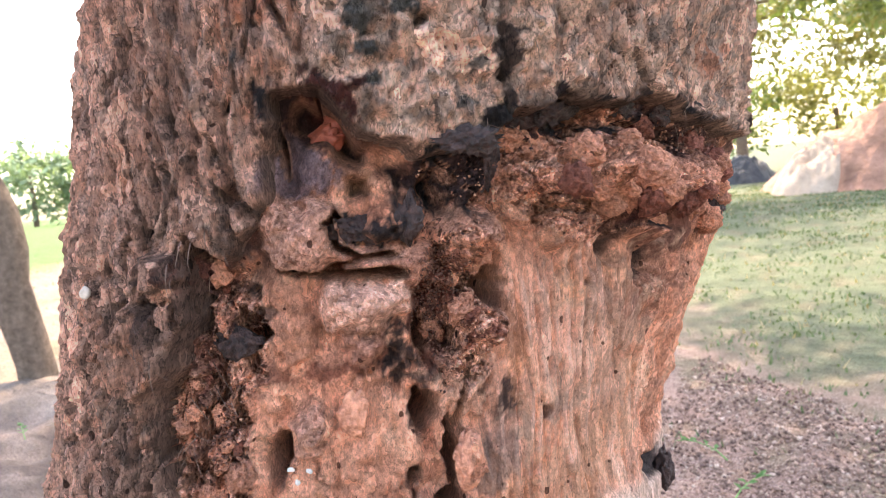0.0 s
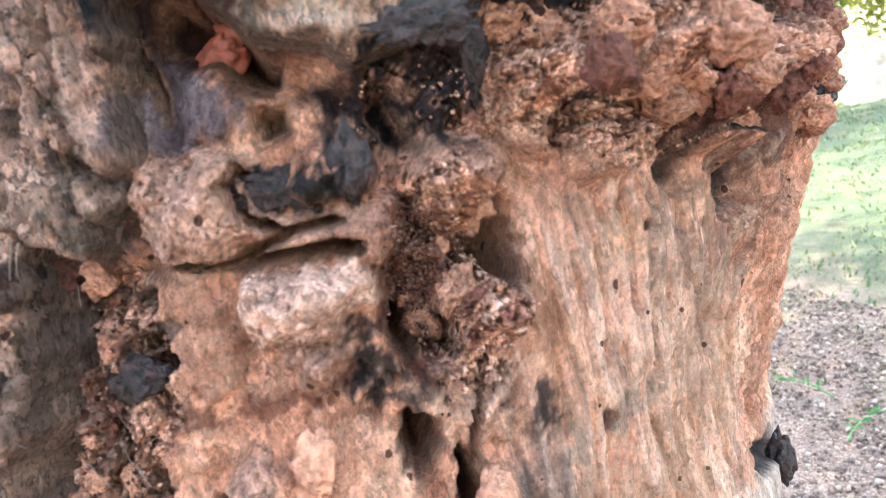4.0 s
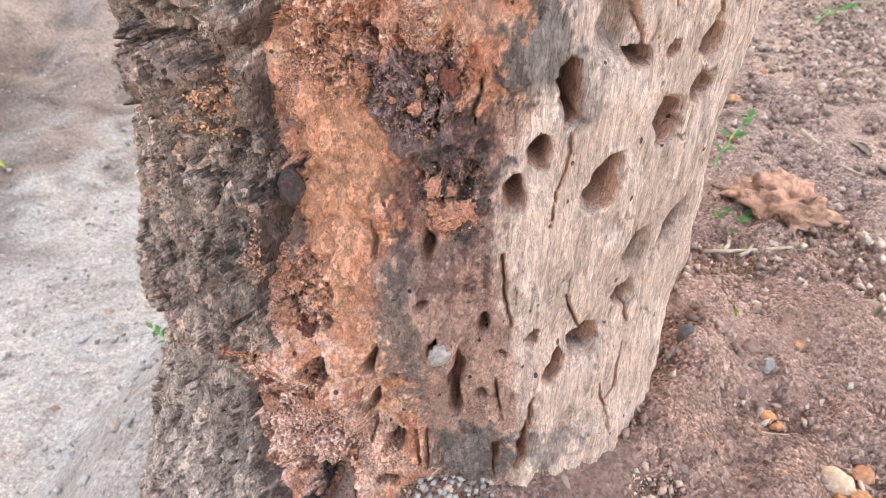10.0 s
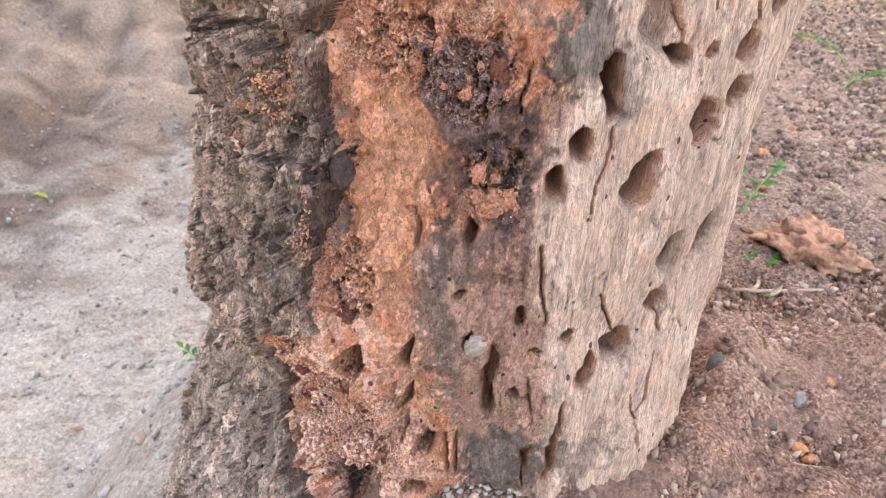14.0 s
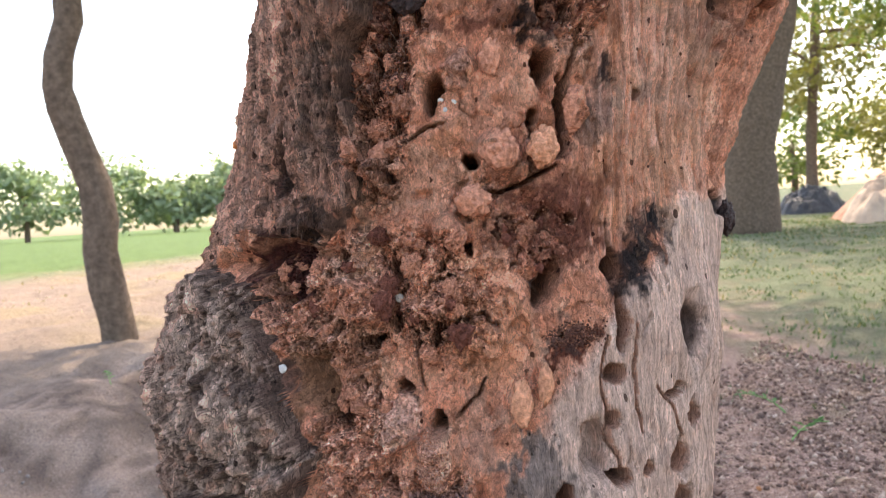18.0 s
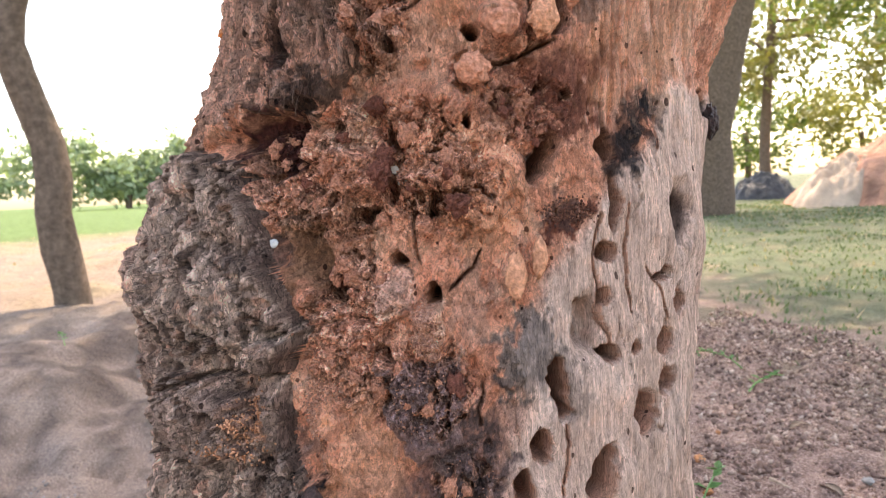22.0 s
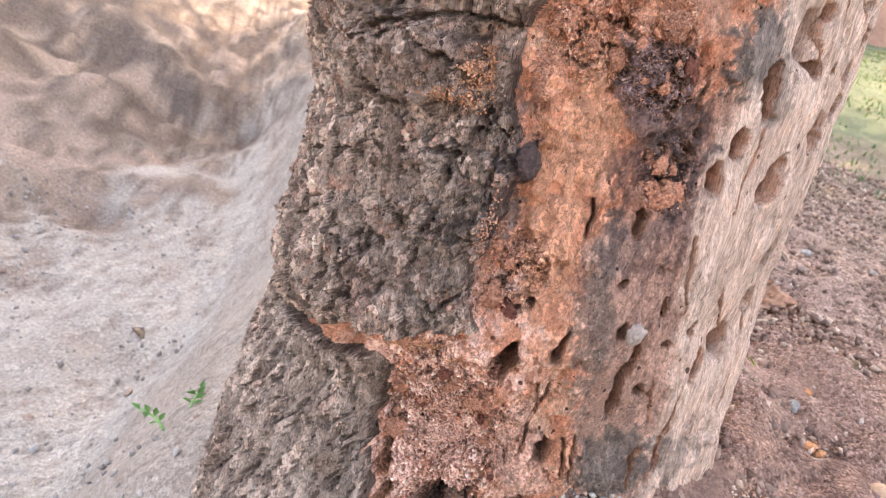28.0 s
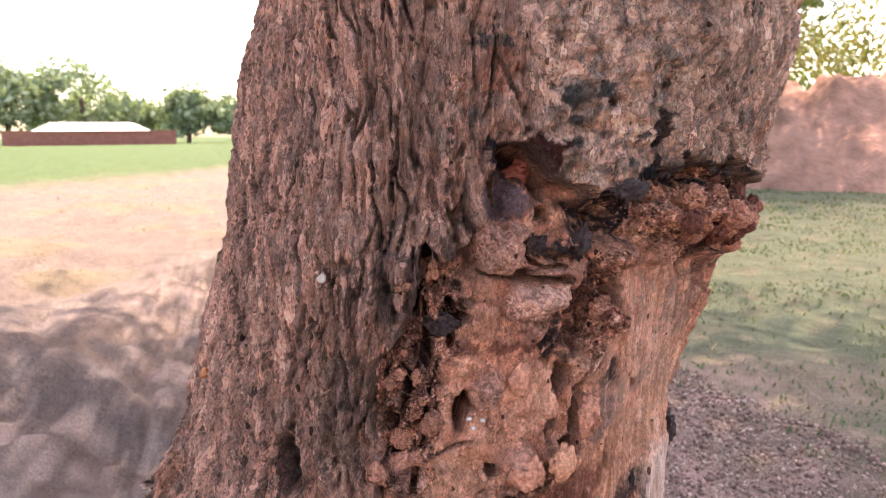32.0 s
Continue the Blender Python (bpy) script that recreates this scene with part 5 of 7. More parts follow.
def make_ground():
    def spread(n, near, farthest):
        s = np.linspace(-1, 1, n)
        k = math.asinh(farthest / near)
        return near * np.sinh(s * k)

    n = 560
    gx, gy = np.meshgrid(spread(n, 0.25, 900), spread(n, 0.25, 900))
    gz = ground_height(gx, gy)
    far = np.hypot(gx, gy)
    f1, f2, idn = cells(gx / 0.05, gy / 0.05, 86)
    near = step(1.2, 0.4, far)
    gz = gz + near * (0.004 * (1 - f1) * (idn > 0.55) + 0.002 * fbm(gx / 0.04, gy / 0.04, 87, 2))

    def put(col, mask, c):
        return col + np.clip(mask, 0, 1)[..., None] * (np.array(c) - col)

    big, mid, tiny = fbm(gx * 1.2, gy * 1.2, 90, 3), fbm(gx * 8, gy * 8, 91, 4), fbm(gx * 60, gy * 60, 92, 3)
    col = np.ones(gx.shape + (3,)) * np.array((0.32, 0.215, 0.175))
    col = put(col, 0.6 * step(0, 0.6, mid), (0.38, 0.25, 0.19))
    col = put(col, 0.6 * step(0.1, 0.7, tiny), (0.17, 0.10, 0.08))
    gz = gz + step(0.9, 0.3, far) * step(-0.05, 0.1, gx) * (0.010 * terrace(fbm(gx * 9, gy * 9, 96, 4, 0.6), 3, 0.3) + 0.006 * terrace(fbm(gx * 30, gy * 30, 97, 3, 0.6), 2, 0.35))
    red = step(0.42, 0.22, np.hypot(gx - 0.12, gy + 0.12)) * step(-0.05, 0.06, gx)
    col = put(col, 0.7 * red, (0.31, 0.185, 0.145))
    silt = step(0.02, -0.14, gx - 0.25 * np.clip(gy, 0, 0.7))
    col = put(col, silt, (0.34, 0.275, 0.235))
    low = silt * step(-0.24, -0.30, gz + 0.02 * mid)
    col = put(col, low, (0.37, 0.325, 0.29))
    col = put(col, silt * 0.6 * step(0, 0.7, mid), (0.30, 0.245, 0.21))
    col = put(col, low * 0.5 * step(0.2, 0.8, big), (0.45, 0.395, 0.35))
    col = put(col, silt * 0.5 * step(0.15, 0.6, tiny), (0.19, 0.14, 0.115))
    gz = gz + silt * step(3, 1, far) * (0.008 * fbm(gx * 6, gy * 6, 98, 3, 0.5) + 0.002 * fbm(gx * 20, gy * 20, 99, 1))
    foot = step(0.30, 0.24, np.hypot(gx - 0.02, gy) + 0.02 * mid) * step(-0.16, -0.12, gx) * step(-0.08, -0.14, gy)
    col = put(col, foot, (0.20, 0.12, 0.095))
    col = put(col, foot * step(0.1, 0.5, tiny + mid), (0.34, 0.20, 0.15))
    bank = (gx + 0.76) * -0.86 + (gy - 2.1) * 0.51
    # moist bank face and bank top, coloured darker to include tree shade
    col = put(col, step(-1.0, -0.6, bank + 0.25 * mid) * step(0.25, -0.1, bank + 0.2 * mid), (0.145, 0.108, 0.09))
    col = put(col, step(-1.1, -0.6, bank) * step(0.2, -0.1, bank) * step(0.1, 0.5, mid + big), (0.30, 0.225, 0.185))
    col = put(col, step(-1.1, -0.7, bank) * step(0.2, -0.1, bank) * 0.6 * step(0.1, 0.5, tiny), (0.10, 0.072, 0.058))
    col = put(col, step(-0.05, 0.3, bank), (0.20, 0.155, 0.125))
    col = put(col, step(0.1, 0.4, bank) * step(0, 0.5, big), (0.21, 0.165, 0.11))
    col = put(col, step(4, 7, bank) * step(0.5, -0.5, gx - gy * 0.25), (0.085, 0.13, 0.05))
    lawn = step(0.25, 0.9, gx - 0.12 * gy - 0.2 + 0.25 * mid) * step(0.6, 1.6, far + 0.5 * big)
    col = put(col, lawn * 0.85, (0.062, 0.098, 0.055))
    col = put(col, lawn * 0.4 * step(0.2, 0.7, mid), (0.17, 0.125, 0.09))
    idx = np.ones((n - 1, n - 1), bool)
    state = np.stack([0.85 * (1 - silt) * step(2.5, 0.8, far) * step(-0.5, 0.3, mid + 0.4), 0.45 * silt * step(2.0, 0.8, far), 0 * far], -1)
    ob = sheet("ground", np.stack([gx, gy, gz], -1), n, n, idx, col, MAT_GROUND, None, state)
    tagged(ob, "bare grey silt, red-brown soil and sparse grass", "ground", kind="structure")


make_ground()


# ---- helpers for loose pieces ----
RNG = np.random.RandomState(7)


def tube(bm, line, radii, sides=10, rough=0.0):
    """A tapered round limb along a line."""
    rings = []
    for i, p in enumerate(line):
        p = Vector(p)
        way = (Vector(line[min(i + 1, len(line) - 1)]) - Vector(line[max(i - 1, 0)])).normalized()
        u = way.orthogonal().normalized() if not rings else (rings[-1][1] - way * rings[-1][1].dot(way)).normalized()
        v = way.cross(u)
        ring = []
        for k in range(sides):
            t = 2 * math.pi * k / sides
            r = radii[i] * (1 + rough * noise.noise(p * 9 + Vector((math.cos(t), math.sin(t), 0)) * 1.5))
            ring.append(bm.verts.new(p + r * (math.cos(t) * u + math.sin(t) * v)))
        rings.append((ring, u))
    for (r0, _), (r1, _) in zip(rings, rings[1:]):
        for k in range(sides):
            bm.faces.new((r0[k], r0[(k + 1) % sides], r1[(k + 1) % sides], r1[k]))
    bm.faces.new(list(reversed(rings[0][0])))
    bm.faces.new(rings[-1][0])
    return bm


def smooth_line(pts, n):
    """Catmull-Rom through the points."""
    p = [Vector(q) for q in pts]
    p = [2 * p[0] - p[1]] + p + [2 * p[-1] - p[-2]]
    out = []
    for i in range(n):
        s = i / (n - 1) * (len(pts) - 1)
        k = min(int(s), len(pts) - 2)
        t = s - k
        a, b, c, d = p[k:k + 4]
        out.append(0.5 * ((2 * b) + (c - a) * t + (2 * a - 5 * b + 4 * c - d) * t * t + (3 * b - a - 3 * c + d) * t**3))
    return out


def from_arrays(name, verts, faces, mat, parent=None, smooth=False):
    me = bpy.data.meshes.new(name)
    n, k = faces.shape
    me.vertices.add(len(verts))
    me.vertices.foreach_set("co", verts.astype(np.float32).ravel())
    me.loops.add(n * k)
    me.loops.foreach_set("vertex_index", faces.astype(np.int32).ravel())
    me.polygons.add(n)
    me.polygons.foreach_set("loop_start", np.arange(0, n * k, k, dtype=np.int32))
    me.update(calc_edges=True)
    me.polygons.foreach_set("use_smooth", np.full(n, smooth))
    me.materials.append(mat)
    ob = new(name, me)
    if parent:
        ob.parent = parent
    return ob


def turns(n):
    """Random turns, n x 3 x 3."""
    q = RNG.normal(size=(n, 4))
    q /= np.linalg.norm(q, axis=1)[:, None]
    w, x, y, z = q.T
    return np.stack([np.stack([1 - 2 * (y * y + z * z), 2 * (x * y - z * w), 2 * (x * z + y * w)], -1),
                     np.stack([2 * (x * y + z * w), 1 - 2 * (x * x + z * z), 2 * (y * z - x * w)], -1),
                     np.stack([2 * (x * z - y * w), 2 * (y * z + x * w), 1 - 2 * (x * x + y * y)], -1)], 1)


def bits(name, places, sizes, mat, parent=None, flat=(1.0, 0.75, 0.5), smooth=True):
    """Many small irregular grains in one mesh."""
    n = len(places)
    base = np.array([(1, 0, 0), (-1, 0, 0), (0, 1, 0), (0, -1, 0), (0, 0, 1), (0, 0, -1)], float)
    tris = np.array([(0, 2, 4), (2, 1, 4), (1, 3, 4), (3, 0, 4), (2, 0, 5), (1, 2, 5), (3, 1, 5), (0, 3, 5)])
    v = base[None] * (1 + 0.3 * RNG.uniform(-1, 1, (n, 6, 1))) + 0.2 * RNG.uniform(-1, 1, (n, 6, 3))
    v = v * np.array(flat) * (np.asarray(sizes) / 2)[:, None, None]
    v = np.einsum("nij,nkj->nki", turns(n), v) + np.asarray(places)[:, None]
    faces = (tris[None] + 6 * np.arange(n)[:, None, None]).reshape(-1, 3)
    return from_arrays(name, v.reshape(-1, 3), faces, mat, parent, smooth)


def foliage(name, places, size, mat, parent=None, droop=0.0):
    """Many small leaves in one mesh, each a bent pair of triangles."""
    n = len(places)
    base = np.array([(0, -0.5, 0), (0.22, 0, 0.05), (0, 0.5, 0), (-0.22, 0, 0.05)], float)
    v = base[None] * (size * RNG.uniform(0.6, 1.35, n))[:, None, None]
    v = np.einsum("nij,nkj->nki", turns(n), v) + np.asarray(places)[:, None]
    tris = np.array([(0, 1, 2), (0, 2, 3)])
    return from_arrays(name, v.reshape(-1, 3), (tris[None] + 4 * np.arange(n)[:, None, None]).reshape(-1, 3), mat, parent)


def cloud(middle, radii, n, clumps=30):
    """Leaf places in an uneven crown: clumps in a rough ellipsoid, with gaps."""
    d = RNG.normal(size=(clumps, 3))
    d /= np.linalg.norm(d, axis=1)[:, None]
    mids = d * RNG.uniform(0.35, 1.0, (clumps, 1)) ** 0.6 * np.array(radii) + np.array(middle)
    which = RNG.randint(0, clumps, n)
    spread = RNG.uniform(0.12, 0.30, clumps)[which][:, None] * np.array(radii)
    return mids[which] + RNG.normal(size=(n, 3)) * spread * 0.75


def leafy(name, dark, light, gloss=0.45):
    m, nt, b = nodes(name, gloss, 0.35)
    geo = nt.nodes.new("ShaderNodeNewGeometry")
    nt.links.new(ramp(nt, geo.outputs["Random Per Island"], [(0, dark), (0.6, light), (1, [c * 1.35 for c in light])]), b.inputs["Base Color"])
    tr = node(nt, "ShaderNodeBsdfTranslucent", Color=(light[0] * 1.8, light[1] * 2.0, light[2], 1))
    mx = node(nt, "ShaderNodeMixShader", Fac=0.2)
    nt.links.new(b.outputs[0], mx.inputs[1])
    nt.links.new(tr.outputs[0], mx.inputs[2])
    nt.links.new(mx.outputs[0], nt.nodes["Material Output"].inputs["Surface"])
    return m


def speckled(name, stops, rough=0.85):
    """Grains that differ one from the other."""
    m, nt, b = nodes(name, rough, 0.25)
    geo = nt.nodes.new("ShaderNodeNewGeometry")
    col = ramp(nt, geo.outputs["Random Per Island"], stops)
    n = noise_of(nt, 900, 4)
    v = ramp(nt, n, [(0.3, (0.7, 0.7, 0.7)), (0.7, (1.2, 1.2, 1.2))])
    nt.links.new(mix(nt, col, v, 1.0, "MULTIPLY"), b.inputs["Base Color"])
    relief(nt, b, [(n, 0.5, 0.0006)])
    return m


MAT_LEAF = leafy("green_leaves", (0.06, 0.085, 0.03), (0.15, 0.19, 0.06))
MAT_LEAF_DRY = leafy("olive_leaves", (0.10, 0.10, 0.03), (0.24, 0.22, 0.08))
MAT_STEM = plain("stem_bark", (0.16, 0.115, 0.085), 0.9, 0.2, 40, 0.4, 0.8, 0.006)
MAT_STEM_RED = plain("red_stem_bark", (0.09, 0.04, 0.03), 0.9, 0.2, 40, 0.4, 0.8, 0.006)

# ---- the trunk's own limbs and crown, above ----
bm = bmesh.new()
for k in range(7):
    t = k * 0.9 + 0.4
    tip = Vector((1.2 + 1.6 * math.cos(t), 2.1 + 1.6 * math.sin(t), 4.0 + 0.3 * math.sin(3 * t)))
    tube(bm, smooth_line([(0.67, 0.73, 2.75), (0.85 + 0.4 * math.cos(t), 1.2 + 0.4 * math.sin(t), 3.3), tip], 8), [0.085 - 0.010 * i for i in range(8)], 8)
part("limb", bm, MAT_STEM, TREE, "spreading limbs")
tagged(foliage("crown", np.concatenate([cloud((1.15, 2.2, 4.0), (2.5, 2.3, 0.8), 24000, 140), cloud((0.95, 1.9, 3.5), (2.0, 1.8, 0.4), 13000, 100)]), 0.10, MAT_LEAF, TREE), "dense green crown")

# ---- pieces on the trunk ----
MAT_CRUMB = speckled("wood_crumbs", [(0, (0.20, 0.08, 0.05)), (0.4, (0.40, 0.18, 0.115)), (0.85, (0.50, 0.24, 0.155)), (1, (0.60, 0.33, 0.23))])
MAT_PINK = speckled("pink_frass", [(0, (0.38, 0.16, 0.10)), (0.4, (0.64, 0.33, 0.235)), (1, (0.80, 0.52, 0.41))])
MAT_FRASS = speckled("dark_frass", [(0, (0.07, 0.03, 0.022)), (0.6, (0.15, 0.06, 0.04)), (1, (0.26, 0.12, 0.08))])
MAT_RUST = speckled("rusty_frass", [(0, (0.40, 0.16, 0.08)), (1, (0.62, 0.30, 0.17))])
MAT_MUD = plain("mud_crust", (0.56, 0.25, 0.16), 0.95, 0.1, 420, 0.5, 1.0, 0.002)
MAT_OCHRE = plain("ochre_crust", (0.55, 0.26, 0.155), 0.95, 0.1, 420, 0.5, 1.0, 0.002)
MAT_RESIN = plain("dark_resin", (0.05, 0.026, 0.022), 0.45, 0.4, 420, 0.85, 1.0, 0.003)
MAT_GUM = plain("red_gum", (0.30, 0.075, 0.045), 0.6, 0.4, 300, 0.4, 0.7, 0.001)
MAT_CHIP = plain("grey_flake", (0.33, 0.25, 0.21), 0.9, 0.2, 300, 0.35, 0.7, 0.001)
MAT_SHELL = plain("snail_shell", (0.40, 0.33, 0.27), 0.4, 0.5, 500, 0.2, 0.2, 0.0003)
MAT_WHITE = plain("white_dropping", (0.56, 0.55, 0.53), 0.7, 0.3, 600, 0.2, 0.5, 0.0005)
MAT_FIBRE = plain("bast_fibre", (0.17, 0.11, 0.085), 0.8, 0.3, 500, 0.3, 0.2, 0.0003)


def frame_at(a, z):
    """A turn whose z axis points out of the trunk and whose y axis points up along it."""
    p0, pa, pz = on_trunk([a, a + 3, a], [z, z, z + 3])
    ea, ez = Vector(pa - p0).normalized(), Vector(pz - p0).normalized()
    out = ea.cross(ez).normalized()
    return Matrix((ea, out.cross(ea), out)).transposed().to_4x4()


ROCKS = {}


def rock(seed, rough=0.25, detail=4):
    """An irregular broken lump, about 1 across."""
    if (seed, rough) not in ROCKS:
        bm = bmesh.new()
        bmesh.ops.create_icosphere(bm, subdivisions=detail, radius=0.5)
        cuts = [(Vector((math.sin(seed * 7.3 + 2.1 * k), math.cos(seed * 3.7 + 1.3 * k), math.sin(seed + 2.9 * k))).normalized(), 0.34 + 0.1 * abs(math.sin(seed * 5 + k))) for k in range(7)]
        for v in bm.verts:
            d = v.co.normalized()
            n = noise.fractal(d * 2.2 + Vector((seed * 3.1, 0, 0)), 0.8, 2.1, 6) + 0.6 * abs(noise.noise(d * 4.5 + Vector((0, seed, 0))))
            v.co *= 1 + rough * n
            for axis, far in cuts:
                over = v.co.dot(axis) - far
                if over > 0:
                    v.co -= axis * over * 0.6
            v.co += d * (0.07 if rough < 0.78 else 0.22) * rough * noise.fractal(d * 7 + Vector((0, 0, seed)), 0.8, 2.1, 3)
        me = bpy.data.meshes.new("rock")
        bm.to_mesh(me)
        bm.free()
        me.polygons.foreach_set("use_smooth", np.ones(len(me.polygons), bool))
        ROCKS[(seed, rough)] = me
    return ROCKS[(seed, rough)]


def piece(name, a, z, w, h, thick, tilt, mat, seed, label="", sink=0.25, rough=0.4):
    """A lump of its own, stuck to the trunk."""
    me = rock(seed + (20 if w < 9 else 0), rough, 3 if w < 9 else 4).copy()
    me.name = name
    me.materials.append(mat)
    ob = new(name, me)
    ob.parent = TREE
    place = Vector(on_trunk(a, z, proud(a, z) + thick * (0.5 - sink)))
    me.transform(Matrix.Diagonal((w / 1000, h / 1000, thick / 1000, 1)))
    ob.matrix_basis = Matrix.Translation(place) @ frame_at(a, z) @ Matrix.Rotation(radians(-tilt), 4, "Z")
    return tagged(ob, label)


piece("mud_nugget", -5, 407, 15, 17, 9, 0, MAT_MUD, 1, "pale mud nugget", 0.55, 0.4)
piece("mud_nugget", 15, 408, 13, 16, 9, 0, MAT_OCHRE, 2, "ochre mud nugget", 0.55, 0.4)
piece("mud_nugget", -18, 387, 14, 13, 9, 0, MAT_MUD, 3, "pale mud nugget", 0.55, 0.4)
piece("mud_nugget", 33, 425, 9, 21, 8, 5, MAT_MUD, 4, "long mud nugget", 0.5, 0.4)
piece("mud_nugget", -66, 408, 12, 26, 12, 55, MAT_MUD, 5, "mud tube stub", 0.4, 0.4)
piece("mud_nugget", -6, 449, 9, 15, 4, 10, MAT_MUD, 6, "flat mud crust", 0.5, 0.4)
piece("mud_nugget", 11, 303, 7, 17, 5, 8, MAT_OCHRE, 7, "ochre cocoon in a split", 0.4, 0.4)
piece("mud_nugget", -1, 295, 9, 20, 4, 5, MAT_OCHRE, 8, "ochre cocoon", 0.5, 0.4)
piece("mud_nugget", -29, 119, 9, 11, 7, 30, MAT_CHIP, 9, "curled grey flake", 0.3)
piece("gum_lump", -5, 540, 13, 9, 9, -10, MAT_GUM, 10, "red gum lump", 0.3, 0.4)
piece("gum_lump", -1, 544, 8, 7, 7, 0, MAT_GUM, 11, "red gum lump", 0.3, 0.4)
piece("gum_lump", -213, 430, 5, 6, 4, 0, plain("orange_gum", (0.52, 0.17, 0.05), 0.5, 0.4, 300, 0.3, 0.4, 0.001), 12, "orange gum drop", 0.3)
piece("resin_crust", 76, 543, 24, 10, 7, -8, MAT_RESIN, 13, "black resin crust", 0.62, 0.85)
piece("resin_crust", 48, 526, 12, 19, 8, 10, MAT_RESIN, 14, "black resin crust", 0.62, 0.85)
piece("resin_crust", 37, 533, 16, 7, 6, 0, MAT_RESIN, 24, "black resin crust", 0.62, 0.85)
piece("resin_crust", 3, 509, 19, 7, 6, 5, MAT_RESIN, 15, "black resin crust", 0.62, 0.85)
piece("resin_crust", 18, 511, 7, 13, 6, 10, MAT_RESIN, 16, "black resin crust", 0.62, 0.85)
piece("resin_crust", 104, 541, 14, 6, 5, 0, MAT_RESIN, 17, "dark red resin crust", 0.62, 0.85)
piece("resin_crust", 128, 539, 13, 8, 6, 20, MAT_RESIN, 18, "dark red resin crust", 0.62, 0.85)
piece("resin_crust", -43, 476, 14, 10, 6, 0, MAT_RESIN, 19, "black resin crust", 0.5, 0.75)
piece("resin_crust", -93, 195, 13, 18, 8, 0, MAT_RESIN, 20, "black scorched knob", 0.4, 0.2)
piece("resin_crust", 197, 368, 10, 18, 10, 0, MAT_RESIN, 21, "dark bark shred", 0.3, 0.5)
piece("bark_shred", 187, 500, 9, 20, 8, 10, MAT_RESIN, 22, "hanging bark shred", 0.2, 0.5)
piece("dropping", -117, 313, 6, 4, 1.5, -20, MAT_WHITE, 23, "white bird dropping", 0.3)
for k, (a, z) in enumerate(((-30, 432), (-24, 431), (-36, 433), (-28, 428))):
    piece("dropping", a, z, 2.6, 1.8, 1, 40 * k, MAT_WHITE, 23, "white speck", 0.3)


# crumbling lumps of wood hanging under the torn edge of the bark, with gaps between them
MAT_LUMP = plain("crumbly_wood", (0.57, 0.25, 0.16), 0.95, 0.1, 620, 0.55, 1.0, 0.004)
MAT_LUMP_DARK = plain("dark_crumbly_wood", (0.24, 0.085, 0.058), 0.95, 0.15, 620, 0.6, 1.0, 0.004)
for k in range(52):
    t = RNG.uniform()
    a = 60 + 136 * t
    z = (540 if a < 130 else 531) - RNG.uniform(5, 30 + 22 * t)
    big = RNG.uniform(0.6, 1.0) * (1 - 0.2 * t)
    piece("wood_lump", a, z, 17 * big, 14 * big, 13 * big, RNG.uniform(-40, 40), MAT_LUMP_DARK if k % 3 == 0 else MAT_LUMP, 40 + k % 9, "", 0.3, 0.6)
# clumps of frass glued together, standing proud of the soft wood
for k in range(1500):
    a, z = RNG.uniform(-150, 70), RNG.uniform(0, 500)
    i, j = int((z - ZB) / PITCH), int((a - A0) / PITCH)
    if CRUMB[i, j] > 0.45 and max(FIELD["d_up"][i, j], FIELD["d_side"][i, j], FIELD["d_root"][i, j]) < -4 and RNG.uniform() < 0.8 * CRUMB[i, j]:
        big = 3.5 + 7 * RNG.uniform() ** 2
        piece("frass_clump", a, z, big, big * RNG.uniform(0.7, 1.5), big * 0.8, RNG.uniform(-50, 50), MAT_LUMP_DARK if RNG.uniform() < 0.25 else MAT_LUMP, 40 + k % 9, "", 0.55, 0.75)


def snail(a, z, size, turn):
    """A small coiled shell."""
    bm = bmesh.new()
    line, radii = [], []
    for k in range(40):
        t = k / 39 * 3.1 * 2 * math.pi
        s = 0.06 + 0.94 * (k / 39) ** 1.3
        line.append(Vector((math.cos(t) * 0.30 * s, math.sin(t) * 0.30 * s, -0.22 * s)))
        radii.append(0.21 * s)
    tube(bm, line, radii, 10)
    ob = part("snail_shell", bm, MAT_SHELL)
    place = Vector(on_trunk(a, z, proud(a, z) + size * 0.3))
    ob.matrix_basis = Matrix.Translation(place) @ frame_at(a, z) @ pose(0, 0, 0, 20, 10, turn)
    ob.data.transform(Matrix.Scale(size / 1000, 4))
    return tagged(ob, "small pale snail shell stuck on the trunk", "snail shell", "snail shells on the trunk")


snail(-53, 339, 6.0, 0), snail(-57, 345, 5.5, 130), snail(-95, 497, 5.0, 60)


def sprinkle(n, want, big, deep=0.3):
    """Places on the wood where a field is strong, with grain sizes in metres."""
    a, z = RNG.uniform(A0, A1, 60 * n), RNG.uniform(-30, 560, 60 * n)
    j, i = ((a - A0) / PITCH).astype(int).clip(0, COLS - 1), ((z - ZB) / PITCH).astype(int).clip(0, ROWS - 1)
    bare = (FIELD["d_up"][i, j] < -1) & (FIELD["d_side"][i, j] < -1) & (FIELD["d_root"][i, j] < -1)
    ok = np.flatnonzero(bare & (want[i, j] > RNG.uniform(0.1, 1.0, 60 * n)))[:n]
    size = big * RNG.uniform(0.35, 1.0, len(ok)) ** 1.6
    return on_trunk(a[ok], z[ok], FIELD["wood"][i[ok], j[ok]] + deep * size), size / 1000


p, s = sprinkle(9000, CRUMB * (H_CAVES < 1), 1.8, -0.1)
tagged(bits("wood_crumb", p, s, MAT_CRUMB, TREE, (1, 0.85, 0.7), True), "crumbs of rotten wood", kind="stuff")


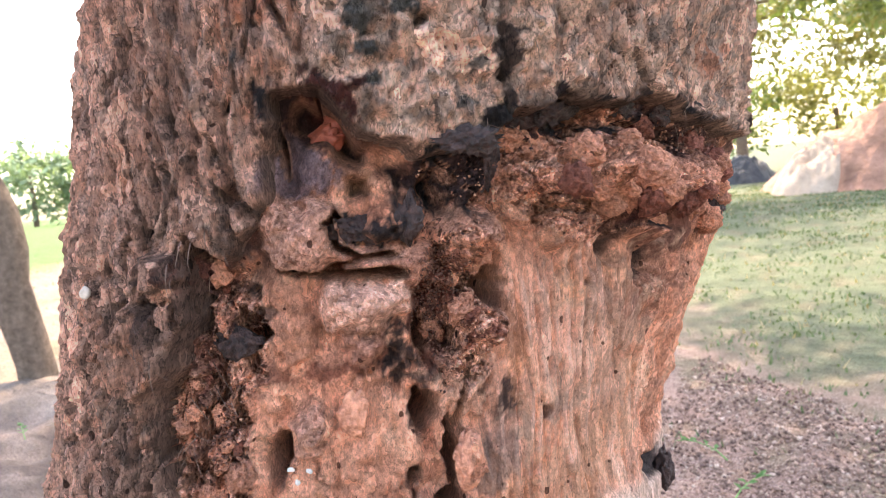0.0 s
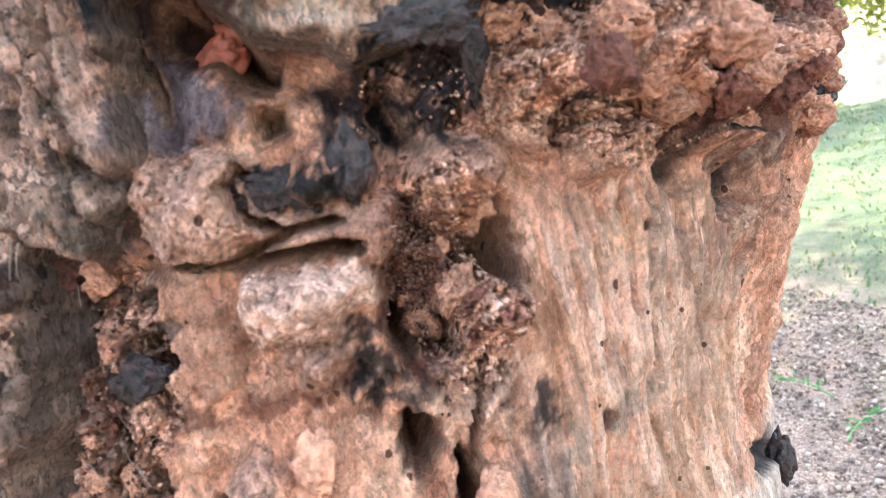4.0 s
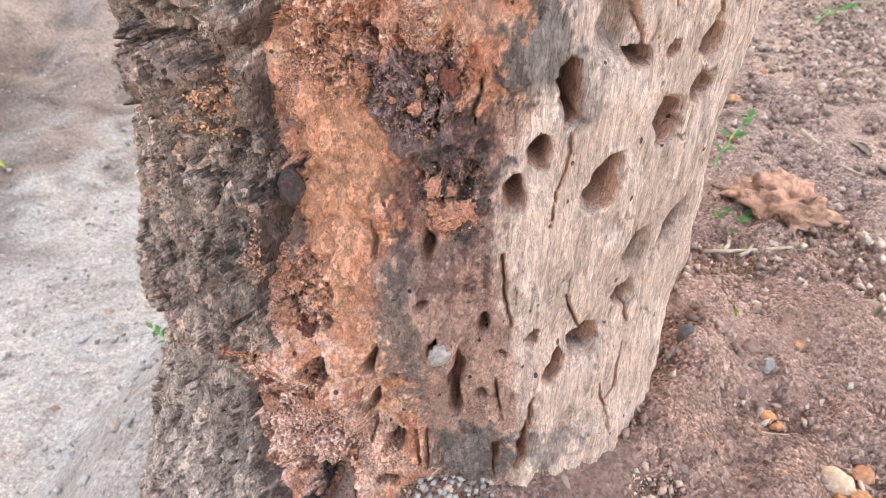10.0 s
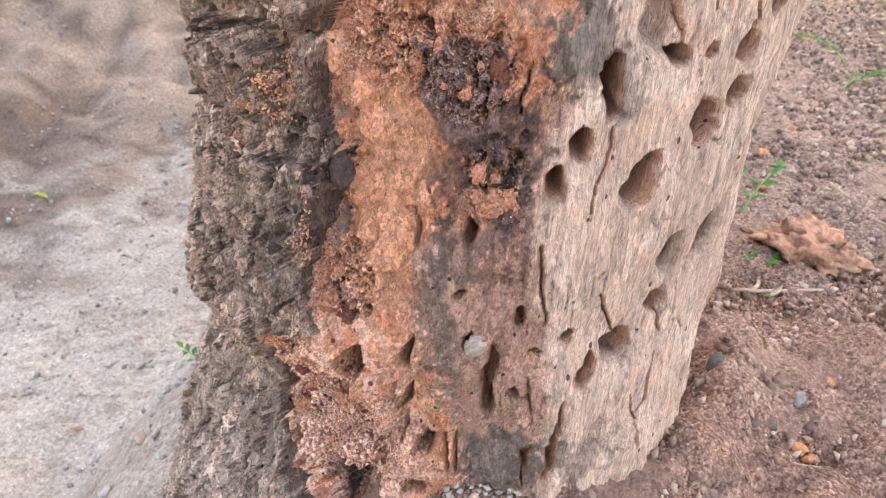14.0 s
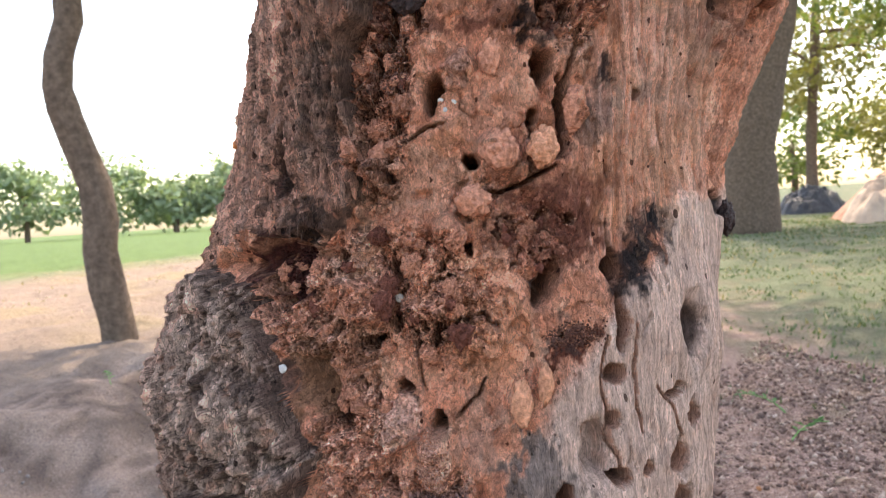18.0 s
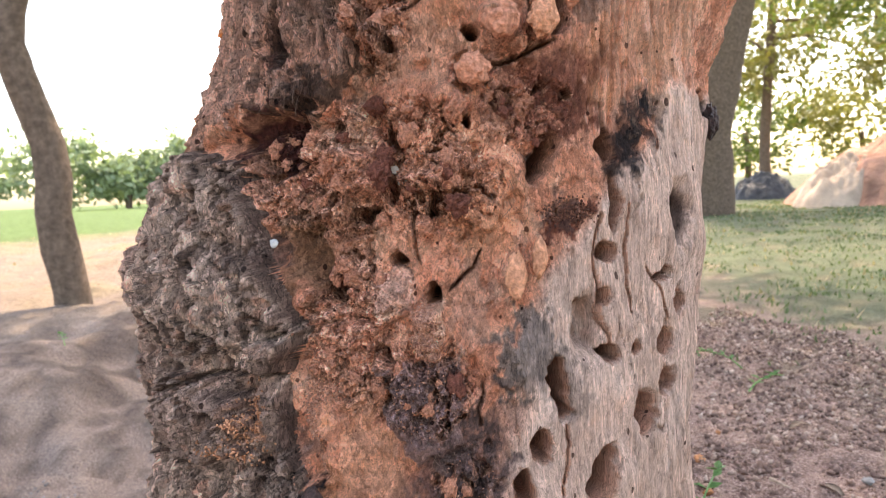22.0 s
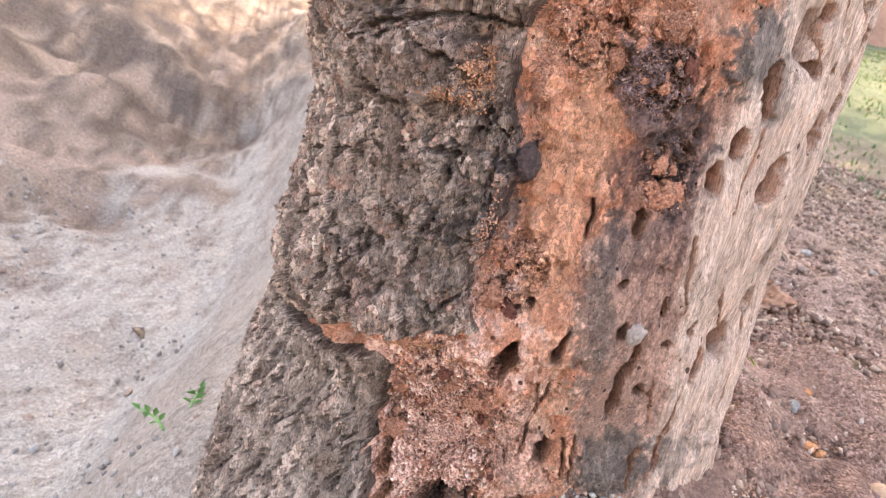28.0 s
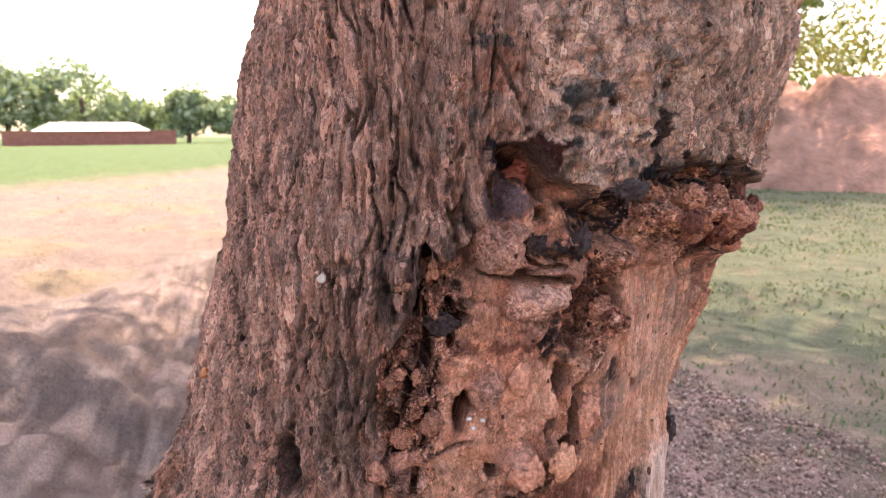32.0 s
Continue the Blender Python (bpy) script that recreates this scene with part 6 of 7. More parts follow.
def heap(name, a, z, w, h, n, big, mat, label, lift=0.5):
    """Grains gathered on one place of the trunk."""
    pa, pz = a + RNG.normal(size=n) * w / 4, z + RNG.normal(size=n) * h / 4
    size = big * RNG.uniform(0.6, 1.0, n)
    ph = np.array([proud(u, v) for u, v in zip(pa, pz)]) + size * RNG.uniform(-0.1, lift, n)
    tagged(bits(name, on_trunk(pa, pz, ph), size / 1000, mat, TREE, (1, 0.85, 0.75)), label, kind="stuff")


heap("frass", 28, 484, 16, 44, 700, 1.7, MAT_FRASS, "dark frass pellets")
heap("frass", -118, 233, 10, 30, 320, 2.0, MAT_RUST, "rusty frass pellets")
heap("frass", -126, 220, 26, 10, 160, 2.0, MAT_RUST, "rusty frass pellets")
heap("frass", 28, 322, 26, 12, 500, 1.7, MAT_FRASS, "dark red frass")
heap("frass", -110, 30, 30, 60, 1400, 2.0, MAT_PINK, "pinkish frass")
heap("frass", -44, 274, 13, 26, 600, 1.8, MAT_CRUMB, "pale frass")
heap("frass", -100, 150, 8, 70, 500, 2.0, MAT_CRUMB, "reddish frass")
heap("frass", -96, 240, 10, 60, 500, 2.0, MAT_CRUMB, "reddish frass")
heap("frass", -120, 96, 40, 10, 400, 1.9, MAT_RUST, "reddish frass under the bark edge")
heap("frass", -50, 445, 12, 60, 400, 2.0, MAT_FRASS, "dark frass")


def fibres():
    """Torn bast threads along the edges of the bark."""
    bm = bmesh.new()
    for a, z, n in ((-85, 392, 26), (-70, 450, 16), (-110, 378, 10), (-45, 508, 10), (55, 541, 12), (140, 536, 14), (-60, 470, 12), (-55, 160, 8), (-40, 225, 14), (0, 340, 8)):
        for _ in range(n):
            pa, pz = a + RNG.normal() * 9, z + RNG.normal() * 8
            h = proud(pa, pz)
            da, dz, dh = RNG.normal() * 4, -abs(RNG.normal()) * 5 - 2, RNG.uniform(0.5, 3)
            line = [Vector(on_trunk(pa + da * t, pz + dz * t, h + dh * math.sin(2.4 * t))) for t in (0, 0.35, 0.7, 1)]
            tube(bm, line, [0.00016, 0.00014, 0.0001, 0.00005], 3)
    tagged(part("fibre", bm, MAT_FIBRE, TREE, "torn bast threads"), kind="stuff")


fibres()


# ---- things on the ground ----
def gz(x, y):
    return float(ground_height(np.array([float(x)]), np.array([float(y)]))[0])


STONES = {
    "grey": plain("grey_stone", (0.33, 0.30, 0.28), 0.85, 0.3, 260, 0.3, 0.6, 0.001), "brown": plain("brown_clod", (0.25, 0.155, 0.12), 0.95, 0.1, 200, 0.35, 0.9, 0.002),
    "umber": plain("umber_stone", (0.34, 0.25, 0.20), 0.9, 0.2, 220, 0.3, 0.7, 0.0012), "pale": plain("pale_lump", (0.58, 0.38, 0.26), 0.95, 0.1, 260, 0.3, 0.8, 0.0012),
    "orange": plain("orange_wood", (0.55, 0.25, 0.12), 0.95, 0.1, 300, 0.35, 0.8, 0.0012), "rust": plain("rusty_lump", (0.42, 0.19, 0.11), 0.95, 0.1, 300, 0.35, 0.8, 0.0012),
    "white": plain("white_stone", (0.62, 0.59, 0.56), 0.8, 0.3, 260, 0.2, 0.5, 0.001), "cream": plain("cream_shell", (0.62, 0.50, 0.38), 0.5, 0.4, 300, 0.2, 0.3, 0.0006),
    "clod": plain("pink_earth", (0.47, 0.25, 0.17), 0.95, 0.1, 160, 0.4, 1.0, 0.003),
    "slate": plain("slate_lump", (0.09, 0.08, 0.08), 0.8, 0.3, 260, 0.4, 0.8, 0.0012),
}
KINDS = {"grey": ("stone", "grey weathered stone on the soil"), "brown": ("clod", "dark brown clod of soil"), "umber": ("stone", "brown rounded stone on the soil"),
         "pale": ("clod", "pale pinkish clod on the soil"), "orange": ("wood_chunk", "orange rotten wood chunk on the soil"), "rust": ("wood_chunk", "rusty rotten wood chunk on the soil"),
         "white": ("stone", "whitish stone on the soil"), "cream": ("snail_shell", "cream snail shell on the soil"), "slate": ("clod", "blackish clod of soil"), "clod": ("clod", "large crumbling pinkish clod on the soil")}
COUNT = [0]


def stone(x, y, size, tone, flat=0.65, turn=None, rough=0.35):
    COUNT[0] += 1
    k = COUNT[0]
    name, label = KINDS[tone]
    me = rock(30 + k % 7, rough, 4 if rough > 0.5 else 3).copy()
    me.name = name
    me.materials.append(STONES[tone])
    ob = new(name, me)
    s = size / 1000
    ob.matrix_basis = pose(x, y, gz(x, y) + s * flat * 0.22, 15 * math.sin(k), 12 * math.cos(2 * k), k * 67 if turn is None else turn)
    me.transform(Matrix.Diagonal((s, s * 0.78, s * flat, 1)))
    return tagged(ob, label, name.replace("_", " "), name.replace("_", " ") + "s by the trunk")


stone(0.232, -0.077, 18, "grey")
stone(0.251, -0.074, 11, "grey")
stone(0.220, -0.061, 16, "brown")
stone(0.231, -0.045, 12, "pale")
stone(0.129, -0.214, 8, "grey")
stone(0.132, -0.255, 16, "umber")
stone(0.147, -0.253, 15, "umber")
stone(0.144, -0.240, 12, "umber")
stone(0.120, -0.242, 7, "grey")
stone(0.159, -0.245, 18, "umber")
stone(0.190, -0.226, 10, "grey")
stone(0.191, -0.209, 16, "white")
stone(0.182, -0.218, 9, "grey")
stone(0.222, -0.201, 40, "brown")
stone(0.149, -0.225, 13, "pale")
stone(0.157, -0.222, 11, "orange")
stone(0.199, -0.228, 10, "orange")
stone(0.215, -0.117, 12, "orange")
stone(0.220, -0.125, 9, "orange")
stone(0.146, -0.205, 11, "umber")
stone(0.243, -0.166, 23, "pale")
stone(0.263, -0.161, 17, "rust")
stone(0.241, -0.181, 15, "orange")
stone(0.255, -0.177, 15, "orange")
stone(0.173, -0.111, 11, "white")
stone(0.159, -0.134, 6, "white")
stone(0.184, -0.147, 6, "white")
stone(0.176, -0.158, 7, "white")
stone(0.165, -0.171, 6, "grey")
stone(0.165, -0.190, 10, "cream")
stone(0.177, -0.185, 13, "pale")
stone(0.060, -0.203, 5, "grey")
stone(-0.183, -0.184, 10, "white")
stone(-0.135, -0.237, 12, "orange")
stone(-0.122, -0.239, 12, "grey")
stone(-0.115, -0.259, 20, "brown")
stone(-0.078, -0.225, 6, "orange")
stone(-0.082, -0.210, 5, "grey")
stone(-0.047, -0.243, 13, "brown")
stone(0.261, -0.053, 11, "orange")
stone(0.277, -0.048, 9, "orange")
stone(0.290, -0.075, 7, "grey")
stone(0.130, -0.247, 14, "slate")

stone(0.318, 0.128, 88, "clod", 0.42, -20, 0.9)
for k in range(70):
    x, y = 0.16 + 0.42 * RNG.uniform() ** 1.3, -0.30 + 0.75 * RNG.uniform()
    if math.hypot(x - 0.02, y) > 0.215:
        stone(x, y, 5 + 14 * RNG.uniform() ** 2.5, ("brown", "umber", "brown", "orange", "grey", "pale")[k % 6], 0.6, None, 0.5)
for k in range(26):
    x, y = -0.22 - 0.7 * RNG.uniform() ** 1.2, -0.15 + 1.0 * RNG.uniform()
    stone(x, y, 6 + 16 * RNG.uniform() ** 2, ("umber", "grey", "brown")[k % 3], 0.5, None, 0.5)
stone(-0.222, -0.214, 26, "orange", 0.35, 45, 0.6)
stone(-0.078, -0.273, 15, "pale", 0.3, 0)
stone(0.046, -0.194, 22, "slate", 0.5, 40)
stone(0.169, -0.067, 22, "slate", 0.6, 80)
stone(0.215, -0.243, 40, "slate", 0.35, 30)

MAT_GRAVEL = speckled("gravel", [(0, (0.22, 0.18, 0.155)), (0.5, (0.34, 0.285, 0.245)), (0.8, (0.42, 0.36, 0.31)), (1, (0.50, 0.29, 0.20))])
MAT_GRIT = speckled("soil_grit", [(0, (0.15, 0.09, 0.07)), (0.5, (0.30, 0.19, 0.15)), (0.8, (0.46, 0.30, 0.22)), (1, (0.60, 0.45, 0.36))])
MAT_WOODBITS = speckled("fallen_wood_bits", [(0, (0.34, 0.15, 0.09)), (0.5, (0.50, 0.26, 0.17)), (1, (0.72, 0.54, 0.42))])
MAT_SILTGRIT = speckled("silt_grit", [(0, (0.22, 0.19, 0.175)), (0.6, (0.36, 0.31, 0.285)), (1, (0.46, 0.40, 0.36))])


def strewn(name, outline, n, low, high, mat, label, flat=(1, 0.8, 0.6), lift=0.25, pile=0.0):
    xs, ys = zip(*outline)
    x, y = RNG.uniform(min(xs), max(xs), 6 * n), RNG.uniform(min(ys), max(ys), 6 * n)
    d = inside(outline, x, y)
    ok = np.flatnonzero(d > 0.004 * RNG.uniform(-1.5, 1, len(x)))[:n]
    s = RNG.uniform(0, 1, len(ok)) ** 2 * (high - low) + low
    z = ground_height(x[ok], y[ok]) + s * lift + pile * RNG.uniform(0, 1, len(ok))
    ob = bits(name, np.stack([x[ok], y[ok], z], -1), s, mat, None, flat)
    return tagged(ob, label, name.replace("_", " "), kind="stuff")


GRAVEL = [(-0.076, -0.252), (-0.061, -0.229), (-0.036, -0.225), (-0.020, -0.193), (-0.018, -0.172), (0.024, -0.167), (0.021, -0.189), (-0.003, -0.21),
          (-0.006, -0.243), (-0.025, -0.271), (-0.060, -0.282), (-0.078, -0.272)]
strewn("gravel", GRAVEL, 620, 0.0035, 0.0075, MAT_GRAVEL, "small grey gravel at the foot of the trunk", (1, 0.85, 0.8), 0.3, 0.004)
CHIPS = [(0.03, -0.19), (0.136, -0.125), (0.18, -0.01), (0.22, 0.14), (0.36, 0.12), (0.38, -0.1), (0.30, -0.30), (0.05, -0.33), (0.0, -0.25)]
strewn("wood_crumbs", [(-0.125, -0.30), (-0.12, -0.20), (-0.06, -0.175), (0.0, -0.175), (-0.02, -0.26), (-0.06, -0.33)], 2600, 0.0012, 0.006, MAT_GRIT,
       "dark crumbs and litter at the foot of the trunk", (1, 0.7, 0.5))
strewn("wood_crumbs", CHIPS, 5200, 0.0012, 0.0048, MAT_WOODBITS, "pinkish crumbs of fallen wood on the soil", (1, 0.6, 0.35))
strewn("wood_crumbs", [(0.05, -0.185), (0.12, -0.165), (0.19, -0.02), (0.25, 0.14), (0.30, 0.10), (0.24, -0.1), (0.14, -0.2)], 3600, 0.0012, 0.0042, MAT_WOODBITS,
       "reddish crumbs of fallen wood along the trunk", (1, 0.7, 0.5))
strewn("soil_chips", [(0.0, -0.36), (0.10, -0.19), (0.21, 0.0), (0.25, 0.2), (0.42, 0.2), (0.42, -0.2), (0.3, -0.40)], 1500, 0.0035, 0.012, MAT_GRIT, "clods and chips of red-brown soil", (1, 0.75, 0.45))
strewn("soil_grit", [(-0.02, -0.36), (0.5, -0.36), (1.0, 0.5), (0.9, 1.4), (0.25, 0.6), (0.15, 0.0)], 16000, 0.002, 0.013, MAT_GRIT, "grit and small clods of red-brown soil")
strewn("silt_grit", [(-0.08, -0.36), (-0.08, -0.2), (-0.3, 0.1), (-0.25, 0.9), (-1.3, 1.3), (-1.2, -0.1)], 3500, 0.002, 0.012, MAT_SILTGRIT, "small crumbs on grey dried silt")


def thin_leaf(x, y, length, width, turn, mat, name, label, lift=0.004, tip=0.0):
    bm = bmesh.new()
    n = 9
    rows = []
    for i in range(n):
        t = i / (n - 1)
        w = width * math.sin(math.pi * min(max(t, 0.04), 0.97)) ** 0.7 / 2
        bend = 0.12 * length * math.sin(math.pi * t) + tip * t * t
        rows.append([bm.verts.new((w * s, (t - 0.5) * length, bend + 0.25 * abs(s) * w)) for s in (-1, 0, 1)])
    for r0, r1 in zip(rows, rows[1:]):
        for k in (0, 1):
            bm.faces.new((r0[k], r0[k + 1], r1[k + 1], r1[k]))
    bmesh.ops.solidify(bm, geom=bm.faces[:], thickness=0.0004)
    ob = part(name, bm, mat)
    ob.matrix_basis = pose(x, y, gz(x, y) + lift, 0, 6, turn)
    return tagged(ob, label, "leaf", "fallen leaves")


MAT_YELLOW = plain("yellow_leaf", (0.50, 0.52, 0.13), 0.6, 0.3, 150, 0.25, 0.2, 0.0004)
MAT_DRYLEAF = plain("dry_leaf", (0.42, 0.31, 0.23), 0.8, 0.2, 150, 0.3, 0.4, 0.0006)
thin_leaf(0.210, -0.028, 0.036, 0.013, 4, MAT_YELLOW, "fallen_leaf", "yellow-green leaflet on the soil")
thin_leaf(-0.730, 0.612, 0.036, 0.015, 70, MAT_YELLOW, "fallen_leaf", "yellow leaflet on the silt")
thin_leaf(0.206, -0.186, 0.030, 0.022, 60, MAT_DRYLEAF, "fallen_leaf", "dry brown leaf on the soil")
for x, y, r in ((0.45, 0.25, 20), (0.52, 0.42, 110), (0.38, 0.5, 70), (-0.35, 0.5, 30), (-0.95, 0.9, 120), (0.33, -0.02, 140)):
    thin_leaf(x, y, 0.035, 0.016, r, MAT_DRYLEAF, "fallen_leaf", "dry brown leaf on the ground")

MAT_TWIG = plain("dry_twig", (0.46, 0.34, 0.25), 0.85, 0.2, 200, 0.3, 0.5, 0.0006)


def twig(x0, y0, x1, y1, r):
    bm = bmesh.new()
    line = []
    for t in (0, 0.3, 0.65, 1):
        x, y = x0 + (x1 - x0) * t + 0.004 * math.sin(9 * t), y0 + (y1 - y0) * t
        line.append((x, y, gz(x, y) + r + 0.003))
    tube(bm, smooth_line(line, 8), [r * (1 - 0.05 * i) for i in range(8)], 6)
    tagged(part("twig", bm, MAT_TWIG), "thin dry twig on the soil", "twig", "twigs by the trunk")


twig(0.196, -0.131, 0.222, -0.134, 0.0012), twig(0.258, -0.165, 0.245, -0.21, 0.0016), twig(0.398, 0.281, 0.43, 0.19, 0.0022)
twig(0.112, -0.238, 0.107, -0.264, 0.0012), twig(0.217, -0.013, 0.236, -0.029, 0.0011), twig(0.221, 0.057, 0.300, 0.062, 0.0018)
twig(-0.025, -0.268, -0.006, -0.248, 0.0006), twig(0.30, 0.14, 0.36, 0.19, 0.0012), twig(0.24, 0.06, 0.26, 0.09, 0.002), twig(0.25, 0.05, 0.28, 0.075, 0.002)

MAT_WEED = plain("weed_leaf", (0.15, 0.30, 0.09), 0.55, 0.35, 120, 0.3, 0.3, 0.0005)


def weed(x, y, reach, turn, n, size=0.8):
    """A small creeping weed: a stem with paired leaflets."""
    base = tagged(new("weed"), "small green weed growing from the soil", "weed", "weeds by the trunk")
    base.matrix_basis = pose(x, y, gz(x, y), 0, 0, turn)
    line = smooth_line([(0, 0, -0.004), (0, reach * 0.3, reach * 0.18), (0, reach * 0.7, reach * 0.25), (0, reach, reach * 0.2)], 8)
    bm = bmesh.new()
    tube(bm, line, [0.0014 - 0.0001 * i for i in range(8)], 6)
    part("stem", bm, MAT_WEED, base)
    for k in range(n):
        p = line[2 + k * 5 // n]
        bm = bmesh.new()
        tri = [Vector((0, 0, 0)), Vector((0.006, 0.010, 0.003)), Vector((0, 0.022, 0.001)), Vector((-0.006, 0.010, 0.003))]
        bm.faces.new([bm.verts.new(v * size) for v in tri])
        bmesh.ops.solidify(bm, geom=bm.faces[:], thickness=0.0004)
        leaf = part("leaf", bm, MAT_WEED, base, "", False)
        leaf.matrix_basis = Matrix.Translation(p) @ pose(0, 0, 0, 15, 10 * (k % 3), (75 if k % 2 else -75) + 14 * k)


weed(0.262, 0.185, 0.13, -40, 8), weed(0.255, 0.13, 0.05, -100, 6), weed(0.235, 0.085, 0.045, -60, 5), weed(0.30, 0.27, 0.06, 20, 6)
weed(-0.262, 0.065, 0.035, 50, 7, 0.5), weed(-0.245, 0.075, 0.03, -20, 7, 0.5), weed(-0.9, 1.6, 0.10, 30, 8), weed(0.62, 0.75, 0.10, 40, 8), weed(0.55, 0.62, 0.09, -70, 8)


# ---- grass ----
def grass(name, outline, n, low, high, mat, label):
    xs, ys = zip(*outline)
    x, y = RNG.uniform(min(xs), max(xs), 5 * n), RNG.uniform(min(ys), max(ys), 5 * n)
    tufts = fbm(x * 2.2, y * 2.2, 95, 3)
    ok = np.flatnonzero((inside(outline, x, y) > 0) & (tufts > RNG.uniform(-0.5, 0.6, len(x))))[:n]
    m = len(ok)
    x, y = x[ok], y[ok]
    h, w, t = RNG.uniform(low, high, m), RNG.uniform(0.0015, 0.004, m) * (1 + 0.3 * np.hypot(x, y)), RNG.uniform(0, 6.28, m)
    lean = RNG.uniform(0.2, 0.9, m) * h
    z = ground_height(x, y) - 0.003
    v = np.stack([np.stack([x - w * np.sin(t), y + w * np.cos(t), z], -1), np.stack([x + w * np.sin(t), y - w * np.cos(t), z], -1),
                  np.stack([x + lean * np.cos(t), y + lean * np.sin(t), z + h], -1)], 1)
    ob = from_arrays(name, v.reshape(-1, 3), np.arange(3 * m).reshape(-1, 3), mat)
    return tagged(ob, label, "grass", kind="stuff")


MAT_GRASS = leafy("grass_blades", (0.05, 0.07, 0.035), (0.11, 0.14, 0.07), 0.7)
MAT_STRAW = leafy("straw_blades", (0.16, 0.12, 0.07), (0.29, 0.23, 0.15), 0.7)
grass("grass", [(0.45, 0.9), (1.0, 0.3), (2.2, 0.2), (9, 5), (6, 9.5), (1.5, 6), (0.6, 2.2)], 24000, 0.008, 0.022, MAT_GRASS, "sparse short green grass in shade")
grass("grass", [(0.6, 0.8), (3, 0.4), (9, 5), (6, 9), (1.2, 5)], 2500, 0.010, 0.03, MAT_STRAW, "dry straw-coloured grass")
grass("grass", [(-1.3, 2.6), (-0.3, 3.2), (1.5, 6), (0, 9), (-4, 9), (-5, 5)], 1500, 0.008, 0.02, MAT_STRAW, "dry straw along the field edge")


# ---- neighbouring trees ----
def stem_tree(label, path, r0, r1, crowns, leaf, mat_stem, mat_leaf, name="tree"):
    """A standing tree: tapered trunk with limbs, and a crown of separate leaves."""
    base = tagged(new(name), label, "tree")
    bm = bmesh.new()
    line = smooth_line(path, 18)
    tube(bm, line, [r0 + (r1 - r0) * (i / 17) for i in range(18)], 14, 0.25)
    part("trunk", bm, mat_stem, base)
    for k, (mid, radii, n, clumps) in enumerate(crowns):
        bm = bmesh.new()
        start = line[11 + k % 6]
        tube(bm, smooth_line([start, start.lerp(Vector(mid), 0.5) + Vector((0, 0, 0.1)), mid], 8), [r1 * (0.6 - 0.06 * i) for i in range(8)], 7)
        part("limb", bm, mat_stem, base)
        foliage("crown", cloud(mid, radii, n, clumps), leaf, mat_leaf, base)
    return base


stem_tree("slender crooked tree with hanging olive foliage at the field edge",
          [(-1.13, 2.29, -0.15), (-1.14, 2.285, 0.02), (-1.175, 2.27, 0.29), (-1.165, 2.275, 0.51), (-1.236, 2.244, 0.795), (-1.257, 2.235, 0.957), (-1.204, 2.258, 1.209),
           (-1.223, 2.25, 1.525), (-1.20, 2.26, 2.1), (-1.1, 2.3, 2.9)], 0.068, 0.038,
          [((-1.35, 2.6, 1.95), (0.45, 0.5, 0.28), 1700, 26), ((-0.80, 2.7, 1.80), (0.42, 0.45, 0.30), 1900, 26), ((-0.95, 2.6, 2.5), (0.9, 0.8, 0.5), 2600, 40),
           ((-0.45, 2.75, 2.1), (0.4, 0.4, 0.3), 900, 18)], 0.055, MAT_STEM, MAT_LEAF_DRY)
stem_tree("thick leaning tree trunk standing in the grass", [(3.15, 6.2, -0.2), (3.2, 6.2, 0.8), (3.34, 6.15, 1.7), (3.6, 6.1, 3.0), (3.8, 6.2, 4.6)], 0.26, 0.16,
          [((4.6, 7.2, 3.1), (1.4, 1.3, 0.8), 4200, 60), ((5.6, 6.8, 2.5), (1.2, 1.2, 0.8), 4200, 60), ((6.6, 6.6, 3.0), (1.3, 1.3, 0.9), 3600, 50), ((4.2, 6.6, 4.4), (2.0, 1.8, 1.0), 3500, 60)],
          0.10, MAT_STEM, MAT_LEAF)
stem_tree("thin far tree with yellowing foliage", [(6.6, 11.2, -0.2), (6.6, 11.2, 1.0), (6.7, 11.2, 2.4), (6.8, 11.2, 4.0)], 0.10, 0.06,
          [((6.2, 11.4, 2.6), (1.6, 1.3, 1.0), 3000, 50), ((8.0, 11.0, 2.4), (1.6, 1.4, 1.0), 3000, 50), ((9.6, 10.5, 2.6), (1.6, 1.4, 1.2), 3000, 50)], 0.13, MAT_STEM, MAT_LEAF_DRY)


def dome(name, x, y, rx, ry, h, turn, mat, label, category, seed, rough=0.16):
    """A heap that rests on the ground."""
    bm = bmesh.new()
    bmesh.ops.create_grid(bm, x_segments=90, y_segments=60, size=1.0)
    for v in bm.verts:
        d = math.hypot(v.co.x, v.co.y)
        n = noise.fractal(Vector((v.co.x * 3, v.co.y * 3, seed)), 1.0, 2.0, 5)
        up = max(0.0, 1 - d * d) ** 0.8 * (1 + 2 * rough * n) + rough * 0.25 * n * max(0.0, 1 - d)
        v.co = Vector((v.co.x * rx, v.co.y * ry, up * h - 0.05))
    ob = part(name, bm, mat)
    ob.matrix_basis = pose(x, y, gz(x, y), 0, 0, turn)
    return tagged(ob, label, category)


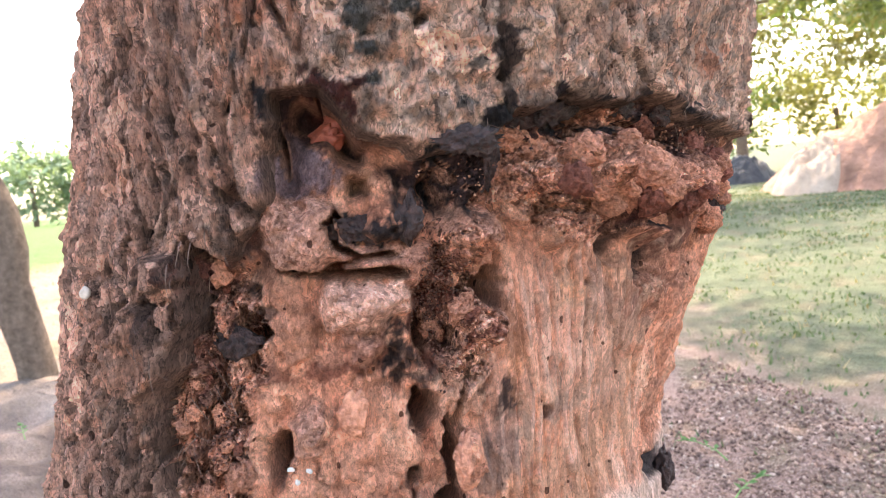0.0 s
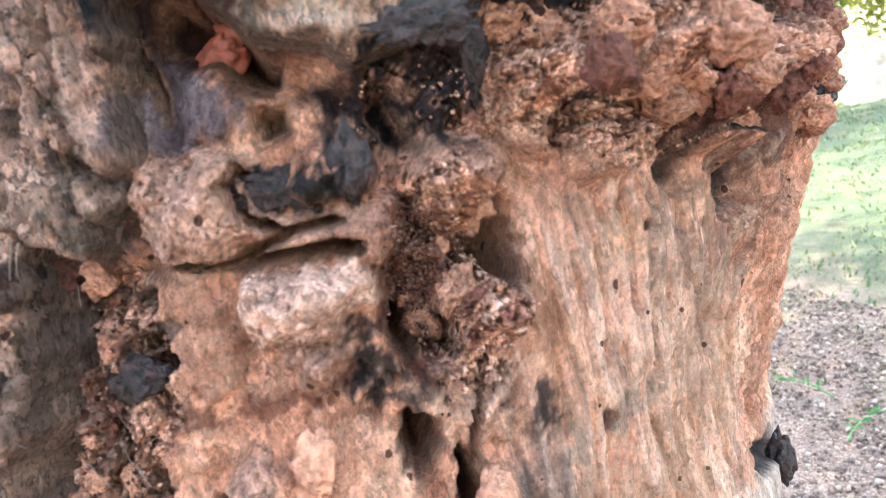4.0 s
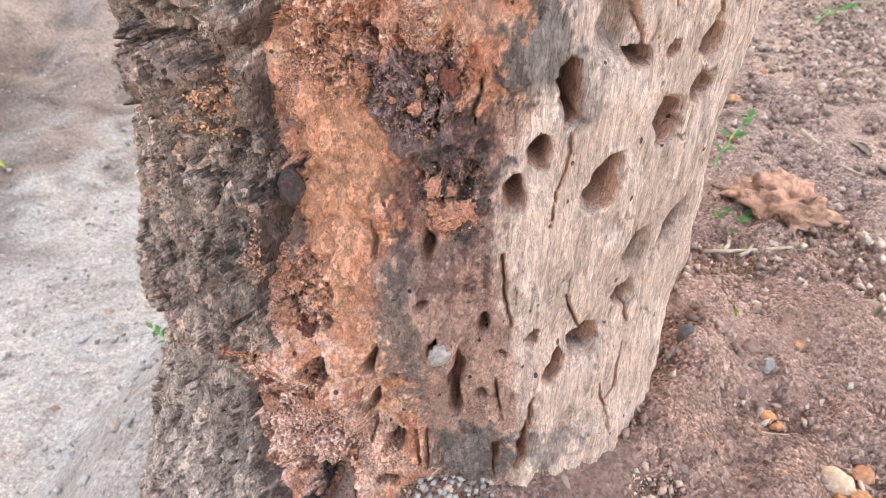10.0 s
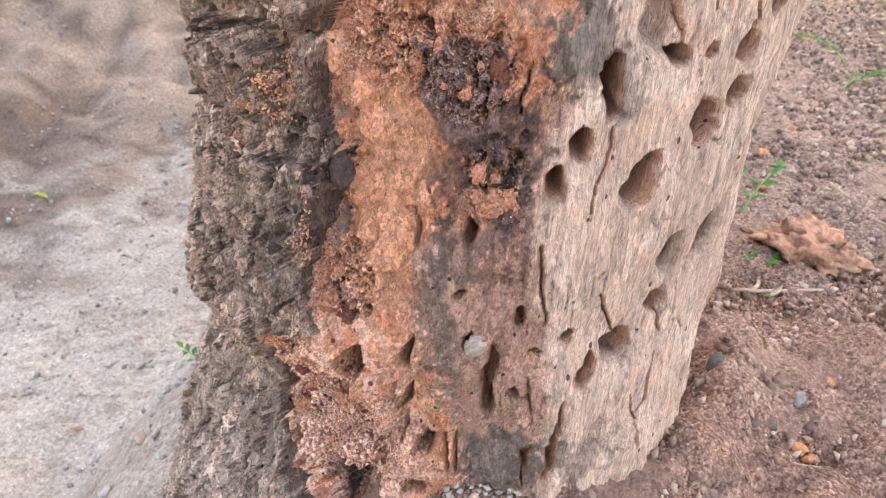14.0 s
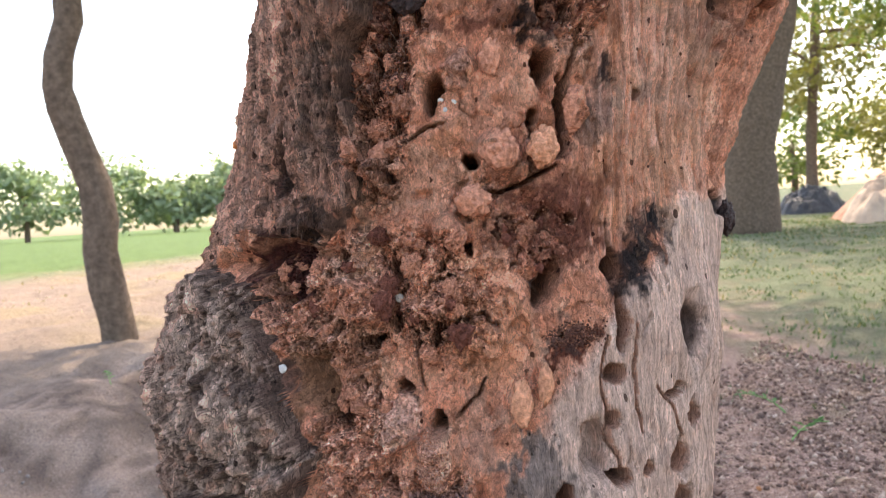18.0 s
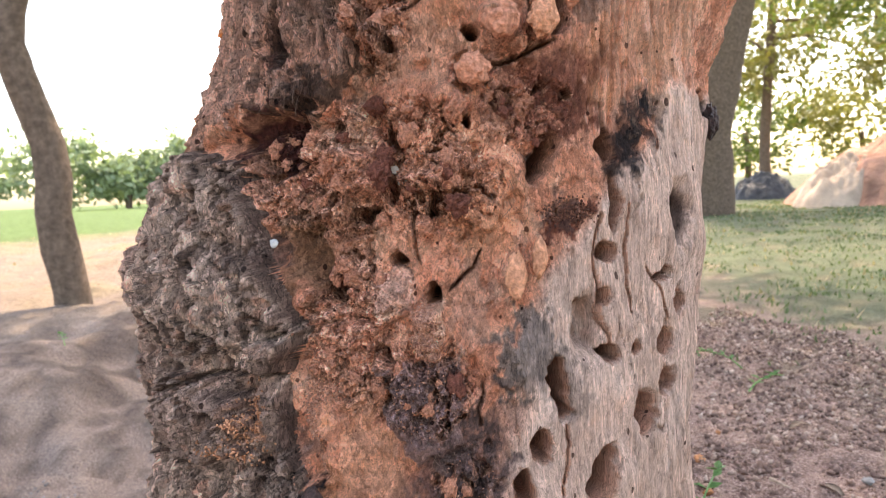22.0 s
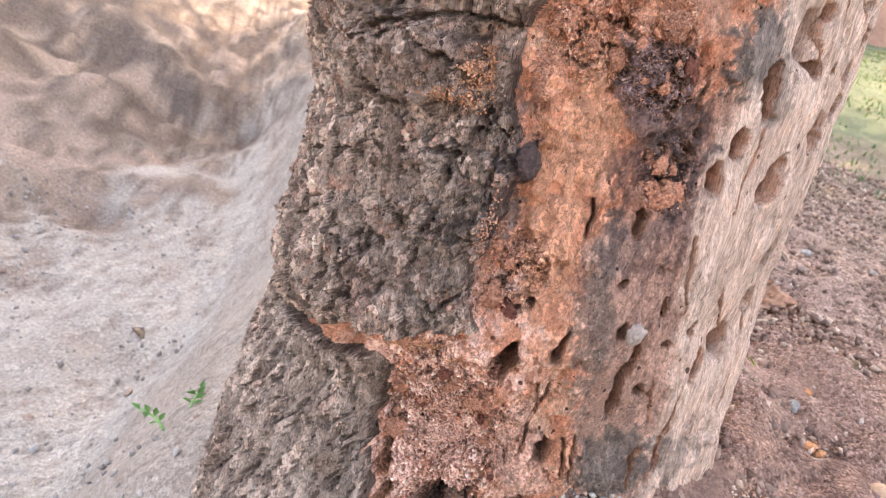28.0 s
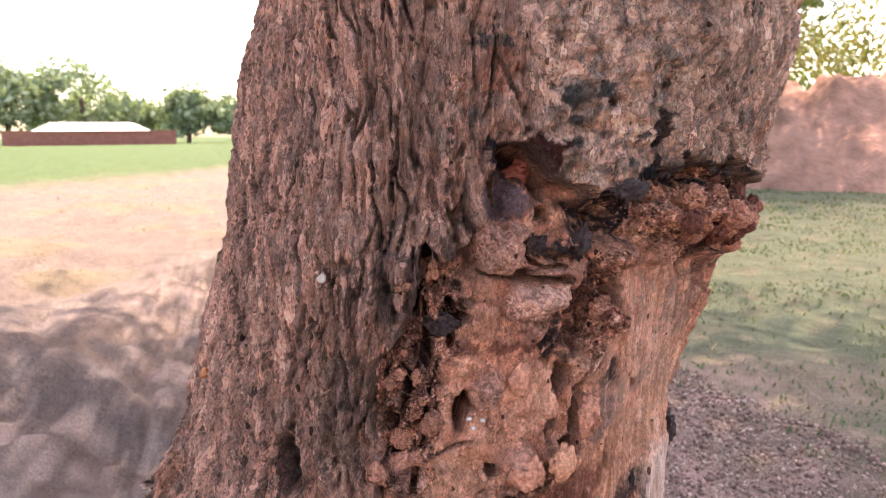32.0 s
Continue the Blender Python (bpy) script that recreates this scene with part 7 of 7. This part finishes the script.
MAT_HEAP = plain("red_earth", (0.40, 0.22, 0.16), 0.95, 0.1, 3.0, 0.4, 1.0, 0.08)
MAT_SAND = plain("pale_sand", (0.58, 0.44, 0.34), 0.95, 0.1, 5.0, 0.25, 0.6, 0.03)
MAT_TARP = plain("dark_sheet", (0.03, 0.032, 0.036), 0.5, 0.4, 8.0, 0.3, 0.6, 0.03)
dome("earth_mound", 7.6, 6.2, 3.2, 2.2, 1.25, -35, MAT_HEAP, "mound of loose reddish earth in sunlight", "mound", 3, 0.25)
dome("sand_mound", 5.25, 7.0, 0.9, 0.55, 0.55, 30, MAT_SAND, "low heap of pale sand beside the earth mound", "mound", 5)
dome("covered_mound", 6.0, 10.2, 0.6, 0.5, 0.42, 20, MAT_TARP, "low mound under a dark sheet", "mound", 8)

# distant leaves paled and greyed, haze put into their colour
MAT_FAR = leafy("hazed_foliage", (0.15, 0.185, 0.125), (0.25, 0.30, 0.20), 0.8)
FAR = [(-27, 86, 3.2, 6), (-22, 88, 3.4, 8), (-15, 90, 4, 9), (-10, 95, 2.2, 5), (-4, 92, 2.6, 6), (1.5, 92, 2.4, 5), (6, 96, 3, 6), (-34, 84, 4, 9), (-41, 80, 4, 8), (12, 100, 3.5, 7), (-48, 78, 4, 9), (20, 96, 4, 8), (-19, 100, 3, 5), (-7, 104, 3, 4), (3.5, 103, 3, 4), (-31, 98, 4, 6), (9, 106, 3, 4.5)]
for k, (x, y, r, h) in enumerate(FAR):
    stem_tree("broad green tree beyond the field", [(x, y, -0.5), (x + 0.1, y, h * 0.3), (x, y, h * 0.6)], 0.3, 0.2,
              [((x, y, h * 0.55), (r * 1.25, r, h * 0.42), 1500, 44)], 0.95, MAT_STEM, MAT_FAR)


BUSHES = [(7.5, 13.5, 1.5, 2.2), (9.6, 13.0, 1.6, 2.0), (11.8, 12.4, 1.7, 2.6), (13.8, 11.0, 1.8, 2.6), (15.5, 9.0, 1.8, 2.8), (6.0, 15.5, 1.6, 2.4)]
for k, (x, y, r, h) in enumerate(BUSHES):
    stem_tree("bushy yellowing shrub behind the earth mound", [(x, y, -0.3), (x + 0.05, y, h * 0.3), (x, y, h * 0.55)], 0.07, 0.05,
              [((x, y, h * 0.6), (r, r * 0.8, h * 0.45), 2200, 44)], 0.15, MAT_STEM, MAT_LEAF_DRY if k % 2 else MAT_LEAF, "shrub")


def shed():
    """A long low red-walled building with a white roof, beyond the field."""
    wall = plain("red_wall", (0.33, 0.13, 0.10), 0.9, 0.2, 2.0, 0.2, 0.3, 0.02)
    roof = plain("white_roof", (0.72, 0.68, 0.64), 0.6, 0.3, 2.0, 0.12, 0.2, 0.02)
    house = tagged(new("farm_building"), "low red-walled farm building with a white roof", "building")
    house.matrix_basis = pose(-12.3, 78.5, gz(-12.3, 78.5) - 0.1, 0, 0, 9)
    bm = bmesh.new()
    bmesh.ops.create_cube(bm, size=1, matrix=Matrix.Translation((0, 0, 0.75)) @ Matrix.Diagonal((15, 4, 1.5, 1)))
    part("wall", bm, wall, house, "", False)
    bm = bmesh.new()
    v = [bm.verts.new(p) for p in ((-5.2, -2.2, 1.45), (5.2, -2.2, 1.45), (5.2, 2.2, 1.45), (-5.2, 2.2, 1.45), (-3.6, 0, 2.3), (3.6, 0, 2.3))]
    for f in ((0, 1, 5, 4), (2, 3, 4, 5), (1, 2, 5), (3, 0, 4), (3, 2, 1, 0)):
        bm.faces.new([v[i] for i in f])
    part("roof", bm, roof, house, "", False)


shed()
